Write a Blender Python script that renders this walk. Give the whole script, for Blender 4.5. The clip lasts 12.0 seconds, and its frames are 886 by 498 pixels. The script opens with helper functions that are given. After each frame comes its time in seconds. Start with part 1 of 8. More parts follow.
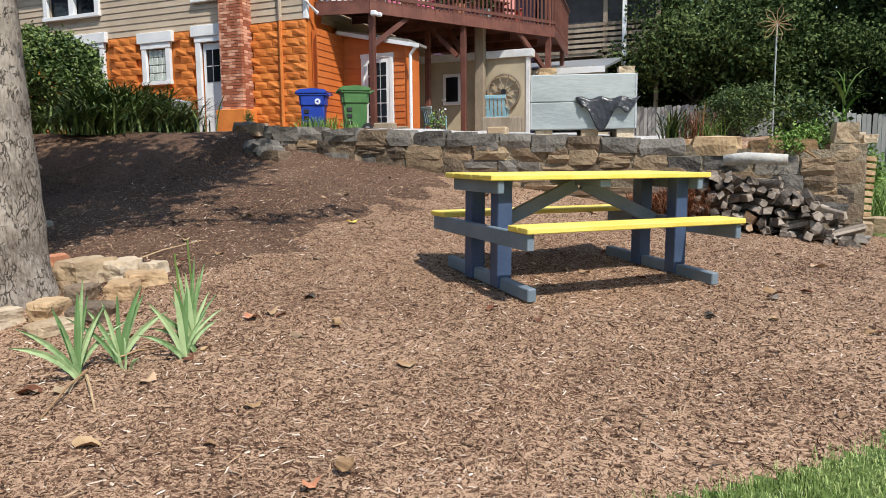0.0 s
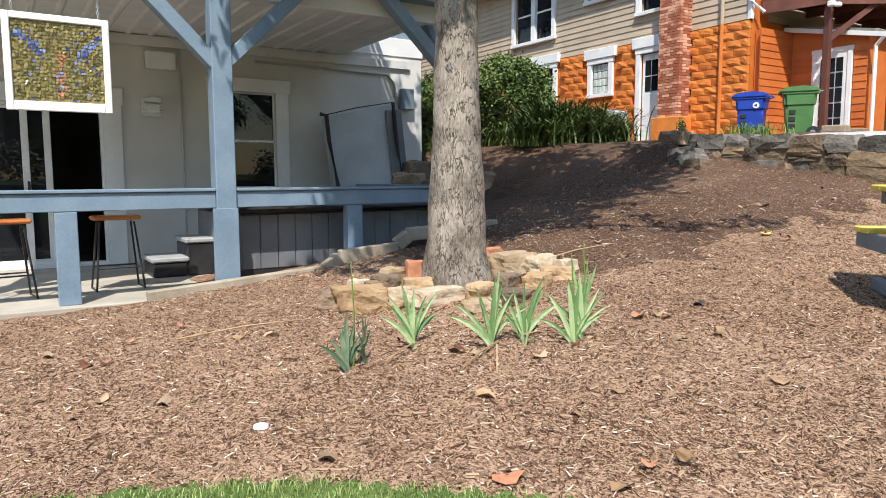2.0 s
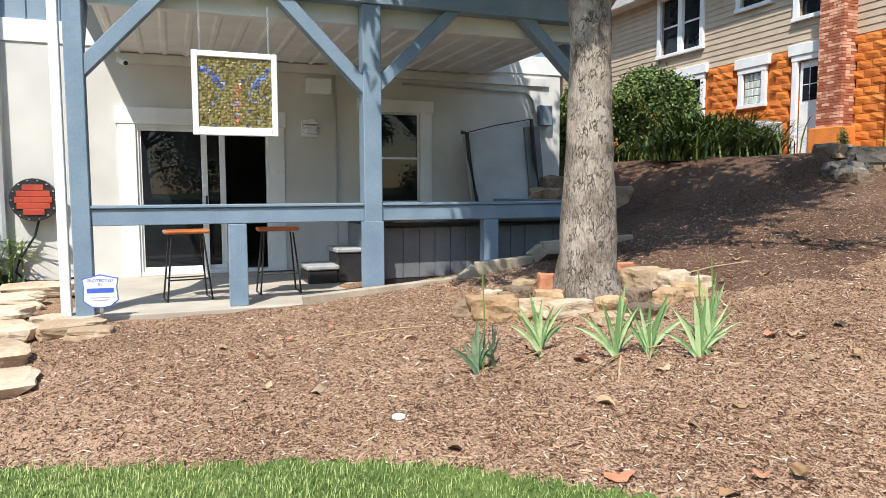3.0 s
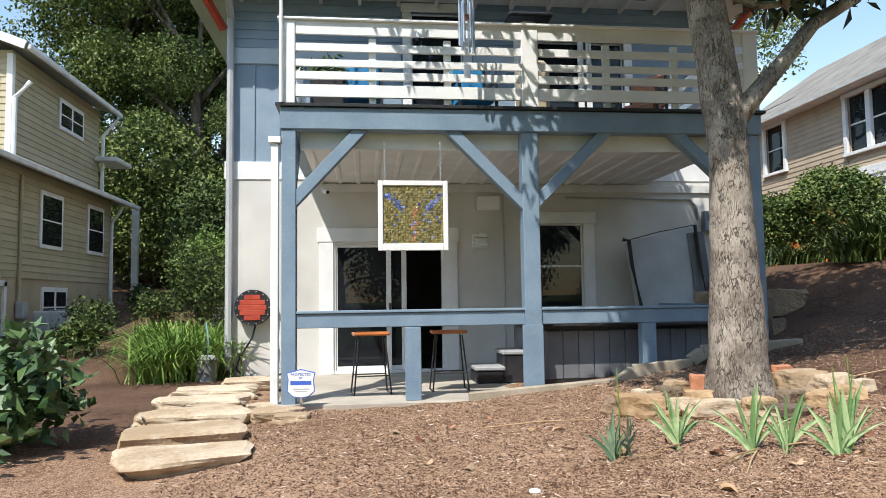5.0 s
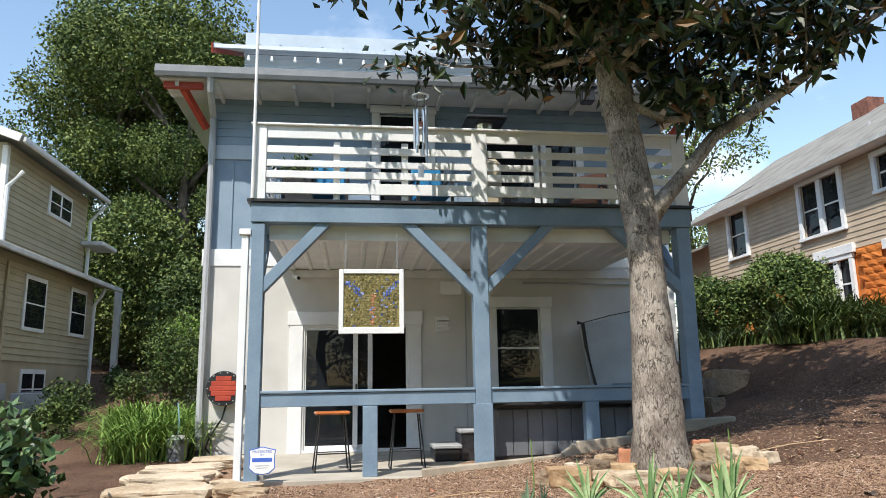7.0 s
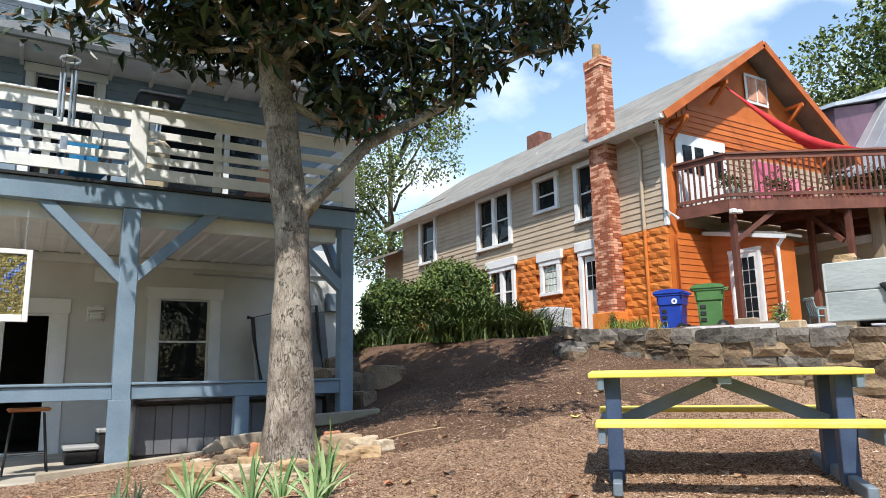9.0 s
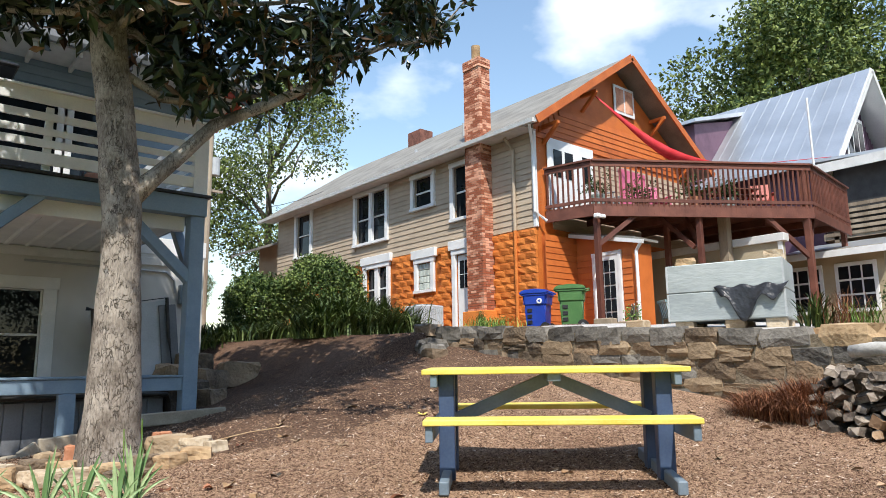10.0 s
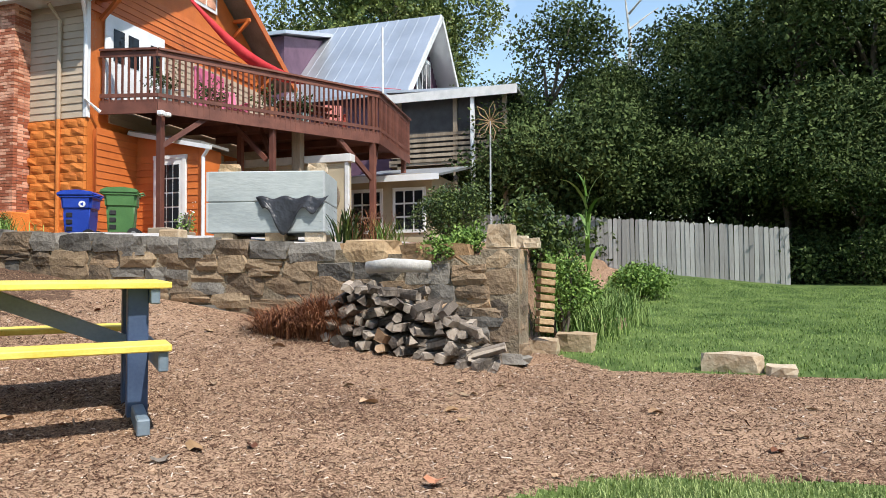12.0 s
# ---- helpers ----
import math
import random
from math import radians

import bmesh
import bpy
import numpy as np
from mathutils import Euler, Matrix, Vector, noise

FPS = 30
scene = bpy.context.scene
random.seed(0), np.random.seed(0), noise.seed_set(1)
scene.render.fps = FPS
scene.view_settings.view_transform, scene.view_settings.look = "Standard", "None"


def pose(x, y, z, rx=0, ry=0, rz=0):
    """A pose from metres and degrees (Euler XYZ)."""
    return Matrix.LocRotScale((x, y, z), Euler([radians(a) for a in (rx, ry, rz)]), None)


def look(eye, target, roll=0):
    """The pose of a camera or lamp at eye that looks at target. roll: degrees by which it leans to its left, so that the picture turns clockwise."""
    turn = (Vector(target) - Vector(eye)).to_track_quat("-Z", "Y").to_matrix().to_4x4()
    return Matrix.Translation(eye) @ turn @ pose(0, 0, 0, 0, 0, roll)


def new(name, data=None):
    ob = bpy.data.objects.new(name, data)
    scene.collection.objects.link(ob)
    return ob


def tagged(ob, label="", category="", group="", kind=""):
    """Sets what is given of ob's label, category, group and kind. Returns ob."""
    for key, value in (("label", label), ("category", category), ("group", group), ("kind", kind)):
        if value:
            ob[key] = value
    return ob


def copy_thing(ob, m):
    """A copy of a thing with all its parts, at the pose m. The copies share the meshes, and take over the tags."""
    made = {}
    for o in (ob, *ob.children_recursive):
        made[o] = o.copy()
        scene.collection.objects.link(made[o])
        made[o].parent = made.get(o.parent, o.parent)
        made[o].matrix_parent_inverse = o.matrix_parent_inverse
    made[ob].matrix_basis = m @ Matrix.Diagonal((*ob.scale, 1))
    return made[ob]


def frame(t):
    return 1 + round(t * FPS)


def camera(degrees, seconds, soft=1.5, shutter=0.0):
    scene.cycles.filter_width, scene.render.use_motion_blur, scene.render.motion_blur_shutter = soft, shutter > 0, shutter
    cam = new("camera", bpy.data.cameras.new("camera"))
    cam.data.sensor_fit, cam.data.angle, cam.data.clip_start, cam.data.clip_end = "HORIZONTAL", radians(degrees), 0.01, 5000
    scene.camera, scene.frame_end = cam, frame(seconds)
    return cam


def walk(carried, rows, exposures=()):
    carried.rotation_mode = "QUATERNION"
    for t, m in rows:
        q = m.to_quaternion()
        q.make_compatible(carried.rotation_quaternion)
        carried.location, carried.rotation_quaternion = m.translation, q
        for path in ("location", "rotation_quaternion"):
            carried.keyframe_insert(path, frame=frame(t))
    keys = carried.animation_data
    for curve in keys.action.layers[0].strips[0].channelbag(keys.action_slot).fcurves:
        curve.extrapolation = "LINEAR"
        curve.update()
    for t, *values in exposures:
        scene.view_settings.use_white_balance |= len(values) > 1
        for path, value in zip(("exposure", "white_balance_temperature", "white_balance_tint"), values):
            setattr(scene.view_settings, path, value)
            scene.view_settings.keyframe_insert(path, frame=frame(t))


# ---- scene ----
cam = camera(65.0, 12.0, 0.9)
PATH = [
    (0, (-0.702, 0.113, 1.163), (1.135, 0.869, 0.934), -0.5),
    (0.5, (-0.724, 0.04, 1.157), (0.931, 1.14, 0.932), -0.2),
    (1, (-0.81, -0.095, 1.174), (0.644, 1.261, 0.956), -0.2),
    (1.5, (-0.847, -0.218, 1.184), (0.415, 1.32, 0.97), -0.1),
    (2, (-0.84, -0.349, 1.201), (0.235, 1.325, 0.994), -0.2),
    (2.5, (-0.887, -0.491, 1.221), (0.001, 1.29, 1.024), -0.2),
    (3, (-0.927, -0.653, 1.228), (-0.207, 1.206, 1.06), -0.2),
    (3.5, (-0.939, -0.831, 1.221), (-0.372, 1.083, 1.106), -0.4),
    (5.5, (-0.822, -1.643, 1.197), (-0.631, 0.335, 1.42), -0.9),
    (6, (-0.755, -1.844, 1.188), (-0.565, 0.126, 1.477), -1.0),
    (6.5, (-0.66, -2.045, 1.187), (-0.47, -0.087, 1.544), -1.0),
    (8.5, (-0.043, -2.518, 1.128), (0.791, -0.734, 1.477), -1.0),
    (9, (0.161, -2.5, 1.134), (1.169, -0.808, 1.486), -1.0),
    (9.5, (0.387, -2.517, 1.118), (1.528, -0.912, 1.468), -0.9),
    (10, (0.604, -2.547, 1.12), (1.877, -1.043, 1.46), -0.8),
    (10.5, (0.838, -2.56, 1.116), (2.303, -1.227, 1.397), -0.6),
    (11, (1.153, -2.532, 1.118), (2.809, -1.426, 1.307), -0.6),
    (11.5, (1.398, -2.582, 1.126), (3.198, -1.72, 1.265), -0.6),
    (12, (1.759, -2.604, 1.128), (3.668, -2.013, 1.21), -0.5),
]
walk(cam, [(t, look(eye, target, roll)) for t, eye, target, roll in PATH],
     exposures=((0.0, 0.37), (1.5, 0.56), (3.5, 0.70), (6.0, 0.46), (8.5, 0.58), (10.5, 0.48), (12.0, 0.51)))

# ---- light ----
SUN_TO = Vector((0.42, 0.60, -1.0)).normalized()      # the way the sunlight travels
world = bpy.data.worlds.new("sky")
scene.world = world
world.use_nodes = True
wn, wl = world.node_tree.nodes, world.node_tree.links
wn.clear()
sky = wn.new("ShaderNodeTexSky")
sky.sky_type = "NISHITA"
sky.sun_disc = False
sky.sun_elevation = math.asin(-SUN_TO.z)
sky.sun_rotation = math.atan2(-SUN_TO.x, -SUN_TO.y)
sky.air_density, sky.dust_density = 1.5, 0.2
sky.ozone_density = 2.0
coord = wn.new("ShaderNodeTexCoord")
cmap = wn.new("ShaderNodeMapping")
cmap.inputs["Scale"].default_value = (1.0, 1.0, 1.9)
cmap.inputs["Location"].default_value = (1.35, 0.6, 0.2)
cn = wn.new("ShaderNodeTexNoise")
cn.inputs["Scale"].default_value, cn.inputs["Detail"].default_value = 2.3, 7
cr = wn.new("ShaderNodeValToRGB")
cr.color_ramp.elements[0].position, cr.color_ramp.elements[1].position = 0.54, 0.69
cm = wn.new("ShaderNodeMix")
cm.data_type = "RGBA"
cm.inputs["B"].default_value = (7.6, 7.9, 8.4, 1)
bg = wn.new("ShaderNodeBackground")
bg.inputs["Strength"].default_value = 0.15
wo = wn.new("ShaderNodeOutputWorld")
wl.new(coord.outputs["Generated"], cmap.inputs["Vector"])
wl.new(cmap.outputs["Vector"], cn.inputs["Vector"])
wl.new(cn.outputs["Fac"], cr.inputs["Fac"])
wl.new(cr.outputs["Color"], cm.inputs["Factor"])
wl.new(sky.outputs["Color"], cm.inputs["A"])
wl.new(cm.outputs["Result"], bg.inputs["Color"])
wl.new(bg.outputs["Background"], wo.inputs["Surface"])
sun = new("sun", bpy.data.lights.new("sun", "SUN"))
sun.data.energy, sun.data.angle, sun.data.color = 4.3, radians(0.53), (1.0, 0.95, 0.87)
sun.matrix_world = look((-8, -12, 20), Vector((-8, -12, 20)) + SUN_TO)


# ---- materials ----
def mat(name, dark, light, rough=0.7, scale=6.0, fine=60.0, bump=0.3, metal=0.0, vary=0.0, island=0.0,
        stretch=(1, 1, 1), dist=0.01, spec=0.5, contrast=(0.3, 0.7)):
    """Colour between dark and light by coarse and fine noise, with a bump of the fine noise; vary: by object, island: by loose piece."""
    m = bpy.data.materials.new(name)
    m.use_nodes = True
    n, l = m.node_tree.nodes, m.node_tree.links
    b = n["Principled BSDF"]
    b.inputs["Roughness"].default_value, b.inputs["Metallic"].default_value = rough, metal
    b.inputs["Specular IOR Level"].default_value = spec
    tc, mp = n.new("ShaderNodeTexCoord"), n.new("ShaderNodeMapping")
    mp.inputs["Scale"].default_value = stretch
    l.new(tc.outputs["Object"], mp.inputs["Vector"])
    a, f = n.new("ShaderNodeTexNoise"), n.new("ShaderNodeTexNoise")
    a.inputs["Scale"].default_value, a.inputs["Detail"].default_value = scale, 3
    f.inputs["Scale"].default_value, f.inputs["Detail"].default_value = fine, 2
    l.new(mp.outputs["Vector"], a.inputs["Vector"])
    l.new(mp.outputs["Vector"], f.inputs["Vector"])
    mx = n.new("ShaderNodeMath")
    mx.operation = "MULTIPLY_ADD"
    l.new(f.outputs["Fac"], mx.inputs[0])
    mx.inputs[1].default_value = 0.45
    l.new(a.outputs["Fac"], mx.inputs[2])
    fac = mx.outputs[0]
    for amount, node, sock in ((vary, "ShaderNodeObjectInfo", "Random"), (island, "ShaderNodeNewGeometry", "Random Per Island")):
        if amount:
            r, add = n.new(node), n.new("ShaderNodeMath")
            add.operation = "MULTIPLY_ADD"
            l.new(r.outputs[sock], add.inputs[0])
            add.inputs[1].default_value = amount
            l.new(fac, add.inputs[2])
            fac = add.outputs[0]
    level = n.new("ShaderNodeMath")
    level.operation = "SUBTRACT"
    level.inputs[1].default_value = 0.225 + (vary + island) / 2
    l.new(fac, level.inputs[0])
    fac = level.outputs[0]
    ramp = n.new("ShaderNodeValToRGB")
    e = ramp.color_ramp.elements
    e[0].position, e[1].position = contrast
    e[0].color, e[1].color = (*dark, 1), (*light, 1)
    l.new(fac, ramp.inputs["Fac"])
    l.new(ramp.outputs["Color"], b.inputs["Base Color"])
    if bump:
        bp = n.new("ShaderNodeBump")
        bp.inputs["Strength"].default_value, bp.inputs["Distance"].default_value = bump, dist
        l.new(f.outputs["Fac"], bp.inputs["Height"])
        l.new(bp.outputs["Normal"], b.inputs["Normal"])
    return m


M = {}
def mulch_material(name, dark, middle, pale):
    """Bark mulch: a bed of small angular chips, each with its own tone, over darker and paler drifts."""
    m = bpy.data.materials.new(name)
    m.use_nodes = True
    n, l = m.node_tree.nodes, m.node_tree.links
    b = n["Principled BSDF"]
    b.inputs["Roughness"].default_value, b.inputs["Specular IOR Level"].default_value = 0.95, 0.15
    tc = n.new("ShaderNodeTexCoord")
    warp = n.new("ShaderNodeTexNoise")
    warp.inputs["Scale"].default_value = 14
    mixv = n.new("ShaderNodeMix")
    mixv.data_type = "VECTOR"
    mixv.inputs["Factor"].default_value = 0.11
    l.new(tc.outputs["Object"], warp.inputs["Vector"])
    l.new(tc.outputs["Object"], mixv.inputs["A"])
    l.new(warp.outputs["Color"], mixv.inputs["B"])
    tones = []
    for scale, rot, squeeze in ((120, 0.5, 0.45), (310, 2.0, 0.6)):
        mp, v = n.new("ShaderNodeMapping"), n.new("ShaderNodeTexVoronoi")
        mp.inputs["Rotation"].default_value = (0, 0, rot)
        mp.inputs["Scale"].default_value = (1, squeeze, 1)
        v.inputs["Scale"].default_value = scale
        l.new(mixv.outputs["Result"], mp.inputs["Vector"])
        l.new(mp.outputs["Vector"], v.inputs["Vector"])
        tones.append(v)
    sep = n.new("ShaderNodeSeparateColor")
    l.new(tones[0].outputs["Color"], sep.inputs["Color"])
    sep2 = n.new("ShaderNodeSeparateColor")
    l.new(tones[1].outputs["Color"], sep2.inputs["Color"])
    mixt = n.new("ShaderNodeMath")
    mixt.operation = "MULTIPLY_ADD"
    mixt.inputs[1].default_value = 0.6
    l.new(sep.outputs["Red"], mixt.inputs[0])
    half = n.new("ShaderNodeMath")
    half.operation = "MULTIPLY"
    half.inputs[1].default_value = 0.4
    l.new(sep2.outputs["Red"], half.inputs[0])
    l.new(half.outputs[0], mixt.inputs[2])
    drift = n.new("ShaderNodeTexNoise")
    drift.inputs["Scale"].default_value, drift.inputs["Detail"].default_value = 0.8, 4
    l.new(tc.outputs["Object"], drift.inputs["Vector"])
    add = n.new("ShaderNodeMath")
    add.operation = "MULTIPLY_ADD"
    add.inputs[1].default_value = 0.7
    l.new(drift.outputs["Fac"], add.inputs[0])
    l.new(mixt.outputs[0], add.inputs[2])
    ramp = n.new("ShaderNodeValToRGB")
    e = ramp.color_ramp.elements
    e[0].position, e[0].color = 0.42, (*dark, 1)
    e[1].position, e[1].color = 1.0, (*pale, 1)
    mid = ramp.color_ramp.elements.new(0.74)
    mid.color = (*middle, 1)
    l.new(add.outputs[0], ramp.inputs["Fac"])
    l.new(ramp.outputs["Color"], b.inputs["Base Color"])
    bp = n.new("ShaderNodeBump")
    bp.inputs["Strength"].default_value, bp.inputs["Distance"].default_value = 0.5, 0.006
    l.new(tones[0].outputs["Distance"], bp.inputs["Height"])
    l.new(bp.outputs["Normal"], b.inputs["Normal"])
    return m


def bark_material(name, dark, light, crack):
    """Grey bark in small plates, parted by short broken cracks that run along the trunk."""
    m = bpy.data.materials.new(name)
    m.use_nodes = True
    n, l = m.node_tree.nodes, m.node_tree.links
    b = n["Principled BSDF"]
    b.inputs["Roughness"].default_value, b.inputs["Specular IOR Level"].default_value = 0.95, 0.2
    tc, mp, warp, mv = n.new("ShaderNodeTexCoord"), n.new("ShaderNodeMapping"), n.new("ShaderNodeTexNoise"), n.new("ShaderNodeMix")
    mp.inputs["Scale"].default_value = (1, 1, 0.42)
    warp.inputs["Scale"].default_value, warp.inputs["Detail"].default_value = 16, 4
    mv.data_type = "VECTOR"
    mv.inputs["Factor"].default_value = 0.13
    l.new(tc.outputs["Object"], mp.inputs["Vector"])
    l.new(mp.outputs["Vector"], warp.inputs["Vector"])
    l.new(mp.outputs["Vector"], mv.inputs["A"])
    l.new(warp.outputs["Color"], mv.inputs["B"])
    v, gaps = n.new("ShaderNodeTexVoronoi"), n.new("ShaderNodeTexNoise")
    v.feature = "DISTANCE_TO_EDGE"
    v.inputs["Scale"].default_value = 30
    gaps.inputs["Scale"].default_value, gaps.inputs["Detail"].default_value = 9, 3
    l.new(mv.outputs["Result"], v.inputs["Vector"])
    l.new(tc.outputs["Object"], gaps.inputs["Vector"])
    wide = n.new("ShaderNodeMapRange")
    wide.inputs["From Min"].default_value, wide.inputs["From Max"].default_value = 0.42, 0.68
    wide.inputs["To Min"].default_value, wide.inputs["To Max"].default_value = 0.006, 0.12
    l.new(gaps.outputs["Fac"], wide.inputs["Value"])
    ratio = n.new("ShaderNodeMapRange")
    l.new(v.outputs["Distance"], ratio.inputs["Value"])
    l.new(wide.outputs["Result"], ratio.inputs["From Max"])
    tone, fine, sumt = n.new("ShaderNodeTexNoise"), n.new("ShaderNodeTexNoise"), n.new("ShaderNodeMath")
    tone.inputs["Scale"].default_value, tone.inputs["Detail"].default_value = 3.2, 5
    fine.inputs["Scale"].default_value, fine.inputs["Detail"].default_value = 55, 3
    l.new(tc.outputs["Object"], tone.inputs["Vector"])
    l.new(mp.outputs["Vector"], fine.inputs["Vector"])
    sumt.operation = "MULTIPLY_ADD"
    sumt.inputs[1].default_value = 0.5
    l.new(fine.outputs["Fac"], sumt.inputs[0])
    l.new(tone.outputs["Fac"], sumt.inputs[2])
    ramp, mc = n.new("ShaderNodeValToRGB"), n.new("ShaderNodeMix")
    e = ramp.color_ramp.elements
    e[0].position, e[0].color, e[1].position, e[1].color = 0.58, (*dark, 1), 0.92, (*light, 1)
    l.new(sumt.outputs[0], ramp.inputs["Fac"])
    mc.data_type = "RGBA"
    mc.inputs["A"].default_value = (*crack, 1)
    l.new(ratio.outputs["Result"], mc.inputs["Factor"])
    l.new(ramp.outputs["Color"], mc.inputs["B"])
    l.new(mc.outputs["Result"], b.inputs["Base Color"])
    deep, bp = n.new("ShaderNodeMath"), n.new("ShaderNodeBump")
    deep.operation = "MULTIPLY_ADD"
    deep.inputs[1].default_value = 0.5
    l.new(fine.outputs["Fac"], deep.inputs[0])
    l.new(ratio.outputs["Result"], deep.inputs[2])
    bp.inputs["Strength"].default_value, bp.inputs["Distance"].default_value = 0.8, 0.018
    l.new(deep.outputs[0], bp.inputs["Height"])
    l.new(bp.outputs["Normal"], b.inputs["Normal"])
    return m


M["mulch"] = mulch_material("bark_mulch", (0.070, 0.036, 0.023), (0.150, 0.082, 0.050), (0.40, 0.265, 0.175))
# darker bank mulch; the magnolia's shade and the path's shade are painted into it
M["shadedmulch"] = mulch_material("dark_mulch_with_shade", (0.024, 0.013, 0.009), (0.060, 0.033, 0.021), (0.165, 0.102, 0.068))
M["chip"] = mat("bark_chip", (0.070, 0.037, 0.024), (0.45, 0.305, 0.20), 0.9, 9, 90, 0.3, island=1.0, spec=0.15, contrast=(0.2, 1.05))
M["lawn"] = mat("lawn_soil", (0.045, 0.08, 0.018), (0.12, 0.17, 0.045), 0.9, 1.5, 40, 0.6, spec=0.2)
M["grass"] = mat("grass_blade", (0.055, 0.115, 0.02), (0.25, 0.345, 0.10), 0.6, 1.5, 30, 0.0, island=0.6, spec=0.3)
M["stucco"] = mat("white_stucco", (0.52, 0.505, 0.47), (0.65, 0.635, 0.60), 0.85, 1.2, 120, 0.35, dist=0.004)
M["white"] = mat("white_paint", (0.70, 0.71, 0.71), (0.82, 0.82, 0.81), 0.45, 2.5, 50, 0.1, dist=0.002)
M["offwhite"] = mat("aged_white_paint", (0.56, 0.56, 0.54), (0.72, 0.71, 0.69), 0.6, 3, 50, 0.15, dist=0.002)
M["blue"] = mat("slate_blue_paint", (0.155, 0.225, 0.30), (0.215, 0.295, 0.375), 0.5, 2.2, 45, 0.2, dist=0.002)
M["blueboard"] = mat("blue_siding", (0.19, 0.26, 0.33), (0.245, 0.32, 0.40), 0.55, 2.2, 60, 0.2, vary=0.2, dist=0.002)
M["paleblue"] = mat("pale_blue_siding", (0.38, 0.45, 0.52), (0.46, 0.53, 0.59), 0.55, 2.2, 60, 0.2, vary=0.2, dist=0.002)
M["yellow"] = mat("yellow_paint", (0.72, 0.55, 0.08), (0.86, 0.69, 0.16), 0.5, 2.5, 50, 0.25, dist=0.003, stretch=(1, 1, 1))
M["navy"] = mat("navy_paint", (0.035, 0.06, 0.125), (0.06, 0.095, 0.17), 0.5, 4, 50, 0.25, dist=0.003)
M["steel"] = mat("grey_blue_paint", (0.13, 0.175, 0.215), (0.19, 0.24, 0.285), 0.55, 4, 50, 0.25, dist=0.003)
M["orange"] = mat("orange_block_paint", (0.50, 0.135, 0.018), (0.70, 0.225, 0.04), 0.7, 1.8, 30, 0.5, vary=0.35, dist=0.02)
M["orangewood"] = mat("orange_siding", (0.44, 0.105, 0.02), (0.58, 0.155, 0.03), 0.6, 2, 40, 0.2, vary=0.35, dist=0.003)
M["tan"] = mat("tan_siding", (0.40, 0.315, 0.225), (0.49, 0.39, 0.285), 0.65, 1.5, 50, 0.2, vary=0.3, dist=0.003)
M["tanleft"] = mat("khaki_siding", (0.38, 0.33, 0.21), (0.46, 0.40, 0.27), 0.65, 1.5, 50, 0.2, vary=0.3, dist=0.003)
M["foundation"] = mat("beige_render", (0.36, 0.30, 0.20), (0.50, 0.42, 0.29), 0.85, 1.0, 60, 0.3)
M["brick"] = mat("red_brick", (0.32, 0.095, 0.045), (0.72, 0.38, 0.25), 0.85, 3, 50, 0.5, island=0.7, vary=0.3, dist=0.006)
M["mortar"] = mat("pale_mortar", (0.36, 0.29, 0.24), (0.52, 0.45, 0.38), 0.95, 3, 60, 0.5)
M["shingle"] = mat("grey_shingle", (0.16, 0.15, 0.135), (0.26, 0.25, 0.225), 0.9, 1.5, 25, 0.5, dist=0.01)
M["metalroof"] = mat("galvanised_roof", (0.50, 0.52, 0.54), (0.66, 0.68, 0.70), 0.38, 0.6, 20, 0.05, metal=0.75)
M["purple"] = mat("plum_siding", (0.085, 0.04, 0.07), (0.135, 0.07, 0.11), 0.7, 2, 40, 0.2, vary=0.2)
M["deckred"] = mat("red_brown_stain", (0.10, 0.032, 0.02), (0.185, 0.066, 0.042), 0.65, 3, 60, 0.3, vary=0.35, dist=0.003)
M["rawwood"] = mat("weathered_timber", (0.19, 0.145, 0.10), (0.36, 0.29, 0.21), 0.8, 3, 40, 0.4, vary=0.3, stretch=(1, 1, 0.15), dist=0.004)
M["fencewood"] = mat("grey_fence_board", (0.24, 0.23, 0.22), (0.42, 0.41, 0.39), 0.9, 2, 40, 0.4, vary=0.45, stretch=(1, 1, 0.1), dist=0.004)
M["curb"] = mat("landscape_timber", (0.26, 0.22, 0.16), (0.42, 0.36, 0.28), 0.9, 3, 50, 0.4)
M["stone"] = mat("field_stone", (0.06, 0.046, 0.034), (0.33, 0.235, 0.15), 0.9, 2.6, 26, 0.9, vary=0.5, dist=0.02, contrast=(0.2, 0.85))
M["palestone"] = mat("pale_sandstone", (0.36, 0.26, 0.16), (0.60, 0.50, 0.37), 0.9, 3, 26, 0.7, vary=0.5, dist=0.015)
M["ochre"] = mat("ochre_sandstone", (0.28, 0.17, 0.085), (0.50, 0.35, 0.20), 0.9, 3, 26, 0.7, vary=0.4, dist=0.015)
M["bark"] = bark_material("grey_bark", (0.15, 0.122, 0.098), (0.43, 0.375, 0.315), (0.085, 0.068, 0.054))
M["darkbark"] = mat("dark_bark", (0.05, 0.04, 0.03), (0.16, 0.13, 0.10), 0.95, 4, 30, 0.8, stretch=(1, 1, 0.4), dist=0.02)
M["magnolia"] = mat("magnolia_leaf", (0.008, 0.022, 0.007), (0.06, 0.085, 0.026), 0.35, 2, 20, 0.1, island=0.6, contrast=(0.3, 1.0))
M["leaf"] = mat("green_leaf", (0.022, 0.046, 0.011), (0.12, 0.165, 0.042), 0.55, 0.5, 10, 0.0, island=0.6, spec=0.3)
M["leafdark"] = mat("dark_leaf", (0.018, 0.034, 0.010), (0.10, 0.135, 0.045), 0.8, 0.35, 10, 0.0, island=0.6, spec=0.1)
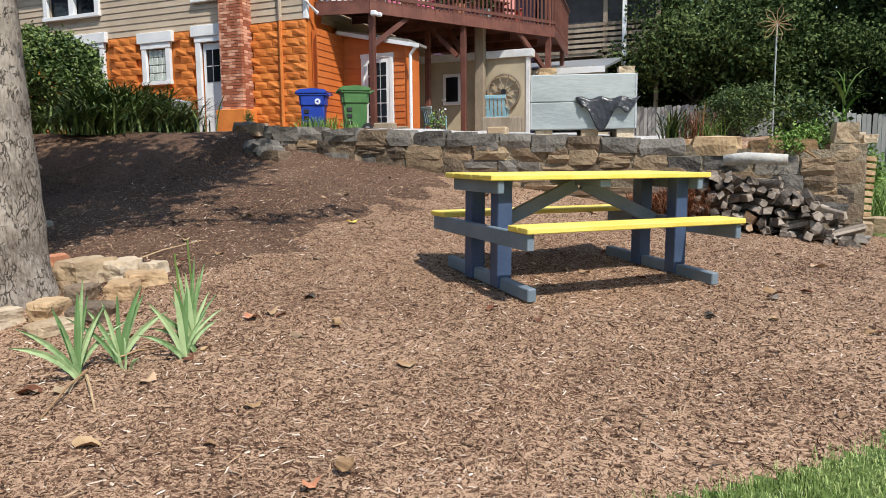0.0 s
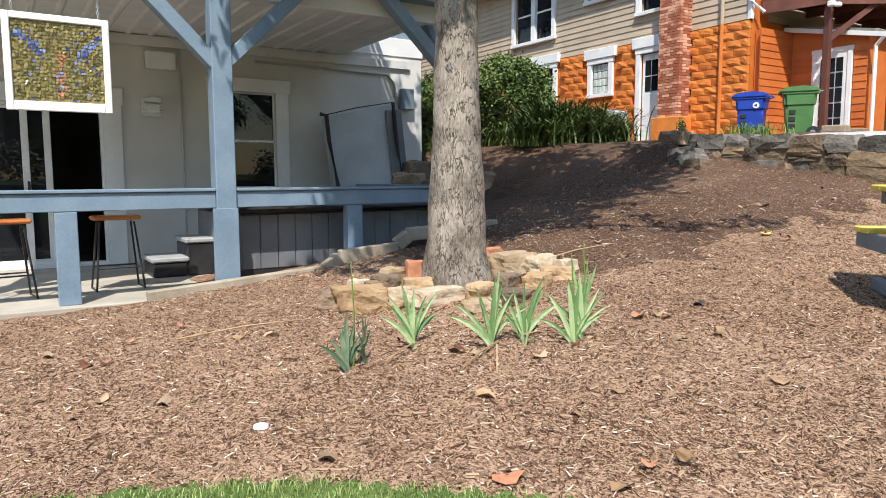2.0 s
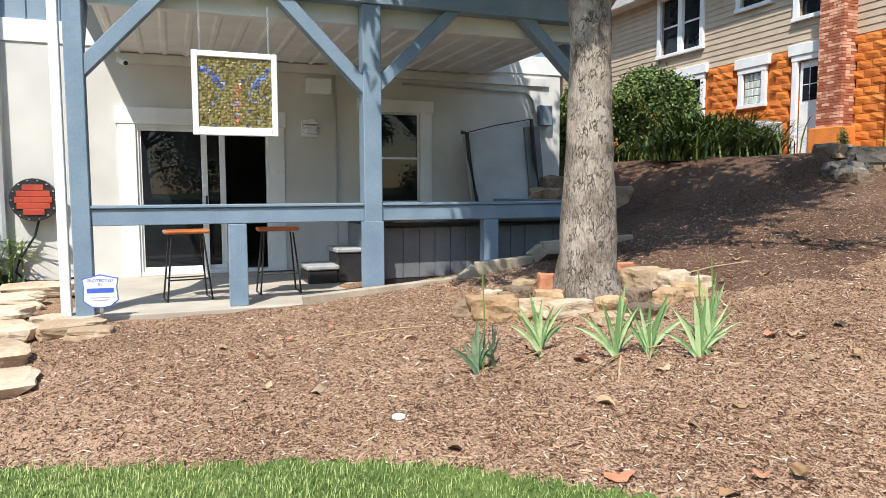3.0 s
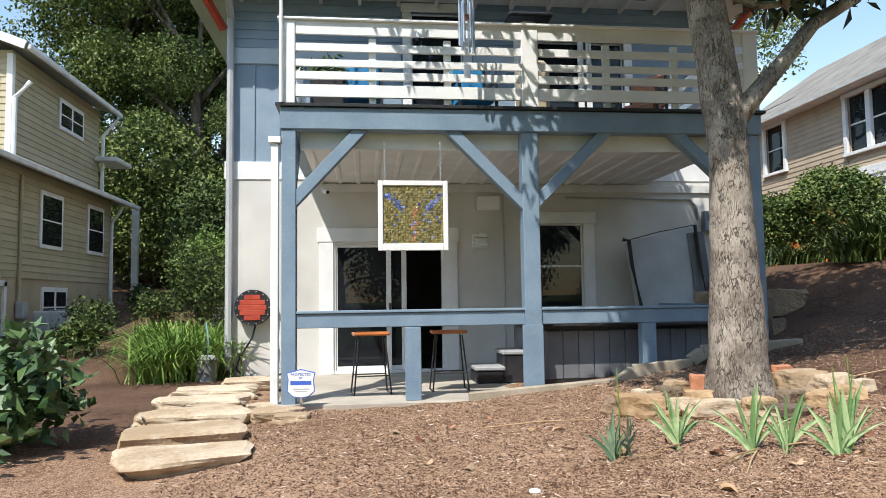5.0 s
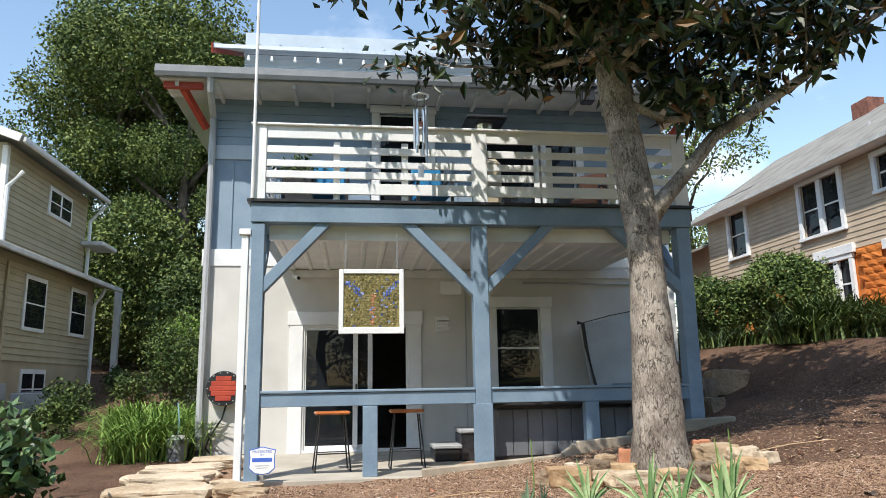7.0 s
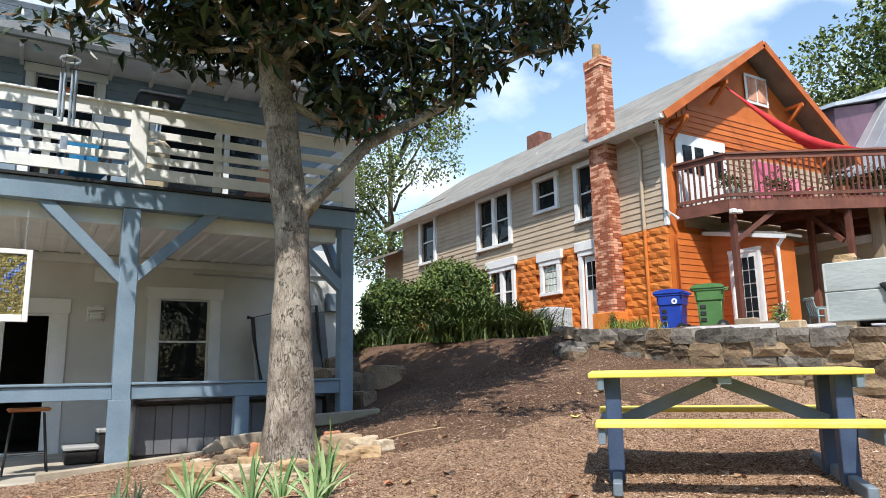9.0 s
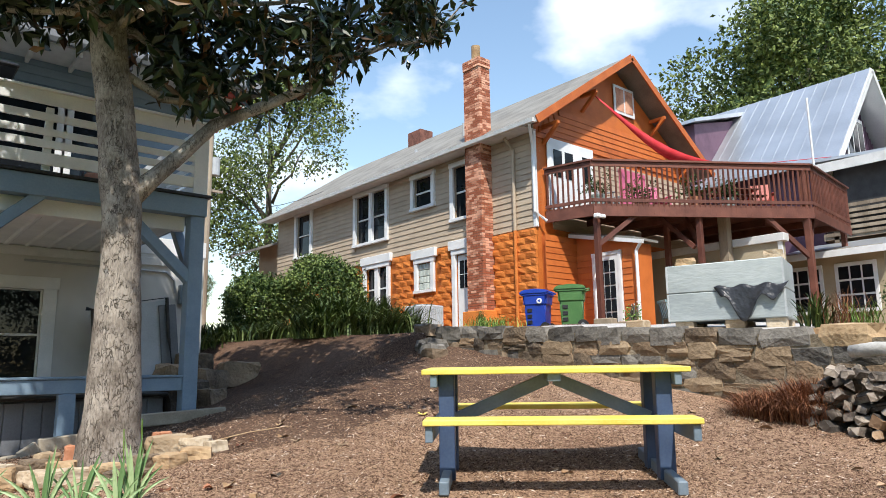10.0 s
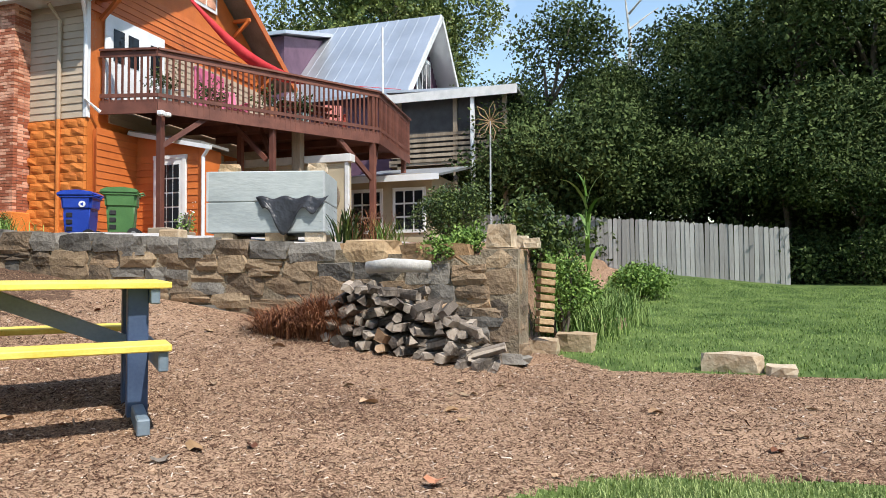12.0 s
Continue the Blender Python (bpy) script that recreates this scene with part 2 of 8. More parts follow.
M["leafbright"] = mat("bright_leaf", (0.07, 0.14, 0.02), (0.21, 0.32, 0.07), 0.55, 1, 10, 0.0, island=0.8, spec=0.3)
M["iris"] = mat("iris_leaf", (0.13, 0.235, 0.085), (0.37, 0.48, 0.24), 0.5, 6, 40, 0.05, vary=0.7)
M["irisgrey"] = mat("grey_iris_leaf", (0.09, 0.15, 0.085), (0.24, 0.32, 0.20), 0.5, 6, 40, 0.05, vary=0.7)
M["neargrass"] = mat("sunburnt_grass_blade", (0.10, 0.155, 0.03), (0.38, 0.44, 0.17), 0.6, 1.2, 30, 0.0, island=0.6, spec=0.3)
M["dry"] = mat("dry_needles", (0.12, 0.042, 0.02), (0.32, 0.135, 0.06), 0.9, 4, 30, 0.0, island=0.9)
M["concrete"] = mat("concrete", (0.33, 0.295, 0.245), (0.48, 0.44, 0.37), 0.9, 1.6, 70, 0.3)
M["gravel"] = mat("gravel", (0.24, 0.22, 0.20), (0.52, 0.49, 0.46), 0.9, 8, 60, 0.4, island=0.9)
M["tub"] = mat("grey_tub_panel", (0.12, 0.13, 0.145), (0.18, 0.19, 0.205), 0.45, 2, 50, 0.1)
M["cover"] = mat("grey_vinyl", (0.40, 0.42, 0.43), (0.52, 0.54, 0.55), 0.5, 2, 40, 0.15)
M["black"] = mat("black_metal", (0.012, 0.012, 0.013), (0.03, 0.03, 0.032), 0.45, 8, 60, 0.05)
M["plastic"] = mat("black_plastic", (0.015, 0.015, 0.017), (0.035, 0.035, 0.04), 0.35, 2, 9, 0.35, dist=0.05)
M["stepgrey"] = mat("grey_plastic", (0.30, 0.31, 0.32), (0.38, 0.39, 0.40), 0.6, 8, 60, 0.1)
M["seat"] = mat("varnished_seat", (0.32, 0.085, 0.02), (0.50, 0.17, 0.05), 0.35, 4, 30, 0.1, stretch=(1, 6, 1))
# the dimness indoors is painted as dark grey on every room surface
M["room"] = mat("room_dimness_colour", (0.10, 0.095, 0.09), (0.15, 0.145, 0.14), 0.9, 2, 40, 0.1)
M["gutter"] = mat("grey_gutter", (0.17, 0.18, 0.19), (0.24, 0.25, 0.26), 0.5, 3, 40, 0.05)
M["pipe"] = mat("grey_pipe", (0.36, 0.37, 0.38), (0.45, 0.46, 0.47), 0.5, 3, 40, 0.05)
M["bluebin"] = mat("blue_bin_plastic", (0.012, 0.045, 0.33), (0.02, 0.065, 0.42), 0.4, 3, 40, 0.05)
M["greenbin"] = mat("green_bin_plastic", (0.055, 0.15, 0.045), (0.085, 0.205, 0.065), 0.45, 3, 40, 0.05)
M["crate"] = mat("grey_weathered_panel", (0.30, 0.335, 0.34), (0.45, 0.49, 0.485), 0.6, 1.6, 24, 0.3, stretch=(1, 0.4, 1.5), vary=0.2)
M["logend"] = mat("split_wood", (0.22, 0.13, 0.07), (0.46, 0.31, 0.19), 0.9, 5, 40, 0.5, vary=0.6)
M["logbark"] = mat("firewood_bark", (0.05, 0.04, 0.032), (0.22, 0.18, 0.145), 0.95, 5, 40, 0.8, vary=0.5, dist=0.015)
M["ash"] = mat("bleached_log", (0.36, 0.34, 0.31), (0.56, 0.54, 0.50), 0.9, 4, 30, 0.6, stretch=(0.3, 1, 1))
M["redpaint"] = mat("red_paint", (0.32, 0.035, 0.02), (0.46, 0.07, 0.035), 0.5, 3, 40, 0.1)
M["redcloth"] = mat("red_sailcloth", (0.58, 0.02, 0.03), (0.72, 0.05, 0.06), 0.7, 3, 60, 0.1)
M["pink"] = mat("pink_paint", (0.55, 0.10, 0.20), (0.66, 0.17, 0.28), 0.5, 3, 40, 0.1)
M["teal"] = mat("teal_plastic", (0.19, 0.33, 0.37), (0.27, 0.42, 0.46), 0.5, 3, 40, 0.1)
M["cyan"] = mat("blue_cushion", (0.01, 0.16, 0.34), (0.02, 0.24, 0.46), 0.7, 3, 40, 0.1)
M["pot"] = mat("pale_green_pot", (0.36, 0.46, 0.42), (0.46, 0.56, 0.52), 0.4, 3, 40, 0.1)
M["terracotta"] = mat("terracotta", (0.40, 0.16, 0.08), (0.54, 0.25, 0.14), 0.8, 3, 40, 0.2)
M["silver"] = mat("aluminium", (0.62, 0.63, 0.65), (0.74, 0.75, 0.76), 0.3, 4, 40, 0.05, metal=0.9)
M["screen"] = mat("dark_mesh", (0.035, 0.035, 0.037), (0.06, 0.06, 0.062), 0.9, 3, 40, 0.1)
M["signblue"] = mat("sign_blue", (0.05, 0.12, 0.50), (0.06, 0.15, 0.55), 0.5, 3, 40, 0.0)
M["pane"] = mat("dark_window_pane", (0.010, 0.012, 0.015), (0.018, 0.021, 0.025), 0.01, 1.0, 8, 0.0, spec=0.3)
M["mosaic_gold"] = mat("gold_glass", (0.016, 0.014, 0.006), (0.30, 0.25, 0.10), 0.12, 30, 90, 0.2, vary=0.6, island=0.9, contrast=(0.1, 0.95))
M["mosaic_blue"] = mat("blue_glass", (0.03, 0.06, 0.26), (0.26, 0.34, 0.62), 0.12, 30, 90, 0.2, island=0.9, contrast=(0.1, 0.95))
M["glassblock"] = mat("glass_block", (0.42, 0.46, 0.42), (0.62, 0.66, 0.60), 0.15, 20, 60, 0.3, vary=0.4)
M["oldend"] = mat("grey_split_wood", (0.115, 0.092, 0.074), (0.40, 0.335, 0.27), 0.9, 5, 40, 0.6, vary=0.6)
M["wallstone"] = mat("rusty_stone", (0.12, 0.085, 0.055), (0.40, 0.27, 0.16), 0.9, 2.6, 26, 0.9, vary=0.5, dist=0.02, contrast=(0.2, 0.85))
M["palechip"] = mat("bleached_chip", (0.28, 0.19, 0.13), (0.70, 0.58, 0.48), 0.9, 9, 90, 0.3, island=1.0, spec=0.15, contrast=(0.2, 1.05))
M["rustleaf"] = mat("rusty_magnolia_leaf", (0.07, 0.032, 0.010), (0.22, 0.115, 0.035), 0.6, 2, 20, 0.1, island=0.6)
M["oakleaf"] = mat("sunny_oak_leaf", (0.030, 0.060, 0.012), (0.19, 0.235, 0.06), 0.55, 0.4, 10, 0.0, island=0.7, spec=0.3)
M["greystone"] = mat("slate_grey_stone", (0.075, 0.068, 0.060), (0.27, 0.245, 0.21), 0.9, 3.5, 26, 0.9, vary=0.5, dist=0.015, contrast=(0.2, 0.85))
M["brownstone"] = mat("brown_sandstone", (0.17, 0.115, 0.07), (0.43, 0.32, 0.20), 0.9, 3.0, 26, 0.9, vary=0.5, dist=0.015, contrast=(0.2, 0.85))
M["mossmortar"] = mat("stained_mortar", (0.13, 0.10, 0.065), (0.33, 0.27, 0.19), 0.95, 2.2, 30, 0.8, dist=0.02)
M["figleaf"] = mat("fig_leaf", (0.025, 0.065, 0.018), (0.12, 0.20, 0.07), 0.5, 2, 20, 0.05, island=0.6)
M["darkbrick"] = mat("sooty_brick", (0.09, 0.035, 0.025), (0.24, 0.10, 0.07), 0.9, 5, 30, 0.5, dist=0.006)
M["bushleaf"] = mat("evergreen_leaf", (0.035, 0.068, 0.016), (0.18, 0.24, 0.065), 0.5, 0.8, 10, 0.0, island=0.7, spec=0.3)


# ---- building helpers ----
def mesh_of(bm, material, name="m", smooth=False):
    me = bpy.data.meshes.new(name)
    bm.to_mesh(me)
    bm.free()
    for m in (material if isinstance(material, (list, tuple)) else [material]):
        me.materials.append(m)
    if smooth:
        me.shade_smooth()
    return me


def thing(name, at=(0, 0, 0), turn=0.0, label="", category="", group="", kind=""):
    ob = new(name)
    ob.empty_display_size = 0.1
    ob.matrix_basis = pose(*at, 0, 0, turn)
    return tagged(ob, label, category, group, kind)


def part(name, bm, material, parent, label="", smooth=False):
    ob = new(name, mesh_of(bm, material, name, smooth))
    ob.parent = parent
    return tagged(ob, label)


def solo(name, bm, material, at=(0, 0, 0), turn=0.0, label="", category="", group="", kind="", smooth=False):
    ob = new(name, mesh_of(bm, material, name, smooth))
    ob.matrix_basis = pose(*at, 0, 0, turn)
    return tagged(ob, label, category, group, kind)


def box(bm, lo, hi, bev=0.0, m=None):
    """A box from corner to corner, its edges bevelled, moved by m."""
    lo, hi = Vector(lo), Vector(hi)
    r = bmesh.ops.create_cube(bm, size=1.0)["verts"]
    size, mid = hi - lo, (hi + lo) / 2
    for v in r:
        v.co = Vector((v.co.x * size.x, v.co.y * size.y, v.co.z * size.z)) + mid
    if bev:
        edges = list({e for v in r for e in v.link_edges})
        r = [v for v in bmesh.ops.bevel(bm, geom=edges, offset=bev, segments=1, affect="EDGES", profile=0.5)["verts"]]
    if m is not None:
        bmesh.ops.transform(bm, matrix=m, verts=list({v for v in r if v.is_valid}))
    return bm


def bar(bm, p, q, w, h, up=(0, 0, 1), bev=0.0):
    """A squared timber from p to q, w wide and h deep."""
    p, q = Vector(p), Vector(q)
    d = q - p
    y = d.normalized()
    x = y.cross(Vector(up))
    x = x.normalized() if x.length > 1e-4 else Vector((1, 0, 0))
    z = x.cross(y)
    m = Matrix((x, y, z)).transposed().to_4x4()
    m.translation = p
    return box(bm, (-w / 2, 0, -h / 2), (w / 2, d.length, h / 2), bev, m)


def tube(bm, pts, radii, n=8, cap=True):
    """A round tube through pts."""
    pts = [Vector(p) for p in pts]
    if not isinstance(radii, (list, tuple)):
        radii = [radii] * len(pts)
    rings = []
    for i, p in enumerate(pts):
        d = (pts[min(i + 1, len(pts) - 1)] - pts[max(i - 1, 0)]).normalized()
        a = d.cross(Vector((0, 0, 1)) if abs(d.z) < 0.9 else Vector((0, 1, 0))).normalized()
        b = d.cross(a)
        rings.append([bm.verts.new(p + (a * math.cos(2 * math.pi * k / n) + b * math.sin(2 * math.pi * k / n)) * radii[i]) for k in range(n)])
    for r, s in zip(rings, rings[1:]):
        for k in range(n):
            bm.faces.new((r[k], r[(k + 1) % n], s[(k + 1) % n], s[k]))
    if cap:
        bm.faces.new(rings[0][::-1])
        bm.faces.new(rings[-1])
    return bm


def prism(bm, outline, a, b, axis="y"):
    """A solid with the outline (two coordinates) between a and b along the axis."""
    def at(u, v, w):
        return {"x": (w, u, v), "y": (u, w, v), "z": (u, v, w)}[axis]
    r = [bm.verts.new(at(u, v, a)) for u, v in outline]
    s = [bm.verts.new(at(u, v, b)) for u, v in outline]
    n = len(outline)
    bm.faces.new(r)
    bm.faces.new(s[::-1])
    for k in range(n):
        bm.faces.new((r[k], s[k], s[(k + 1) % n], r[(k + 1) % n]))
    bmesh.ops.recalc_face_normals(bm, faces=bm.faces)
    return bm


def B():
    return bmesh.new()


def wall_with_holes(bm, u0, u1, z0, z1, t0, t1, holes, axis):
    """A thick wall along axis 'x' or 'y' from u0 to u1 with rectangular holes (u0, u1, z0, z1)."""
    us = sorted({u0, u1, *[h[0] for h in holes], *[h[1] for h in holes]})
    for a, b in zip(us, us[1:]):
        cuts = sorted((h[2], h[3]) for h in holes if h[0] < b - 1e-6 and h[1] > a + 1e-6)
        z = z0
        for c, d in cuts + [(z1, z1)]:
            if c > z + 1e-6:
                box(bm, (a, t0, z) if axis == "x" else (t0, a, z), (b, t1, c) if axis == "x" else (t1, b, c))
            z = max(z, d)
    bmesh.ops.remove_doubles(bm, verts=bm.verts[:], dist=0.0005)
    return bm


def stone(rng, sx, sy, sz, rough=0.12):
    """A roughly squared stone, sitting on z = 0."""
    bm = B()
    bmesh.ops.create_cube(bm, size=1.0)
    bmesh.ops.subdivide_edges(bm, edges=bm.edges[:], cuts=1, use_grid_fill=True)
    for v in bm.verts:
        k = 1.0 - 0.10 * (abs(v.co.x) > 0.4) * (abs(v.co.y) > 0.4) - 0.06 * (abs(v.co.z) > 0.4)
        v.co = Vector((v.co.x * k * sx, v.co.y * k * sy, (v.co.z + 0.5) * sz))
        v.co += Vector((rng.uniform(-1, 1) * sx, rng.uniform(-1, 1) * sy, rng.uniform(-1, 1) * sz * (v.co.z > 0.01))) * rough * 0.5
    bmesh.ops.triangulate(bm, faces=bm.faces[:])
    return bm


def rock(rng, sx, sy, sz):
    """A weathered piece of sandstone with broken faces and rounded arrises, sitting on z = 0."""
    bm = B()
    bmesh.ops.create_cube(bm, size=1.0)
    bmesh.ops.subdivide_edges(bm, edges=bm.edges[:], cuts=5, use_grid_fill=True)
    seed = rng.uniform(0, 100)
    lean = rng.uniform(-0.25, 0.25)
    for v in bm.verts:
        c = v.co * 2
        k = 1.0 - 0.055 * (abs(c.x) ** 6 + abs(c.y) ** 6 + abs(c.z) ** 6 - 1)
        q = Vector((c.x * k, c.y * k, c.z * k)) * 0.5
        q.x *= 1.0 + lean * q.y + 0.2 * noise.noise((seed, q.y * 2, q.z))
        q.y *= 1.0 - lean * q.x + 0.2 * noise.noise((q.x * 2, seed, q.z))
        d = 0.16 * noise.noise((q.x * 2.2 + seed, q.y * 2.2, q.z * 2.2)) + 0.06 * noise.noise((q.x * 7 + seed, q.y * 7, q.z * 4))
        q *= 1.0 + d
        v.co = Vector((q.x * sx, q.y * sy, (q.z + 0.5) * sz))
    return bm


def smoothstep(a, b, v):
    t = min(1.0, max(0.0, (v - a) / (b - a)))
    return t * t * (3 - 2 * t)


# ---- the lie of the land ----
def ground(x, y):
    """Height of the ground: a bank that climbs to the right and the back, a terrace behind the stone wall, lawns in front."""
    u, v = min(8.5, max(-2.5, x)), min(10.5, max(-1.5, y))
    z = (-0.079 + 0.0536 * v - 0.0023 * v * v - 0.0006 * v ** 3 + u * (0.0534 - 0.005 * v + 0.0009 * v * v)
         + u * u * (0.003 + 0.002 * v) - 0.0002 * u ** 3)
    left = smoothstep(-1.2, -2.4, x)
    z = z * (1 - left) + left * (-0.13 + 0.10 * smoothstep(5, 9.5, y) + 0.105 * max(0.0, min(30.0, y - 10.0)) * smoothstep(-2.2, -4.0, x))
    if y > 10.5 and x > -2.5:
        z += 0.03 * min(30.0, y - 10.5)
    # terrace behind the wall and round the orange house
    edge = 8.70 if y < 6.9 else 8.70 - 0.35 * (y - 6.9)
    t = smoothstep(edge - 0.05, edge + 0.2, x) if y < 6.9 else smoothstep(edge - 2.6, edge + 0.4, x)
    t *= smoothstep(-1.05, -0.85, y)
    z = z * (1 - t) + t * (1.47 + 0.055 * (min(6.5, max(0.3, y)) - 0.5) + 0.06 * min(3.0, max(0.0, x - 8.8)))
    # lawn beyond the pier
    z += 0.034 * max(0.0, min(60, x - 8.6)) * (1 - t)
    z += 0.10 * min(9.0, max(0.0, y + 6.35)) * smoothstep(13, 24, x) * (1 - t)
    z -= 0.05 * smoothstep(1.5, -0.5, y) * smoothstep(4, 1, x)
    # level stance of the picnic table
    du, dv = 0.7145 * (x - 4.93) - 0.6996 * (y - 1.25), 0.6996 * (x - 4.93) + 0.7145 * (y - 1.25)
    k = 1.0 - smoothstep(1.0, 2.1, math.hypot(du, dv))
    return z * (1 - k) + k * (0.285 + 0.065 * dv + 0.01 * du)


def bumps(x, y):
    """Small unevenness of the mulch."""
    k = 0.3 + 0.7 * smoothstep(1.0, 2.0, math.hypot(x - 4.93, y - 1.25))
    return k * (0.035 * noise.noise((x * 0.9, y * 0.9, 0)) + 0.02 * noise.noise((x * 3.1, y * 3.1, 5)))


def lawn_edge(x):
    """The y up to which the near lawn reaches."""
    knots = ((-14, 5.2), (-4, 3.9), (-2.2, 3.25), (-1.3, 2.75), (-0.4, 2.4), (0.05, 2.18), (0.38, 1.88), (0.68, 1.58), (1.3, 0.8), (1.84, 0.15), (2.16, -0.14), (2.58, -0.53),
             (3.6, -1.2), (4.6, -1.75), (4.95, -2.0), (5.2, -2.22), (5.36, -2.55), (5.42, -3.0), (5.43, -40))
    for (a, p), (b, q) in zip(knots, knots[1:]):
        if a <= x <= b:
            return p + (q - p) * (x - a) / (b - a)
    return 9.0 if x < -14 else -40.0


def is_lawn(x, y):
    if x > 8.4 and y < -1.35 - 0.35 * max(0.0, 9.5 - x) * 2.2:
        return True
    return y < lawn_edge(x) and x < 5.43 and not (x < -9)


def dark_shaded(x, y):
    """Where darker mulch lies with shade painted in: the bank between the porch and the wall, and the left path."""
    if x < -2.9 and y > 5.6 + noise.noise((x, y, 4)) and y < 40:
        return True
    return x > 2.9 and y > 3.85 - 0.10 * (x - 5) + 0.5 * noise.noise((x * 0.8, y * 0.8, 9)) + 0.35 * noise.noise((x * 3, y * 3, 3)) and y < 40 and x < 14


def axis_steps(lo, fine_lo, fine_hi, hi, fine, coarse):
    out, v = [], lo
    while v < fine_lo - 1e-6:
        out.append(v)
        v += min(coarse, max(fine, (fine_lo - v) * 0.35))
    v = fine_lo
    while v < fine_hi:
        out.append(v)
        v += fine
    while v < hi:
        out.append(v)
        v += min(coarse, max(fine, (v - fine_hi) * 0.35))
    out.append(hi)
    return out


xs = axis_steps(-400, -5, 10, 400, 0.085, 40)
ys = axis_steps(-400, -4, 9, 400, 0.085, 40)
verts, faces, lawn_flags = [], [], []
for yy in ys:
    for xx in xs:
        near = -7 < xx < 17 and -6 < yy < 15
        bumpy = bumps(xx, yy) if near else 0.0
        if is_lawn(xx, yy):
            bumpy *= 0.3
        verts.append((xx, yy, ground(xx, yy) + bumpy))
nx = len(xs)
for j in range(len(ys) - 1):
    for i in range(nx - 1):
        faces.append((j * nx + i, j * nx + i + 1, (j + 1) * nx + i + 1, (j + 1) * nx + i))
        cx, cy = (xs[i] + xs[i + 1]) / 2, (ys[j] + ys[j + 1]) / 2
        far_side = (cx > 60 or cx < -40 or cy > 60 or cy < -8)
        lawn_flags.append(1 if is_lawn(cx, cy) or far_side else (2 if cx > 8.9 and 0.9 < cy < 6 and cx < 14 else (3 if dark_shaded(cx, cy) else 0)))
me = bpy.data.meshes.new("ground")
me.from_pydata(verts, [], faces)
for m in (M["mulch"], M["lawn"], M["gravel"], M["shadedmulch"]):
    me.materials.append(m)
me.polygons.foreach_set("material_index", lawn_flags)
me.shade_smooth()
tagged(new("ground", me), "brown bark mulch bank with mown lawn patches", "ground", kind="structure")


def floor_z(x, y):
    return ground(x, y)


# ---- blue house ----
rng = random.Random(7)
house = thing("blue_house", (0, 10.29, 0), 0, "two-storey house with white stucco below and slate blue siding above", "house")
HY = 10.29


def hp(name, bm, material, parent=None, label="", smooth=False):
    """A part of the blue house, given in world coordinates."""
    bmesh.ops.translate(bm, verts=bm.verts[:], vec=(0, -HY, 0))
    return part(name, bm, material, parent or house, label, smooth)


SLIDER, WINDOW = (-1.39, 0.46, 0.0, 2.19), (2.08, 2.91, 1.02, 2.49)
lower = hp("lower_wall", wall_with_holes(B(), -3.15, 5.55, -0.8, 3.24, HY, HY + 0.2, [SLIDER, WINDOW], "x"), M["stucco"], label="white stucco wall")
hp("side_wall", box(box(B(), (-3.15, HY + 0.2, -0.8), (-2.95, 19, 6.4)), (5.35, HY + 0.2, -0.8), (5.55, 19, 6.4)), M["stucco"])
hp("rear_wall", box(B(), (-3.15, 19, -0.8), (5.55, 19.2, 6.4)), M["stucco"])
hp("band", box(B(), (-3.17, HY - 0.02, 3.24), (5.57, HY + 0.2, 3.54), 0.006), M["white"], label="white trim band")
UP = [(-0.05, 0.85, 3.6, 6.19), (1.9, 3.0, 3.65, 5.75), (3.05, 3.75, 3.65, 5.75)]
hp("upper_wall", wall_with_holes(B(), -3.13, 5.53, 3.54, 6.5, HY + 0.02, HY + 0.2, UP, "x"), M["blueboard"])
for x in [-3.13 + 0.41 * k for k in range(21)]:
    if not any(a - 0.15 < x < b + 0.12 for a, b, _, _ in UP):
        hp("batten", box(B(), (x, HY - 0.004, 3.545), (x + 0.035, HY + 0.018, 5.2), 0.004), M["blueboard"])
hp("upper_band", box(box(B(), (-3.15, HY - 0.02, 5.21), (-0.23, HY + 0.017, 5.48), 0.005), (1.02, HY - 0.02, 5.21), (1.88, HY + 0.017, 5.48), 0.005), M["paleblue"])
for k in range(6):
    z = 5.485 + k * 0.155
    for a, b in ((-3.13, -0.24), (1.02, 5.53)) if z < 6.25 else ((-3.13, 5.53),):
        if z < 5.8 and a > 0:
            b = 1.88
        hp("siding_board", prism(B(), ((HY + 0.018, z), (HY - 0.016, z), (HY - 0.004, z + 0.152), (HY + 0.018, z + 0.152)), a, b, "x"), M["blueboard"])
# rooms behind the openings, their dimness put into a dark grey colour
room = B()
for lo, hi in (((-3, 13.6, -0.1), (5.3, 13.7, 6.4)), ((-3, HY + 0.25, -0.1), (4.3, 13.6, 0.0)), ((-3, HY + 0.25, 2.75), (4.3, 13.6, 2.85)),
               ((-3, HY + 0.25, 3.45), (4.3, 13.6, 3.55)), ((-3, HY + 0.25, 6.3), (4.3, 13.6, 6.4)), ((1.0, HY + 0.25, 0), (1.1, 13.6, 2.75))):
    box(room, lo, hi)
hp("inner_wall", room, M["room"])


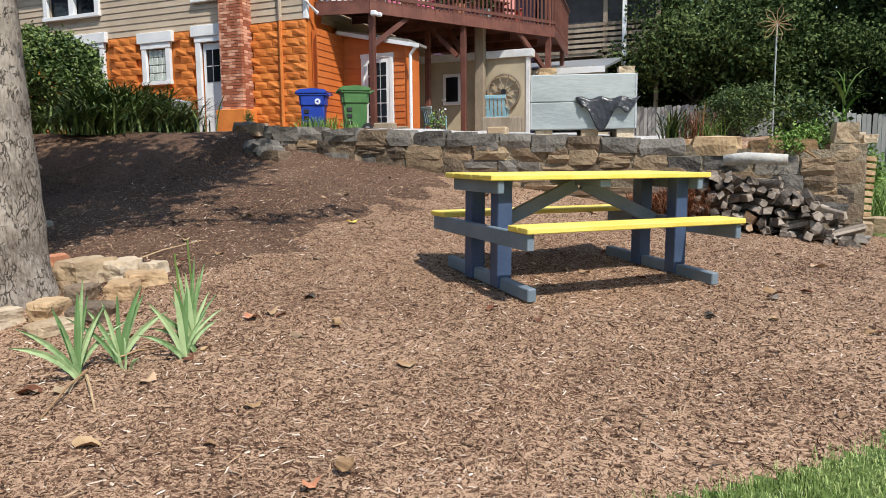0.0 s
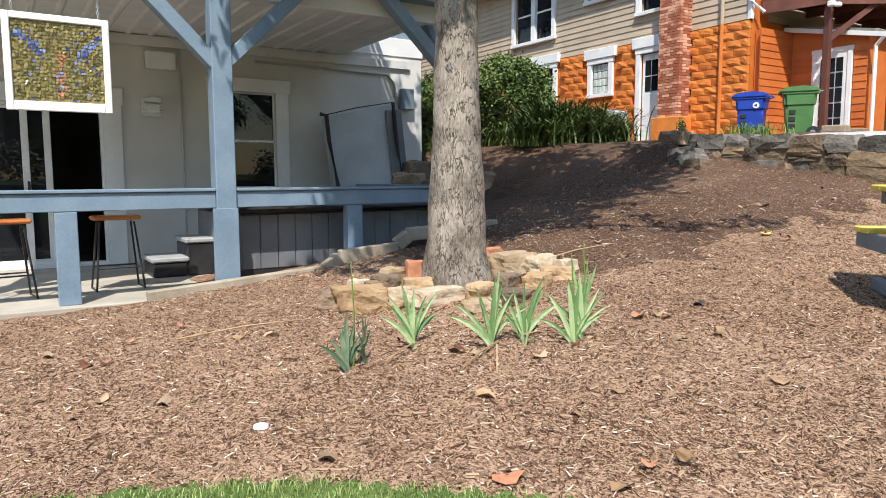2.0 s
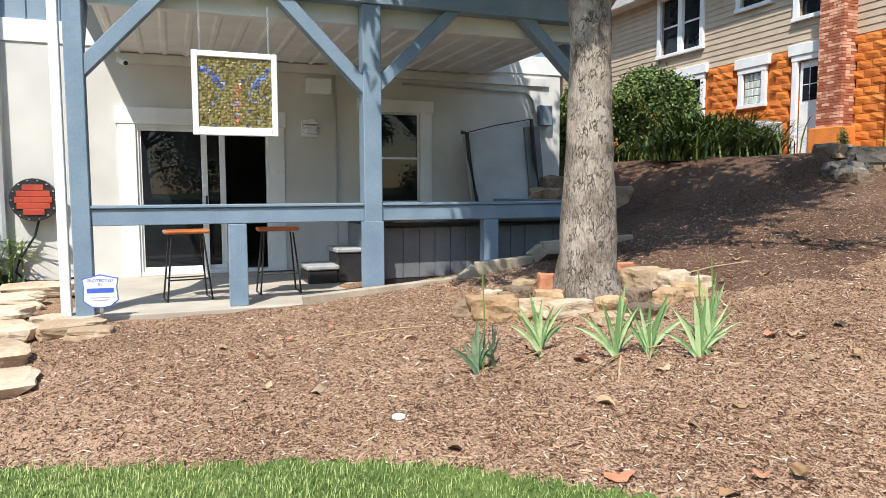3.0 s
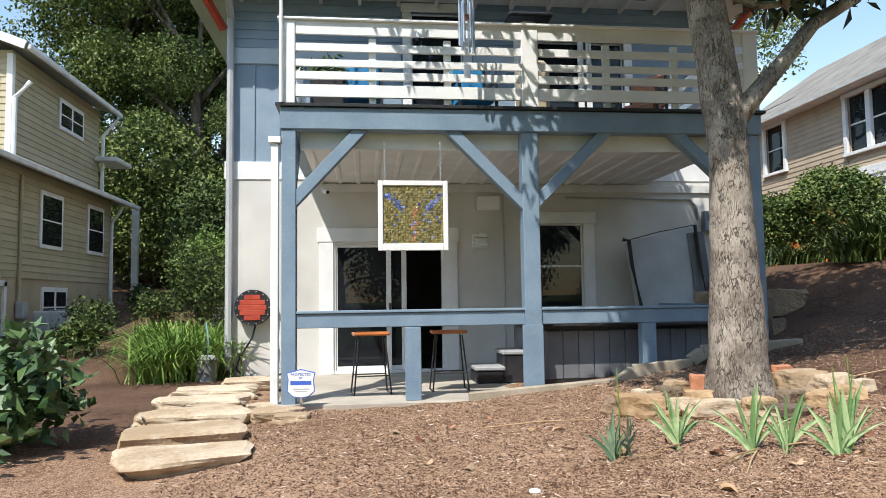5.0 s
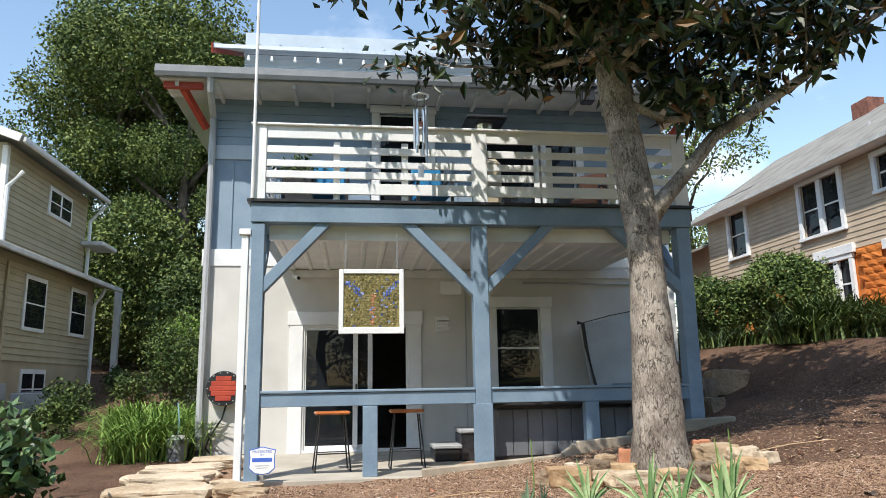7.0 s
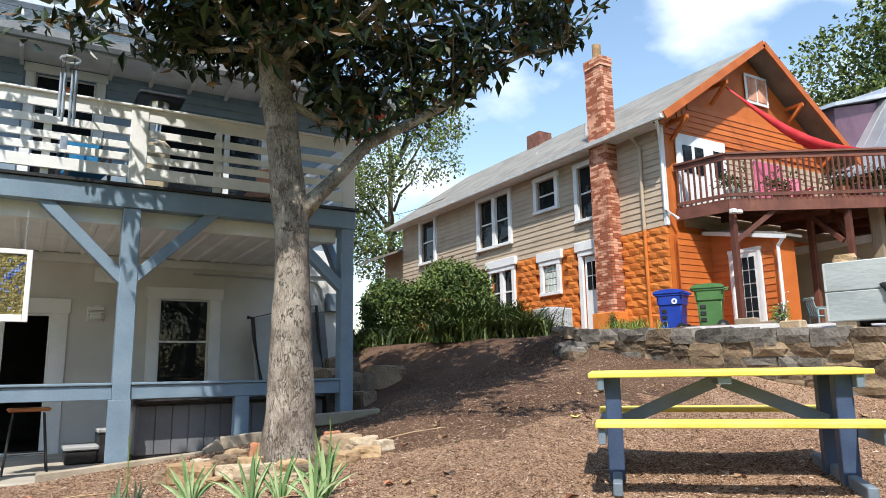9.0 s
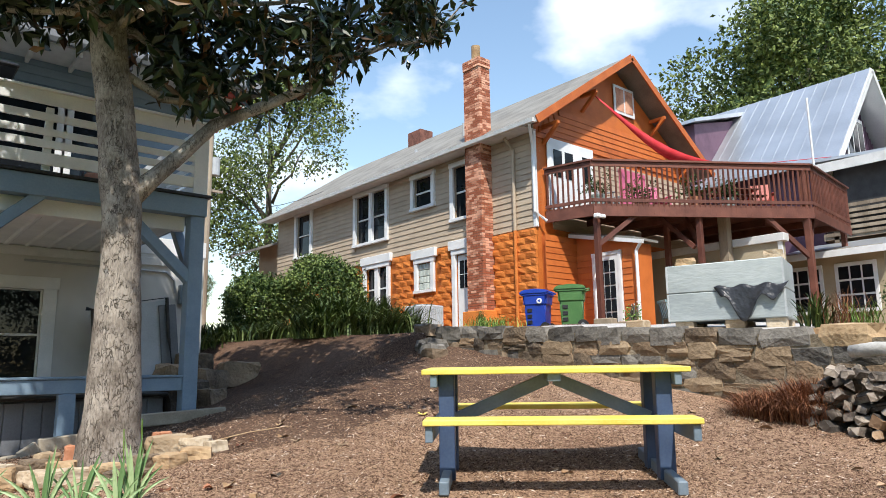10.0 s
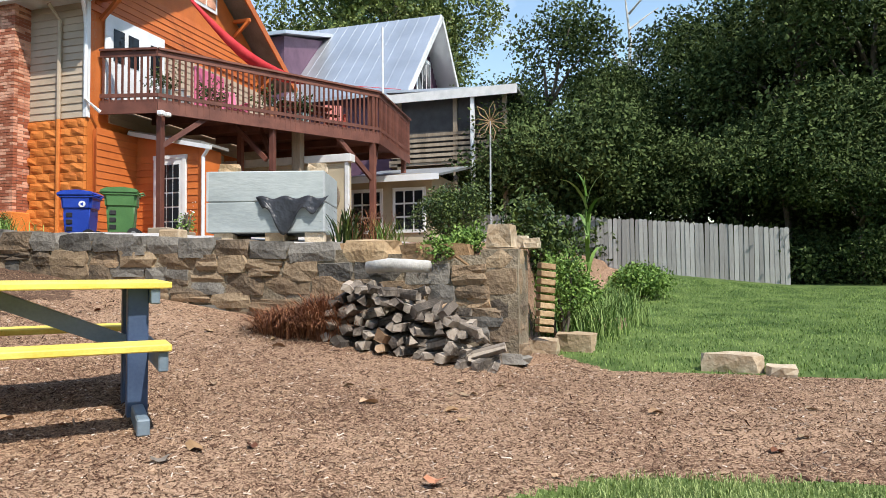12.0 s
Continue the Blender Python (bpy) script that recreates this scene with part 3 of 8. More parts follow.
def casing(parent, u0, u1, z0, z1, w, face, material, head=0.0, sill=True, name="window_frame"):
    """Flat trim round an opening in a wall that faces -y, proud of the plane y = face."""
    bm = B()
    box(bm, (u0 - w, face - 0.03, z0), (u0, face - 0.002, z1), 0.004)
    box(bm, (u1, face - 0.03, z0), (u1 + w, face - 0.002, z1), 0.004)
    box(bm, (u0 - w - 0.03, face - 0.04, z1), (u1 + w + 0.03, face - 0.002, z1 + w + head), 0.005)
    if sill:
        box(bm, (u0 - w - 0.04, face - 0.06, z0 - 0.09), (u1 + w + 0.04, face - 0.002, z0), 0.006)
    return hp(name, bm, material, parent)


door = thing("sliding_door", (0, 0, 0), 0)
door.parent = house
tagged(door, "white sliding patio door, one leaf open")
casing(door, *SLIDER, 0.235, HY, M["white"], 0.0, False, "door_frame")
bm = B()
for a, b in ((-1.39, -1.355), (0.425, 0.46)):
    box(bm, (a, HY + 0.0, 0.02), (b, HY + 0.12, 2.19), 0.004)
box(bm, (-1.355, HY, 2.15), (0.425, HY + 0.12, 2.19), 0.004)
box(bm, (-1.39, HY - 0.01, 0.0), (0.46, HY + 0.14, 0.05), 0.004)
hp("track", bm, M["white"], door)
for a, b, y, wl in ((-1.355, -0.43, 0.03, 0.03), (-1.16, -0.17, 0.08, 0.05)):
    bm = B()
    for p, q in ((a, a + wl), (b - 0.085, b)):
        box(bm, (p, HY + y, 0.05), (q, HY + y + 0.035, 2.15), 0.004)
    for p, q in ((0.05, 0.12), (2.10, 2.15)):
        box(bm, (a + wl, HY + y, p), (b - 0.085, HY + y + 0.035, q), 0.003)
    leaf = hp("leaf", bm, M["white"], door)
    g = hp("pane", box(B(), (a + wl, HY + y + 0.012, 0.12), (b - 0.085, HY + y + 0.02, 2.10)), M["pane"], leaf)
hp("handle", box(B(), (-0.47, HY - 0.02, 0.98), (-0.44, HY + 0.03, 1.16), 0.006), M["black"], door)


def sash(parent, u0, u1, z0, z1, y, material):
    fr = B()
    mid = (z0 + z1) / 2
    for a, b in ((u0, u0 + 0.025), (u1 - 0.025, u1)):
        box(fr, (a, y, z0), (b, y + 0.05, z1), 0.003)
    for a, b in ((z0, z0 + 0.04), (mid - 0.018, mid + 0.018), (z1 - 0.025, z1)):
        box(fr, (u0 + 0.025, y, a), (u1 - 0.025, y + 0.045, b), 0.003)
    f = hp("sash", fr, material, parent)
    hp("pane", box(B(), (u0 + 0.025, y + 0.02, z0 + 0.04), (u1 - 0.025, y + 0.028, z1 - 0.025)), M["pane"], parent)
    return f


win = thing("window", (0, 0, 0), 0)
win.parent = house
tagged(win, "double-hung window with white casing")
casing(win, *WINDOW, 0.20, HY, M["white"], 0.0)
sash(win, *WINDOW, HY + 0.06, M["white"])
for k, (a, b, c, d) in enumerate(UP):
    w = thing("balcony_door" if k == 0 else "window", (0, 0, 0), 0)
    w.parent = house
    casing(w, a, b, c, d, 0.15, HY + 0.0, M["white"], 0.0, False)
    sash(w, a, b, c, d, HY + 0.08, M["white"])

# roof over the upper storey, its gutter, and the set-back top floor
rf = B()
prism(rf, ((9.45, 6.42), (9.45, 6.56), (11.2, 7.15), (19.8, 7.0), (19.8, 6.42)), -3.85, 6.1, "x")
roof = hp("roof", rf, M["metalroof"])
hp("soffit", box(B(), (-3.84, 9.46, 6.36), (6.09, HY - 0.02, 6.415), 0.004), M["offwhite"])
gt = B()
prism(gt, ((9.33, 6.45), (9.36, 6.38), (9.44, 6.38), (9.44, 6.57), (9.33, 6.57)), -3.9, 6.15, "x")
hp("gutter", gt, M["gutter"], roof)
for k in range(14):
    x = -3.6 + 0.66 * k
    hp("rafter_tail", box(B(), (x, 9.5, 6.27), (x + 0.06, HY - 0.02, 6.358), 0.004), M["offwhite"], roof)
hp("bracket", bar(bar(B(), (-3.5, 9.7, 6.3), (-3.18, HY - 0.1, 5.75), 0.1, 0.1), (-3.8, 9.6, 6.3), (-3.15, 9.6, 6.3), 0.1, 0.1), M["redpaint"], roof, "red roof bracket")
hp("bracket", bar(bar(B(), (5.95, 9.7, 6.3), (5.58, HY - 0.1, 5.75), 0.1, 0.1), (5.5, 9.6, 6.3), (6.05, 9.6, 6.3), 0.1, 0.1), M["redpaint"], roof, "red roof bracket")
top = hp("top_wall", box(B(), (-2.75, 11.4, 6.9), (4.3, 18, 8.3)), M["paleblue"])
for k in range(5):
    hp("siding_board", prism(B(), ((11.398, 7.12 + k * 0.15), (11.36, 7.12 + k * 0.15), (11.38, 7.27 + k * 0.15), (11.398, 7.27 + k * 0.15)), -2.75, 4.3, "x"), M["paleblue"], top)
tr = B()
prism(tr, ((10.95, 7.72), (10.95, 7.80), (14.6, 9.5), (18.3, 7.8), (18.3, 7.72), (14.6, 9.42)), -3.3, 4.75, "x")
toproof = hp("top_roof", tr, M["metalroof"], label="grey standing-seam metal roof")
for k in range(20):
    x = -3.28 + k * 0.42
    hp("seam", bar(B(), (x, 10.95, 7.815), (x, 14.6, 9.515), 0.025, 0.03), M["metalroof"], toproof)
for x in (-3.31, 4.76):
    hp("rake_board", bar(B(), (x, 10.93, 7.70), (x, 14.6, 9.42), 0.03, 0.2), M["redpaint"], toproof, "red rake board")
for k in range(2, 3):
    hp("top_window", box(box(B(), (-1.2 + 2 * k, 11.33, 7.15), (-0.3 + 2 * k, 11.40, 7.70), 0.01), (-1.12 + 2 * k, 11.32, 7.2), (-0.38 + 2 * k, 11.34, 7.66)), M["white"])
hp("downspout", tube(B(), [(-3.0, 9.42, 6.4), (-3.0, 9.5, 6.2), (-3.07, HY - 0.08, 5.95), (-3.07, HY - 0.08, 0.05)], 0.06, 8), M["pipe"], roof, "grey downspout")
hp("drain_boot", tube(B(), [(-3.07, HY - 0.08, -0.1), (-3.07, HY - 0.08, 0.12)], 0.085, 10), M["black"])

# ---- porch and balcony ----
porch = thing("porch", (0, 7.0, 0), 0, "slate blue timber porch carrying a balcony with white slatted rails", "porch")


def pp(name, bm, material, parent=None, label="", smooth=False):
    bmesh.ops.translate(bm, verts=bm.verts[:], vec=(0, -7.0, 0))
    return part(name, bm, material, parent or porch, label, smooth)


pp("slab", box(B(), (-1.95, 6.9, -0.55), (4.3, HY - 0.003, 0.0), 0.01), M["concrete"], label="concrete patio slab")
for a, b, z in ((-1.86, -1.69, -0.15), (1.09, 1.30, 0.0), (4.06, 4.26, 0.2)):
    pp("post", box(B(), (a, 6.99, z), (b, 7.19, 3.285), 0.008), M["blue"])
pp("post", box(B(), (1.05, 6.985, 0.0), (1.31, 7.0, 0.88), 0.004), M["blue"])
for a, b, z in ((-0.39, -0.20, 0.0), (2.58, 2.77, 0.0)):
    pp("short_post", box(B(), (a, 7.01, z), (b, 7.15, 0.88), 0.006), M["blue"])
for a, b in ((-1.69, 1.09), (1.30, 4.06)):
    pp("rail", box(B(), (a, 7.02, 0.885), (b, 7.16, 1.055), 0.006), M["blue"])
    pp("rail_cap", box(B(), (a + 0.002, 6.995, 1.058), (b - 0.002, 7.18, 1.09), 0.006), M["blue"])
pp("rail", box(B(), (4.08, 7.2, 0.885), (4.22, HY - 0.01, 1.09), 0.006), M["blue"])
pp("beam", box(B(), (-1.88, 6.97, 3.29), (4.28, 7.17, 3.555), 0.006), M["blue"])
pp("beam", box(B(), (-1.87, 7.18, 3.29), (-1.67, HY - 0.005, 3.555), 0.006), M["blue"])
pp("beam", box(B(), (4.07, 7.18, 3.29), (4.27, HY - 0.005, 3.555), 0.006), M["blue"])
pp("inner_beam", box(B(), (-1.66, 7.22, 3.10), (4.06, 7.34, 3.40), 0.004), M["white"])
for p, q in (((-1.74, 2.40), (-0.88, 3.33)), ((1.14, 2.36), (0.17, 3.34)), ((1.26, 2.40), (2.23, 3.34)), ((4.1, 2.40), (3.10, 3.34))):
    pp("brace", bar(B(), (p[0], 7.08, p[1]), (q[0], 7.08, q[1]), 0.14, 0.15, (0, 1, 0), 0.006), M["blue"])
for x in (-1.78, 4.16):
    pp("brace", bar(B(), (x, 7.15, 2.45), (x, 7.95, 3.32), 0.12, 0.13, (1, 0, 0), 0.006), M["blue"])
cl = B()
box(cl, (-1.66, 7.35, 3.19), (4.06, HY - 0.01, 3.27))
for k in range(19):
    x = -1.62 + k * 0.3
    prism(cl, ((x, 3.188), (x + 0.03, 3.165), (x + 0.07, 3.165), (x + 0.10, 3.188)), 7.36, HY - 0.02, "y")
pp("porch_ceiling", cl, M["white"], label="ribbed white metal soffit")
pp("ledger", box(B(), (-1.6, HY - 0.05, 3.03), (5.3, HY - 0.005, 3.17), 0.004), M["offwhite"])
pp("deck_floor", box(B(), (-1.93, 6.93, 3.56), (4.33, HY - 0.005, 3.60), 0.004), M["black"], label="dark edged balcony floor")
for a, b in ((-1.89, -1.70), (1.11, 1.32), (4.07, 4.27)):
    pp("baluster_post", box(B(), (a, 6.97, 3.603), (b, 7.07, 4.64), 0.006), M["white"])
SLATS = ((4.47, 4.64), (4.26, 4.36), (4.07, 4.16), (3.91, 4.01), (3.69, 3.845))
for a, b in ((-1.70, 1.11), (1.32, 4.07)):
    for c, d in SLATS:
        pp("slat", box(B(), (a, 6.985, c), (b, 7.02, d), 0.004), M["white"])
    for k in (1, 2):
        x = a + (b - a) * k / 3
        pp("picket", box(B(), (x - 0.045, 7.03, 3.603), (x + 0.045, 7.09, 4.45), 0.004), M["white"])
for x in (-1.88, 4.18):
    for c, d in SLATS:
        pp("slat", box(B(), (x, 7.075, c), (x + 0.035, HY - 0.03, d), 0.004), M["white"])
    pp("baluster_post", box(B(), (x + 0.04, 8.6, 3.603), (x + 0.13, 8.7, 4.6), 0.004), M["white"])
pp("cap_rail", box(B(), (-1.91, 6.94, 4.642), (4.29, 7.10, 4.672), 0.006), M["white"])
pp("corner_board", box(box(B(), (-1.99, 7.02, -0.1), (-1.90, 7.12, 3.12), 0.006), (-2.02, 6.99, 3.12), (-1.87, 7.15, 3.2), 0.006), M["white"], label="white corner downspout")


# ---- picnic table ----
def picnic_table(at, turn):
    t = thing("picnic_table", at, 0, "yellow-boarded picnic table on navy and grey legs, on mulch", "picnic table")
    t.matrix_basis = pose(*at, 1.3, 0, turn)      # it leans with the bank
    for k in range(5):
        y = -0.40 + k * 0.161
        part("top_board", box(B(), (-1.0, y, 0.86), (1.0, y + 0.158, 0.90), 0.006), M["yellow"], t, "yellow painted board")
    for s in (-1, 1):
        for k in range(2):
            y = s * 0.69 - 0.137 + k * 0.139
            part("bench_board", box(B(), (-0.95, y, 0.525), (0.95, y + 0.135, 0.565), 0.006), M["yellow"], t, "yellow painted board")
    for u in (-0.82, 0.82):
        part("skid", bar(B(), (u, -0.68, 0.083), (u, 0.68, 0.137), 0.070, 0.095, (0, 0, 1), 0.008), M["steel"], t)
        for y in (-0.22, 0.22):
            part("leg", box(B(), (u - 0.06, y - 0.06, 0.07), (u + 0.06, y + 0.06, 0.86), 0.006), M["navy"], t)
        part("bench_arm", box(B(), (u - 0.115 if u < 0 else u + 0.062, -0.80, 0.41), (u - 0.062 if u < 0 else u + 0.115, 0.80, 0.525), 0.006), M["steel"], t)
        part("top_arm", box(B(), (u - 0.115 if u < 0 else u + 0.062, -0.38, 0.765), (u - 0.062 if u < 0 else u + 0.115, 0.38, 0.86), 0.006), M["steel"], t)
        part("brace", bar(B(), (0.03 * (1 if u > 0 else -1), 0, 0.81), (u * 0.93, 0, 0.50), 0.045, 0.10, (0, 0, 1), 0.004), M["steel"], t)
    part("cleat", box(B(), (-0.05, -0.36, 0.80), (0.05, 0.36, 0.86), 0.005), M["steel"], t)
    return t


TABLE_TURN = math.degrees(math.atan2(-1.40, 1.43))
picnic_table((4.93, 1.25, 0.225), TABLE_TURN)


# ---- leaves and trees ----
def leaf_mesh(name, centres, size, spread, per, material, seed, droop=0.3, aspect=0.5, bend=True):
    """One mesh of many small folded leaves in tufts round the centres."""
    r = np.random.default_rng(seed)
    c = np.repeat(np.asarray(centres, float), per, axis=0)
    n = len(c)
    c = c + r.normal(0, 1, (n, 3)) * spread
    d = r.normal(0, 1, (n, 3))
    d[:, 2] -= droop
    d /= np.linalg.norm(d, axis=1)[:, None]
    side = np.cross(d, r.normal(0, 1, (n, 3)))
    side /= np.linalg.norm(side, axis=1)[:, None] + 1e-9
    up = np.cross(side, d)
    s = size * r.uniform(0.65, 1.3, n)[:, None]
    w = side * s * aspect * 0.5
    f = up * s * 0.12
    v = np.stack([c, c + d * s * 0.45 + w + f, c + d * s, c + d * s * 0.45 - w + f], 1).reshape(-1, 3)
    k = np.arange(n) * 4
    tri = np.stack([k, k + 1, k + 2, k, k + 2, k + 3], 1).reshape(-1, 3)
    me = bpy.data.meshes.new(name)
    me.from_pydata(v.tolist(), [], tri.tolist())
    me.materials.append(material)
    return me


def limb_points(p, q, sag, n, r, wob):
    p, q = Vector(p), Vector(q)
    out = []
    for i in range(n + 1):
        t = i / n
        v = p.lerp(q, t) + Vector((0, 0, sag * math.sin(math.pi * t)))
        v += Vector((r.uniform(-1, 1), r.uniform(-1, 1), r.uniform(-1, 1))) * wob * (0 < i < n)
        out.append(v)
    return out


def broad_tree(name, height, crown, trunk, material, leaf, tufts, per, seed, label, low=0.3, bark="darkbark", squash=1.0):
    """A tapered trunk, limbs and a crown of tufts with gaps; built at the origin."""
    r = random.Random(seed)
    t = thing(name, (0, 0, 0), 0, label, "tree", "trees")
    tb = B()
    tube(tb, limb_points((0, 0, -0.5), (r.uniform(-0.4, 0.4), r.uniform(-0.4, 0.4), height * 0.82), 0, 6, r, 0.08 * trunk * 5),
         [trunk * (1.25 - 1.05 * k / 6) for k in range(7)], 9)
    centres = []
    lobes = []
    for k in range(15):
        a, e = r.uniform(0, 6.283), r.uniform(low, 0.95)
        rad = crown * (0.85 - 0.55 * abs(e - 0.5)) * r.uniform(0.55, 1.0)
        q = Vector((math.cos(a) * rad, math.sin(a) * rad, height * e))
        tube(tb, limb_points((0, 0, height * e * 0.72), q, 0.2, 4, r, 0.15), [trunk * 0.38 * (1 - 0.2 * i) for i in range(5)], 5)
        lobes.append((q, crown * r.uniform(0.30, 0.5)))
    lobes.append((Vector((0, 0, height * 0.9)), crown * 0.45))
    while len(centres) < tufts:
        q, rad = r.choice(lobes)
        v = Vector((r.gauss(0, 1), r.gauss(0, 1), r.gauss(0, 1)))
        v = v.normalized() * rad * (r.uniform(0.35, 1.0) ** 0.6)
        v.z *= 0.75 * squash
        centres.append(q + v)
    part("trunk", tb, M[bark], t, smooth=True)
    ob = new("crown", leaf_mesh("crown", centres, leaf, leaf * 1.1, per, M[material], seed, 0.2, 0.6))
    ob.parent = t
    return t


# ---- the magnolia beside the porch ----
mr = random.Random(11)
mag = thing("magnolia_tree", (2.56, 4.70, 0.25), 0, "magnolia with grey bark trunk and dark glossy leaves, ringed by stones", "tree")
O = Vector((2.56, 4.70, 0.25))
tb = B()
TR = [((2.6, 4.77, -0.1), 0.396), ((2.59, 4.77, 0.28), 0.33), ((2.58, 4.76, 0.66), 0.27), ((2.58, 4.75, 1.26), 0.228), ((2.57, 4.73, 2.04), 0.198), ((2.54, 4.7, 2.66), 0.19), ((2.48, 4.7, 3.23), 0.192), ((2.4, 4.7, 3.83), 0.18), ((2.32, 4.7, 4.33), 0.174), ((2.23, 4.7, 5.26), 0.144), ((2.18, 4.68, 6.46), 0.108), ((2.16, 4.64, 7.89), 0.06)]
dense = []
for (p, a), (q, b) in zip(TR, TR[1:]):
    for k in range(4):
        dense.append((Vector(p).lerp(Vector(q), k / 4), a + (b - a) * k / 4))
tube(tb, [p - O for p, _ in dense], [a for _, a in dense], 22)
for v in tb.verts:
    c = v.co + O
    k = 0.020 * noise.noise((c.x * 9, c.y * 9, c.z * 3.2)) + 0.03 * noise.noise((c.x * 3, c.y * 3, c.z * 1.1)) * (1.6 if c.z < 0.8 else 0.7)
    d = Vector((v.co.x, v.co.y, 0))
    v.co += d.normalized() * k if d.length > 0 else d
part("trunk", tb, M["bark"], mag, smooth=True)
bough = [(2.59, 4.68, 2.85), (2.82, 4.65, 3.11), (3.09, 4.63, 3.41), (3.4, 4.61, 3.78), (4.02, 4.58, 4.17), (4.55, 4.58, 4.52), (5.03, 4.58, 4.98), (5.75, 4.64, 5.46), (6.5, 4.68, 5.78)]
part("bough", tube(B(), [Vector(p) - O for p in bough], [0.125, 0.09, 0.078, 0.07, 0.062, 0.055, 0.046, 0.036, 0.022], 10), M["bark"], mag, smooth=True)
tips = []
lb = B()


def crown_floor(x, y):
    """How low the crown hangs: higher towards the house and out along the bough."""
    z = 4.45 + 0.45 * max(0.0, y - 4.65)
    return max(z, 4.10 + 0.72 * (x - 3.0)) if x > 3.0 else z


for k in range(116):
    z0 = mr.uniform(4.5, 7.2) if k < 48 else mr.uniform(6.4, 7.8)
    a = mr.uniform(0, 6.283)
    rad = mr.uniform(1.3, 3.3) * (1.0 if z0 < 6.0 or k >= 48 else 0.7)
    if k >= 76:
        z0, a, rad = (mr.uniform(5.0, 6.2), mr.gauss(4.10, 0.42), mr.uniform(0.9, 2.3)) if k < 98 else (mr.uniform(6.8, 8.0), mr.gauss(1.3, 0.5), mr.uniform(1.4, 3.0))
    base = Vector((2.42 - 0.07 * (z0 - 3.6), 4.68, z0))
    tip = Vector((2.4 + math.cos(a) * rad, 4.68 + math.sin(a) * rad, z0 + mr.uniform(0.0, 1.0)))
    tip.y = min(tip.y, 5.9) if k < 48 else tip.y
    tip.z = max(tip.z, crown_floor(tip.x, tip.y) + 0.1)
    if k == 0:
        base, tip = Vector((2.3, 4.68, 4.7)), Vector((0.35, 6.55, 5.5))
    pts = limb_points(base, tip, -0.12, 6, mr, 0.07)
    tube(lb, [p - O for p in pts], [0.046 - 0.006 * i for i in range(7)], 6)
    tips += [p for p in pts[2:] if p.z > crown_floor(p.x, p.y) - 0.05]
    for j in range(5):
        p = mr.choice(pts[2:])
        q = p + Vector((mr.uniform(-0.75, 0.75), mr.uniform(-0.75, 0.75), mr.uniform(-0.45, 0.5)))
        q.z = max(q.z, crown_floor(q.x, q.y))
        s = limb_points(p, q, 0, 3, mr, 0.03)
        tube(lb, [v - O for v in s], [0.016, 0.013, 0.011, 0.008], 5)
        tips += s[1:]
for k in range(34):
    p = Vector(mr.choice(bough[4:]))
    q = p + Vector((mr.uniform(-0.6, 0.8), mr.uniform(-0.7, 0.7), mr.uniform(0.3, 1.0)))
    s = limb_points(p, q, 0, 3, mr, 0.03)
    tube(lb, [v - O for v in s], [0.016, 0.013, 0.011, 0.008], 5)
    tips += s[1:]
part("branch", lb, M["bark"], mag)
side = [Vector((2.45, 4.66, 4.15)), Vector((2.85, 4.62, 3.95)), Vector((3.2, 4.6, 3.98)), Vector((3.5, 4.6, 4.2))]
part("branch", tube(B(), [p - O for p in side], [0.05, 0.04, 0.03, 0.015], 7), M["bark"], mag)
tips += [side[2] + Vector((mr.uniform(-0.4, 0.3), mr.uniform(-0.3, 0.3), mr.uniform(0.05, 0.4))) for _ in range(18)]
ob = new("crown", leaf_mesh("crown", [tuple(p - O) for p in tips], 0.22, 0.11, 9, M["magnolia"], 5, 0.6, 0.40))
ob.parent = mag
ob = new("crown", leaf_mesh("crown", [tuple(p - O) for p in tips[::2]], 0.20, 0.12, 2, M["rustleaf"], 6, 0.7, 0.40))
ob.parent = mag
tagged(ob, "rusty brown leaf undersides")

# ---- stones round the magnolia, rocks on the bank, stepping stones ----
sr = random.Random(3)
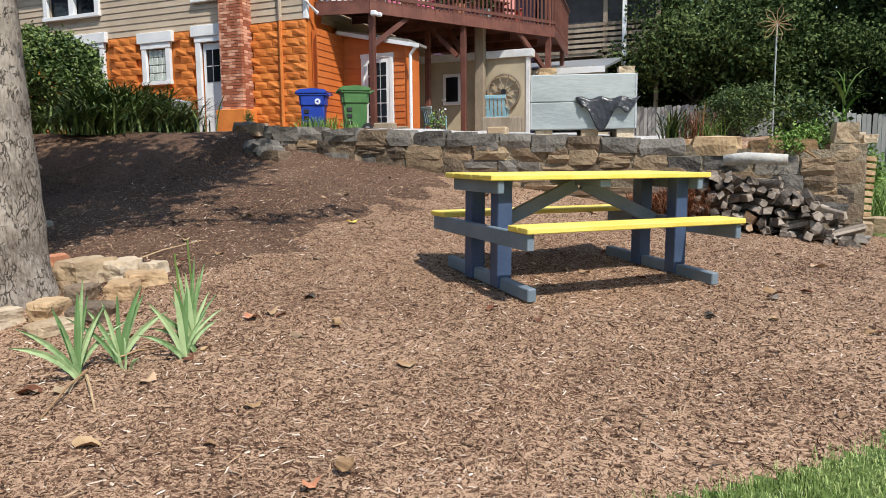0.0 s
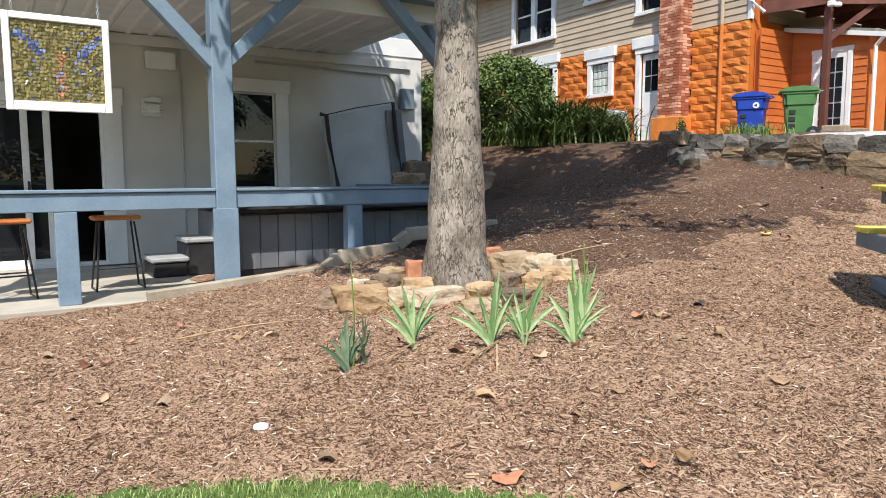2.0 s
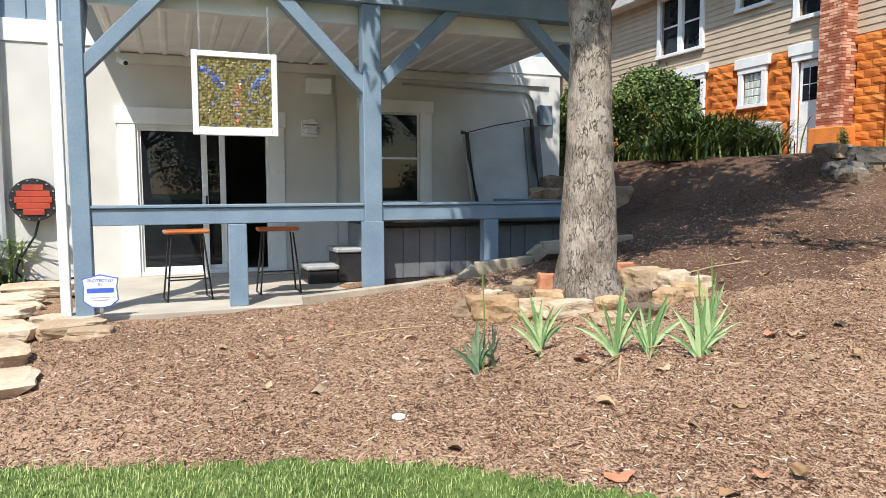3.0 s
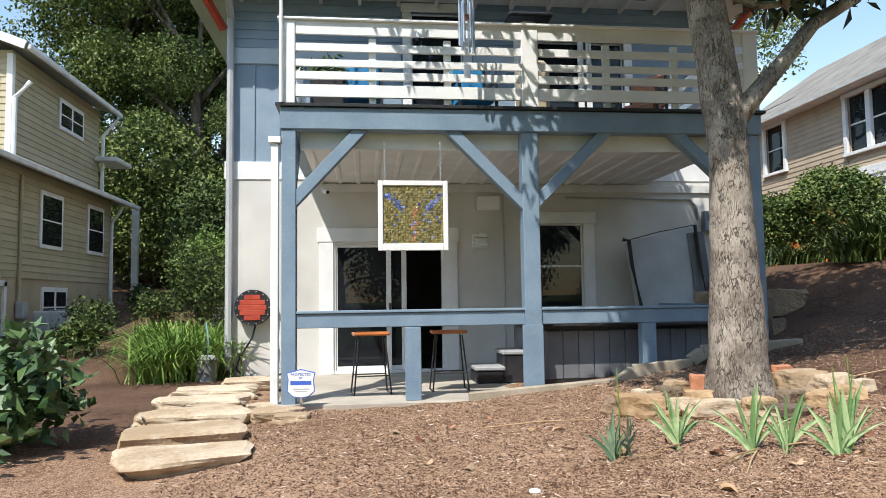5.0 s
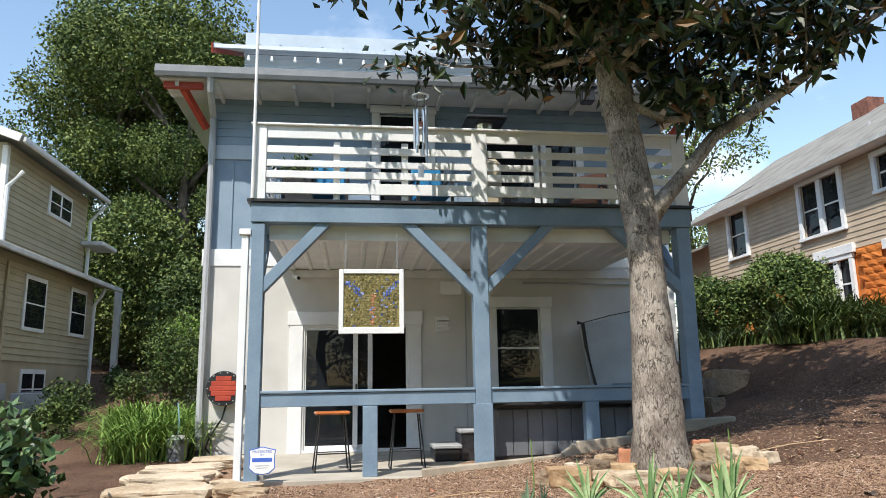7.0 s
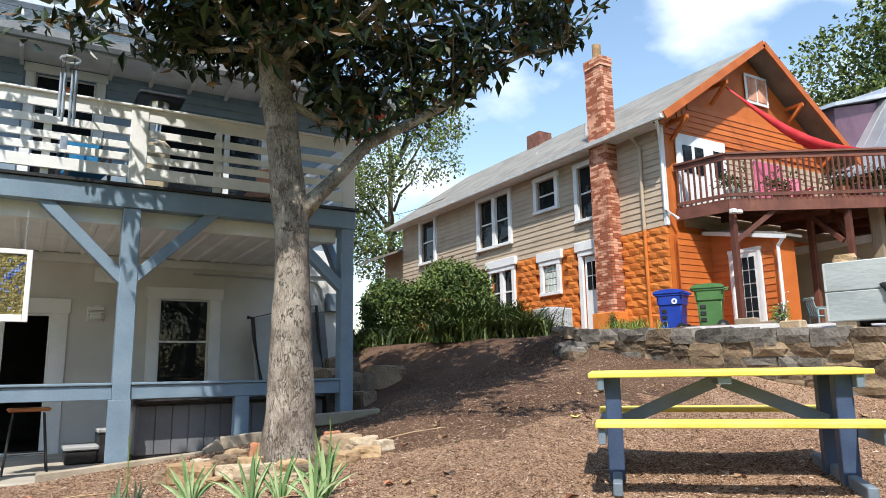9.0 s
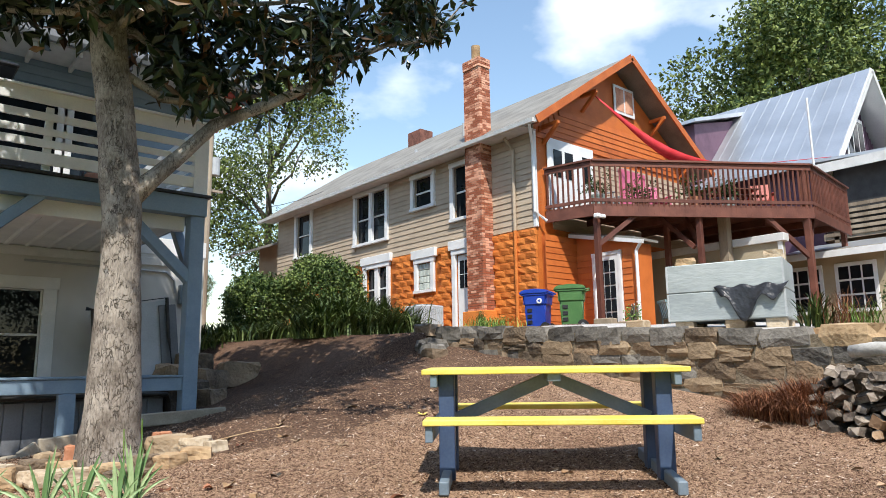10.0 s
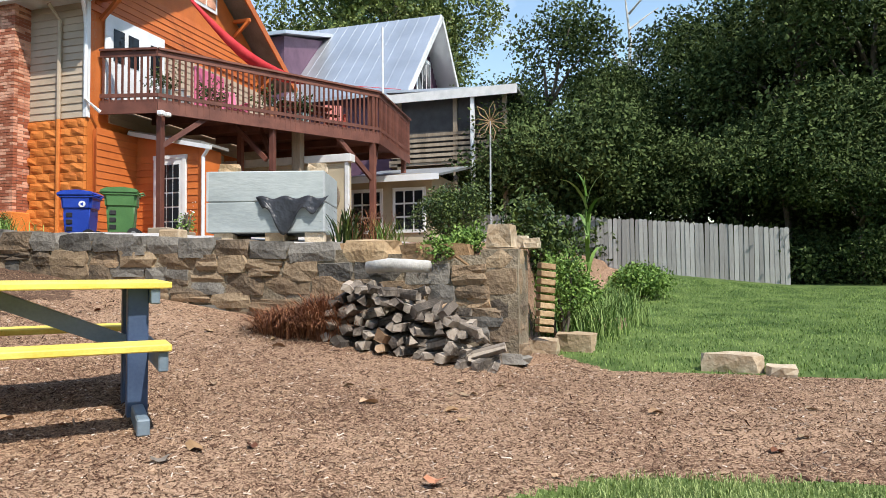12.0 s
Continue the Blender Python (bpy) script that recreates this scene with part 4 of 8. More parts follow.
RING = ((1.58, 4.66, 0.52, 0.36, 0.27, "ochre"), (1.48, 4.85, 0.4, 0.4, 0.2, "stone"), (2.85, 4.42, 0.2, 0.16, 0.14, "brownstone"), (1.88, 4.95, 0.26, 0.2, 0.2, "brownstone"), (3.42, 4.25, 0.26, 0.2, 0.2, "palestone"), (2.62, 4.02, 0.2, 0.16, 0.08, "ochre"), (1.55, 4.42, 0.24, 0.18, 0.11, "ochre"), (2.08, 4.28, 0.62, 0.26, 0.20, "palestone"), (2.40, 4.15, 0.34, 0.22, 0.20, "ochre"),
        (2.50, 3.86, 0.42, 0.28, 0.16, "stone"), (2.22, 3.86, 0.36, 0.22, 0.13, "palestone"), (2.92, 4.05, 0.34, 0.26, 0.20, "ochre"), (3.18, 4.12, 0.34, 0.28, 0.20, "ochre"), (3.30, 4.45, 0.40, 0.32, 0.25, "palestone"),
        (3.08, 4.60, 0.46, 0.34, 0.32, "palestone"), (3.15, 5.0, 0.24, 0.2, 0.3, "terracotta"), (2.95, 4.95, 0.26, 0.22, 0.26, "ochre"), (3.45, 4.85, 0.3, 0.16, 0.14, "terracotta"),
        (1.75, 5.05, 0.22, 0.2, 0.24, "palestone"), (2.0, 5.0, 0.28, 0.24, 0.24, "stone"), (2.12, 5.15, 0.26, 0.2, 0.28, "palestone"), (2.18, 4.75, 0.34, 0.2, 0.20, "ochre"),
        (2.35, 5.1, 0.2, 0.2, 0.32, "terracotta"), (1.92, 4.62, 0.26, 0.2, 0.18, "palestone"), (1.75, 4.38, 0.22, 0.15, 0.10, "ochre"), (2.3, 4.02, 0.16, 0.12, 0.07, "palestone"), (2.75, 4.25, 0.3, 0.2, 0.2, "stone"))
for x, y, a, b, c, m in RING:
    solo("rock", rock(sr, a * 0.78, b * 0.76, c * 0.70), M[m], (x, y, floor_z(x, y) - 0.03), sr.uniform(-35, 35), "rough sandstone rock at the foot of the magnolia", "rock", "tree ring stones")
for x, y, a, b, c in ((5.05, 8.85, 0.75, 0.6, 0.55), (4.55, 8.35, 0.6, 0.5, 0.5), (5.75, 9.1, 0.6, 0.55, 0.42), (4.65, 9.2, 0.5, 0.45, 0.75), (4.8, 7.9, 0.4, 0.35, 0.3), (5.25, 9.9, 0.6, 0.6, 0.8)):
    solo("boulder", rock(sr, a, b, c), M["stone"], (x, y, floor_z(x, y) - 0.08), sr.uniform(-40, 40), "grey boulder on the bank beside the porch", "rock", "bank boulders")
for x, y, a, b, c, turn in ((-2.42, 9.0, 0.95, 0.5, 0.13, 10), (-2.85, 8.15, 1.0, 0.5, 0.13, 4), (-2.85, 7.35, 1.0, 0.5, 0.13, 6), (-2.72, 6.5, 1.05, 0.55, 0.13, 8), (-2.6, 5.55, 1.05, 0.62, 0.13, 14), (-2.35, 4.55, 1.0, 0.6, 0.12, 16),
                            (-1.82, 6.45, 0.55, 0.32, 0.11, 10), (-1.65, 6.1, 0.4, 0.26, 0.08, 0), (-2.1, 7.0, 0.3, 0.25, 0.1, 20)):
    solo("stepping_stone", rock(sr, a, b, c * 1.3), M["palestone"], (x, y, floor_z(x, y) - 0.02), turn, "flat sandstone slab laid as a garden step in mulch", "stepping stone", "garden steps")

# ---- timber kerb along the patio ----
for p, q in (((0.35, 6.84, 0.02), (2.2, 6.80, 0.15)), ((2.18, 6.76, 0.18), (2.36, 6.76, 0.30)), ((2.36, 6.78, 0.31), (3.1, 6.78, 0.36)), ((3.1, 6.80, 0.40), (3.26, 6.80, 0.51)), ((3.26, 6.82, 0.52), (4.6, 6.85, 0.57))):
    solo("kerb_timber", bar(B(), p, q, 0.10, 0.16, (0, 0, 1), 0.012), M["curb"], label="weathered timber kerb between mulch and patio", category="kerb", group="patio kerb")

# ---- stone retaining wall ----
wall = thing("retaining_wall", (8.7, 3.0, 0.6), 0, "dry-laid field stone retaining wall with mossy dark stones", "stone wall")
def wall_top(y):
    return 1.475 + 0.056 * (min(7.2, max(-0.9, y)) - 0.5)


cb = B()
for k in range(17):
    y0, y1 = -0.95 + 0.5 * k, -0.45 + 0.5 * k
    box(cb, (-0.305, y0 - 3.0, -0.7), (0.12, min(7.2, y1) - 3.0, wall_top(y0) - 0.05 - 0.6))
part("core", cb, M["mossmortar"], wall, "stained mortar between the stones")
wr = random.Random(21)
drop, course = 0.0, 0
while drop < 1.45:
    h = (0.19, 0.17, 0.22, 0.15, 0.21, 0.18, 0.2, 0.2)[course % 8]
    y = 7.3 + wr.uniform(-0.15, 0.15)
    while y > -0.85:
        ln = wr.uniform(0.34, 0.62) if course == 0 else wr.uniform(0.20, 0.62)
        mid = y - ln / 2
        lift = 0.045 * noise.noise((mid * 0.9, course * 3.7, 2.0))
        z = wall_top(mid) - drop + (lift if course else 0.0)
        if z > ground(8.2, mid) - 0.05 and not (course == 0 and mid < 0.7):
            tall = h + wr.uniform(-0.02, 0.025)
            cuts = ((0.0, 1.0),) if course == 0 or wr.random() < 0.68 else ((0.0, 0.5), (0.5, 1.0))
            for lo, hi in cuts:
                if course == 0:
                    m = wr.choice(("greystone", "greystone", "stone"))
                else:
                    m = wr.choice(("brownstone", "wallstone", "stone", "brownstone", "greystone") if mid < 4.2 else ("stone", "stone", "wallstone", "greystone"))
                ob = part("stone", stone(wr, 0.30, ln + 0.03, tall * (hi - lo) + 0.014, 0.12), M[m], wall)
                ob.location = (8.50 + wr.uniform(-0.018, 0.018) + 0.006 * course - 8.7, mid - 3.0, z - tall + tall * lo - 0.6)
                ob.rotation_euler = (radians(wr.uniform(-2.5, 2.5)), radians(wr.uniform(-2, 2)), radians(wr.uniform(-2, 2)))
        y -= ln
    drop += h
    course += 1
for k in range(7):
    ob = part("stone", stone(wr, wr.uniform(0.3, 0.5), wr.uniform(0.3, 0.5), wr.uniform(0.16, 0.24), 0.2), M[wr.choice(("stone", "greystone"))], wall)
    ob.location = (8.45 - 0.10 * k - 8.7, 7.2 - 0.16 * k - 3.0, ground(8.45 - 0.10 * k, 7.2 - 0.16 * k) - 0.08 - 0.6)
pier = thing("stone_pier", (8.66, -1.12, 0.3), 0, "squared stone pier ending the retaining wall, capped with pale stones", "stone pier")
COURSES = (0.28, 0.24, 0.22, 0.26, 0.20)
part("core", box(B(), (-0.255, -0.185, -0.2), (0.26, 0.185, 1.10)), M["mossmortar"], pier)
for k, h in enumerate(COURSES):
    zz = sum(COURSES[:k]) - 0.08
    for a, b in ((-0.28, 0.02), (0.03, 0.30)) if k % 2 else ((-0.28, 0.30),):
        ob = part("stone", stone(wr, b - a - 0.01, 0.40, h - 0.012, 0.07), M[wr.choice(("brownstone", "stone", "brownstone"))], pier)
        ob.location = ((a + b) / 2, 0, zz)
for x, y, a, b, c in ((-0.08, 0.02, 0.30, 0.28, 0.22), (0.20, -0.12, 0.24, 0.2, 0.13), (0.12, -0.26, 0.2, 0.16, 0.1)):
    ob = part("cap_stone", stone(wr, a, b, c, 0.16), M["palestone"], pier)
    ob.location = (x, y, 1.12)
for x, y, a, b, c in ((8.55, 0.28, 0.42, 0.56, 0.23), (8.55, -0.28, 0.42, 0.40, 0.20), (8.58, -0.66, 0.4, 0.32, 0.22), (8.75, 0.62, 0.4, 0.3, 0.2)):
    solo("cap_rock", stone(wr, a, b, c, 0.14), M["ochre"], (x, y, wall_top(y) - 0.17), wr.uniform(-8, 8), "ochre boulder lying on the retaining wall", "rock", "wall top rocks")
for x, y, ln, t in ((9.35, -1.40, 0.3, 0.2), (9.75, -1.68, 0.48, 0.24), (8.66, -3.22, 0.52, 0.2), (8.5, -3.62, 0.24, 0.12), (12.0, -1.75, 0.8, 0.2)):
    solo("edge_stone", stone(wr, 0.28, ln, t, 0.16), M["palestone"], (x, y, floor_z(x, y) - 0.04), wr.uniform(-15, 15), "pale block of stone edging the lawn", "edging stone", "lawn edge stones")
slats = thing("slat_stack", (9.25, -1.42, 0.45), 12, "stack of tan wooden slats leaning by the stone pier", "wood stack")
for k in range(9):
    part("slat", bar(B(), (-0.04, 0.08 - 0.004 * k, 0.12 + 0.085 * k), (0.04, -0.08 - 0.004 * k, 0.10 + 0.085 * k), 0.10, 0.06, (0, 0, 1), 0.006), M["ochre"], slats)

# ---- firewood ----
lr = random.Random(5)
log_meshes = []
for k in range(14):
    bm = B()
    n = lr.choice((3, 4, 4, 5, 6))
    ln = lr.uniform(0.32, 0.44)
    r0 = lr.uniform(0.046, 0.078)
    ring = [(math.cos(6.283 * i / n + lr.uniform(-0.3, 0.3)) * r0 * lr.uniform(0.75, 1.2), math.sin(6.283 * i / n + lr.uniform(-0.3, 0.3)) * r0 * lr.uniform(0.75, 1.2)) for i in range(n)]
    prism(bm, ring, -ln / 2, ln / 2, "x")
    bmesh.ops.bevel(bm, geom=bm.edges[:], offset=0.005, segments=1, affect="EDGES")
    for v in bm.verts:
        v.co += Vector((lr.uniform(-0.012, 0.012), lr.uniform(-0.005, 0.005), lr.uniform(-0.005, 0.005)))
    bm.normal_update()
    fresh_cut = k in (0, 1, 2)
    for f in bm.faces:
        f.material_index = (1 if fresh_cut else 2) if abs(f.normal.x) > 0.8 else (0 if lr.random() < 0.6 else (1 if fresh_cut else 2))
    log_meshes.append(mesh_of(bm, [M["logbark"], M["logend"], M["oldend"]], "firewood_log"))
for row in range(7):
    width = 1.95 - 0.16 * row
    count = int(width / 0.122)
    for j in range(count):
        y = 0.58 - 0.03 * row - (j + 0.5) * 0.122 + lr.uniform(-0.03, 0.03)
        high = 0.66 - 0.17 * max(0.0, 0.2 - y)
        z = 0.045 + row * 0.104
        if z > high:
            continue
        for depth in (0, 1):
            if depth and z < high - 0.16:
                continue
            x = 8.00 + 0.02 * row + depth * 0.24 + lr.uniform(-0.07, 0.07)
            ob = new("firewood_log", lr.choice(log_meshes[3:]) if lr.random() < 0.93 else lr.choice(log_meshes[:3]))
            turn = lr.uniform(-24, 24) if lr.random() < 0.85 else lr.uniform(50, 130)
            ob.matrix_basis = pose(x, y, ground(7.95, y) + z + lr.uniform(-0.015, 0.02), lr.uniform(0, 360), lr.uniform(-14, 14), turn)
            tagged(ob, "split firewood log with dark bark in a loose stack", "firewood log", "woodpile")
tagged(solo("birch_log", tube(B(), [(0, 0.34, 0), (0, 0.1, 0.02), (0, -0.1, 0.012), (0, -0.34, 0)], [0.062, 0.07, 0.066, 0.058], 12), M["ash"], (8.18, -0.15, 1.235), -6, smooth=True), "bleached grey log lying on top of the woodpile", "log")

# ---- weathered crate under a black sheet ----
crate = thing("crate_stack", (9.83, 2.21, 1.62), 16.1, "two stacked grey weathered chests on blocks, black plastic hanging over them", "storage chest")
for k in range(2):
    chest = box(B(), (-0.44, -0.74, 0.09 + 0.39 * k), (0.5, 0.74, 0.475 + 0.39 * k), 0.012)
    part("chest", chest, M["crate"], crate)
    for y in (-0.748, 0.725):
        part("edge_strip", box(B(), (-0.446, y, 0.10 + 0.39 * k), (-0.425, y + 0.023, 0.47 + 0.39 * k)), M["cover"], crate)
for x in (-0.3, 0.3):
    for y in (-0.6, -0.1, 0.55):
        part("block", box(B(), (x - 0.1, y - 0.12, -0.06), (x + 0.1, y + 0.12, 0.09), 0.008), M["palestone"], crate)
bm = B()
n, rows_down = 22, 9
grid = []
for i in range(n + 1):
    y = 0.12 - 0.92 * i / n
    fall = 0.14 + 0.36 * math.exp(-((i - 8.5) / 4.2) ** 2) + 0.07 * math.exp(-((i - 20) / 2.2) ** 2)
    line = []
    for j in range(rows_down + 1):
        d = j / rows_down
        fold = 0.03 * math.sin(i * 1.5 + 0.7 * j) * d + 0.02 * noise.noise((i * 0.6, j * 0.8, 3.0))
        line.append(bm.verts.new((-0.455 - 0.035 * d - abs(fold), y * (1 - 0.25 * d) - 0.07 * d, 0.53 - fall * d + 0.02 * math.sin(i * 0.9))))
    grid.append(line)
for i in range(n):
    for j in range(rows_down):
        bm.faces.new((grid[i][j], grid[i + 1][j], grid[i + 1][j + 1], grid[i][j + 1]))
sheet = part("plastic_sheet", bm, M["plastic"], crate, "crumpled black plastic sheet", smooth=True)
sheet.modifiers.new("thick", "SOLIDIFY").thickness = 0.004
for y, m, k in ((0.52, "ochre", 0.9), (-0.62, "palestone", 0.8)):
    ob = part("stone", stone(sr, 0.2 * k, 0.30 * k, 0.11, 0.15), M[m], crate)
    ob.location = (-0.25, y, 0.865)


# ---- orange house ----
oh = thing("orange_house", (14.7, 10.1, 2.0), 0, "tan-sided house on orange block with brick chimney and orange gable", "house")
OX, OY = 14.7, 10.1
OHV = Vector((14.7, 10.1, 2.0))


def op(name, bm, material, parent=None, label="", smooth=False):
    bmesh.ops.translate(bm, verts=bm.verts[:], vec=-OHV)
    return part(name, bm, material, parent or oh, label, smooth)


RX, EZ, RZ = 18.75, 7.72, 10.80      # ridge, eaves and ridge heights
OWIN = [(22.55, 23.7, 5.85, 7.6), (17.2, 19.1, 5.72, 7.52), (14.6, 15.55, 6.45, 7.45), (12.75, 13.5, 5.75, 7.4)]
OLOW = [(14.66, 15.36, 3.66, 4.55), (12.75, 13.45, 2.05, 4.6), (17.1, 18.4, 3.2, 4.7)]
op("block_wall", wall_with_holes(B(), 10.13, 25.5, 1.0, 4.94, OX + 0.05, OX + 0.3, OLOW, "y"), M["orange"], label="orange painted rock-face block wall")
op("upper_wall", wall_with_holes(B(), 10.13, 25.5, 4.94, 7.9, OX + 0.03, OX + 0.3, OWIN, "y"), M["tan"])
op("rear_wall", box(box(B(), (OX + 0.3, 25.3, 1.0), (22.8, 25.5, 7.9)), (22.5, 10.3, 1.0), (22.8, 25.3, 7.9)), M["tan"])
gw = B()
prism(gw, ((OX + 0.03, 4.94), (22.8, 4.94), (22.8, 7.9), (RX, RZ - 0.12), (OX + 0.03, 7.9)), OY + 0.03, OY + 0.25, "y")
op("gable_wall", gw, M["orangewood"])
op("gable_base", box(B(), (OX + 0.05, OY + 0.03, 1.0), (22.8, OY + 0.25, 4.94)), M["orange"])
for k in range(17):
    z = 4.96 + k * 0.173
    cuts = sorted((a - 0.12, b + 0.12) for a, b, c, d in OWIN if c - 0.1 < z + 0.17 and d + 0.1 > z)
    y = 10.12
    for a, b in cuts + [(25.5, 25.5)]:
        if a > y:
            op("siding_board", prism(B(), ((OX + 0.028, z), (OX - 0.016, z), (OX + 0.004, z + 0.172), (OX + 0.028, z + 0.172)), y, a, "y"), M["tan"])
        y = max(y, b)
for k in range(21):
    z = 4.96 + k * 0.173
    if z < 7.45:
        continue
    half = min(22.75 - RX, (RZ - 0.2 - z) / 0.755)
    if half > 0.2:
        op("siding_board", prism(B(), ((OY + 0.028, z), (OY - 0.016, z), (OY + 0.004, z + 0.172), (OY + 0.028, z + 0.172)), max(OX + 0.03, RX - half), RX + half, "x"), M["orangewood"])
for k in range(14):
    z = 4.96 + k * 0.173
    op("siding_board", prism(B(), ((OY + 0.028, z), (OY - 0.016, z), (OY + 0.004, z + 0.172), (OY + 0.028, z + 0.172)), OX + 0.7, 22.75, "x"), M["tan"])
# rock-face blocks
br = random.Random(9)
blocks = []
for k in range(8):
    bm = B()
    box(bm, (-0.05, -0.195, 0.0), (0.048, 0.195, 0.198))
    bmesh.ops.subdivide_edges(bm, edges=bm.edges[:], cuts=2, use_grid_fill=True)
    for v in bm.verts:
        if v.co.x < -0.04:
            e = min(0.195 - abs(v.co.y), v.co.z, 0.198 - v.co.z)
            v.co.x += 0.014 if e < 0.01 else br.uniform(-0.014, 0.008)
    blocks.append(mesh_of(bm, M["orange"], "block"))
for row in range(14):
    z = 2.0 + row * 0.21
    for j in range(22):
        y = 10.33 + j * 0.405 + (0.2 if row % 2 else 0)
        if y > 18.4 or any(a - 0.32 < y < b + 0.32 and c - 0.2 < z < d + 0.35 for a, b, c, d in OLOW) or 11.75 < y < 12.55:
            continue
        ob = new("block", br.choice(blocks))
        ob.parent = oh
        ob.location = Vector((OX + 0.0, y, z)) - OHV
    if row % 2:
        ob = new("block", blocks[0])
        ob.parent = oh
        ob.location = Vector((OX + 0.0, 10.23, z)) - OHV
        ob.scale = (1, 0.5, 1)


def side_window(u0, u1, z0, z1, mullions, name="window", sill=True, lintel=False, cross=()):
    w = thing(name, (0, 0, 0), 0)
    w.parent = oh
    x = OX
    bm = B()
    box(bm, (x - 0.09, u0 - 0.16, z0), (x + 0.0, u0, z1), 0.004)
    box(bm, (x - 0.09, u1, z0), (x + 0.0, u1 + 0.16, z1), 0.004)
    box(bm, (x - 0.10, u0 - 0.18, z1), (x + 0.0, u1 + 0.18, z1 + 0.15), 0.004)
    if sill:
        box(bm, (x - 0.12, u0 - 0.18, z0 - 0.10), (x + 0.0, u1 + 0.18, z0), 0.004)
    op("window_frame", bm, M["white"], w)
    bm = B()
    for u in mullions:
        box(bm, (x - 0.06, u - 0.10, z0), (x + 0.06, u + 0.10, z1), 0.003)
    us = [u0, *mullions, u1]
    for a, b in zip(us, us[1:]):
        zm = (z0 + z1) / 2
        if b - a > 0.3:
            box(bm, (x + 0.03, a + 0.05, zm - 0.025), (x + 0.07, b - 0.05, zm + 0.025))
    op("sash", bm, M["white"], w)
    op("pane", box(B(), (x + 0.08, u0, z0), (x + 0.09, u1, z1)), M["pane"], w)
    if lintel:
        op("lintel", box(B(), (x - 0.13, u0 - 0.28, z1 + 0.15), (x + 0.03, u1 + 0.28, z1 + 0.44), 0.01), M["white"], w)
    return w


side_window(*OWIN[0], [])
side_window(*OWIN[1], [(OWIN[1][0] + OWIN[1][1]) / 2])
side_window(*OWIN[2], [])
side_window(*OWIN[3], [])
side_window(*OLOW[2], [17.75], lintel=True)
gb = side_window(*OLOW[0], [], lintel=True)
for i in range(4):
    for j in range(4):
        y, z = 14.68 + i * 0.167, 3.68 + j * 0.215
        op("glass_block", box(B(), (OX - 0.02, y, z), (OX + 0.06, y + 0.155, z + 0.203), 0.02), M["glassblock"], gb)
bd = side_window(*OLOW[1], [], "basement_door", False, True)
op("leaf", box(B(), (OX + 0.01, 12.78, 2.05), (OX + 0.07, 13.42, 4.58), 0.004), M["white"], bd)
op("glazing", box(B(), (OX - 0.0, 12.88, 3.55), (OX + 0.008, 13.32, 4.4)), M["pane"], bd)
op("glazing_bar", box(box(B(), (OX - 0.01, 13.09, 3.55), (OX - 0.001, 13.11, 4.4)), (OX - 0.01, 12.88, 3.96), (OX - 0.001, 13.32, 3.98)), M["white"], bd)
# roof
ro = B()
for s in (-1, 1):
    e = RX + s * (RX - 14.15)
    prism(ro, ((e, EZ - 0.02), (e, EZ + 0.10), (RX, RZ + 0.12), (RX, RZ)), 9.45, 26.2, "y")
oroof = op("roof", ro, M["shingle"], label="grey shingle gable roof")
op("fascia", box(B(), (14.10, 9.46, EZ - 0.06), (14.148, 26.2, EZ + 0.06), 0.004), M["offwhite"], oroof)
op("gutter", prism(B(), ((14.0, EZ + 0.06), (14.02, EZ - 0.05), (14.095, EZ - 0.05), (14.095, EZ + 0.06)), 9.5, 26.2, "y"), M["offwhite"], oroof)
op("soffit", box(B(), (14.16, 10.0, EZ - 0.02), (OX + 0.02, 26, EZ + 0.0)), M["offwhite"], oroof)
for s in (-1, 1):
    e = RX + s * (RX - 14.12)
    op("rake_board", bar(B(), (e, 9.43, EZ + 0.0), (RX, 9.43, RZ + 0.04), 0.04, 0.22, (0, 0, 1)), M["orangewood"], oroof, "orange rake board")
for s, f in ((-1, 0.45), (1, 0.45), (1, 0.85), (-1, 0.9)):
    x = RX + s * f * (RX - OX)
    zz = RZ - 0.755 * f * (RX - OX) - 0.15
    op("bracket", bar(bar(B(), (x, 9.5, zz), (x, OY, zz), 0.1, 0.1), (x, 9.55, zz - 0.03), (x, OY, zz - 0.5), 0.09, 0.09), M["orangewood"], oroof)
gwin = thing("gable_window", (0, 0, 0), 0)
gwin.parent = oh
op("window_frame", box(B(), (18.55, OY - 0.05, 9.15), (19.65, OY - 0.02, 10.12), 0.006), M["white"], gwin)
for a in (18.65, 19.14):
    op("louvre", box(B(), (a, OY - 0.065, 9.25), (a + 0.41, OY - 0.052, 10.02), 0.004), M["brick"], gwin)
# chimney of single bricks
ch = thing("chimney", (0, 0, 0), 0)
ch.parent = oh
tagged(ch, "tall red brick chimney streaked with old white paint")
op("core", box(B(), (14.27, 11.82, 1.9), (14.69, 12.48, 10.45)), M["mortar"], ch)
op("plinth", box(B(), (14.15, 11.70, 1.6), (14.68, 12.62, 2.75), 0.02), M["orange"], ch)
bv, bf = [], []


def brick_box(lo, hi):
    k = len(bv)
    bv.extend([(x - OHV.x, y - OHV.y, z - OHV.z) for x in (lo[0], hi[0]) for y in (lo[1], hi[1]) for z in (lo[2], hi[2])])
    bf.extend([tuple(k + i for i in f) for f in ((0, 1, 3, 2), (4, 6, 7, 5), (0, 4, 5, 1), (2, 3, 7, 6), (0, 2, 6, 4), (1, 5, 7, 3))])


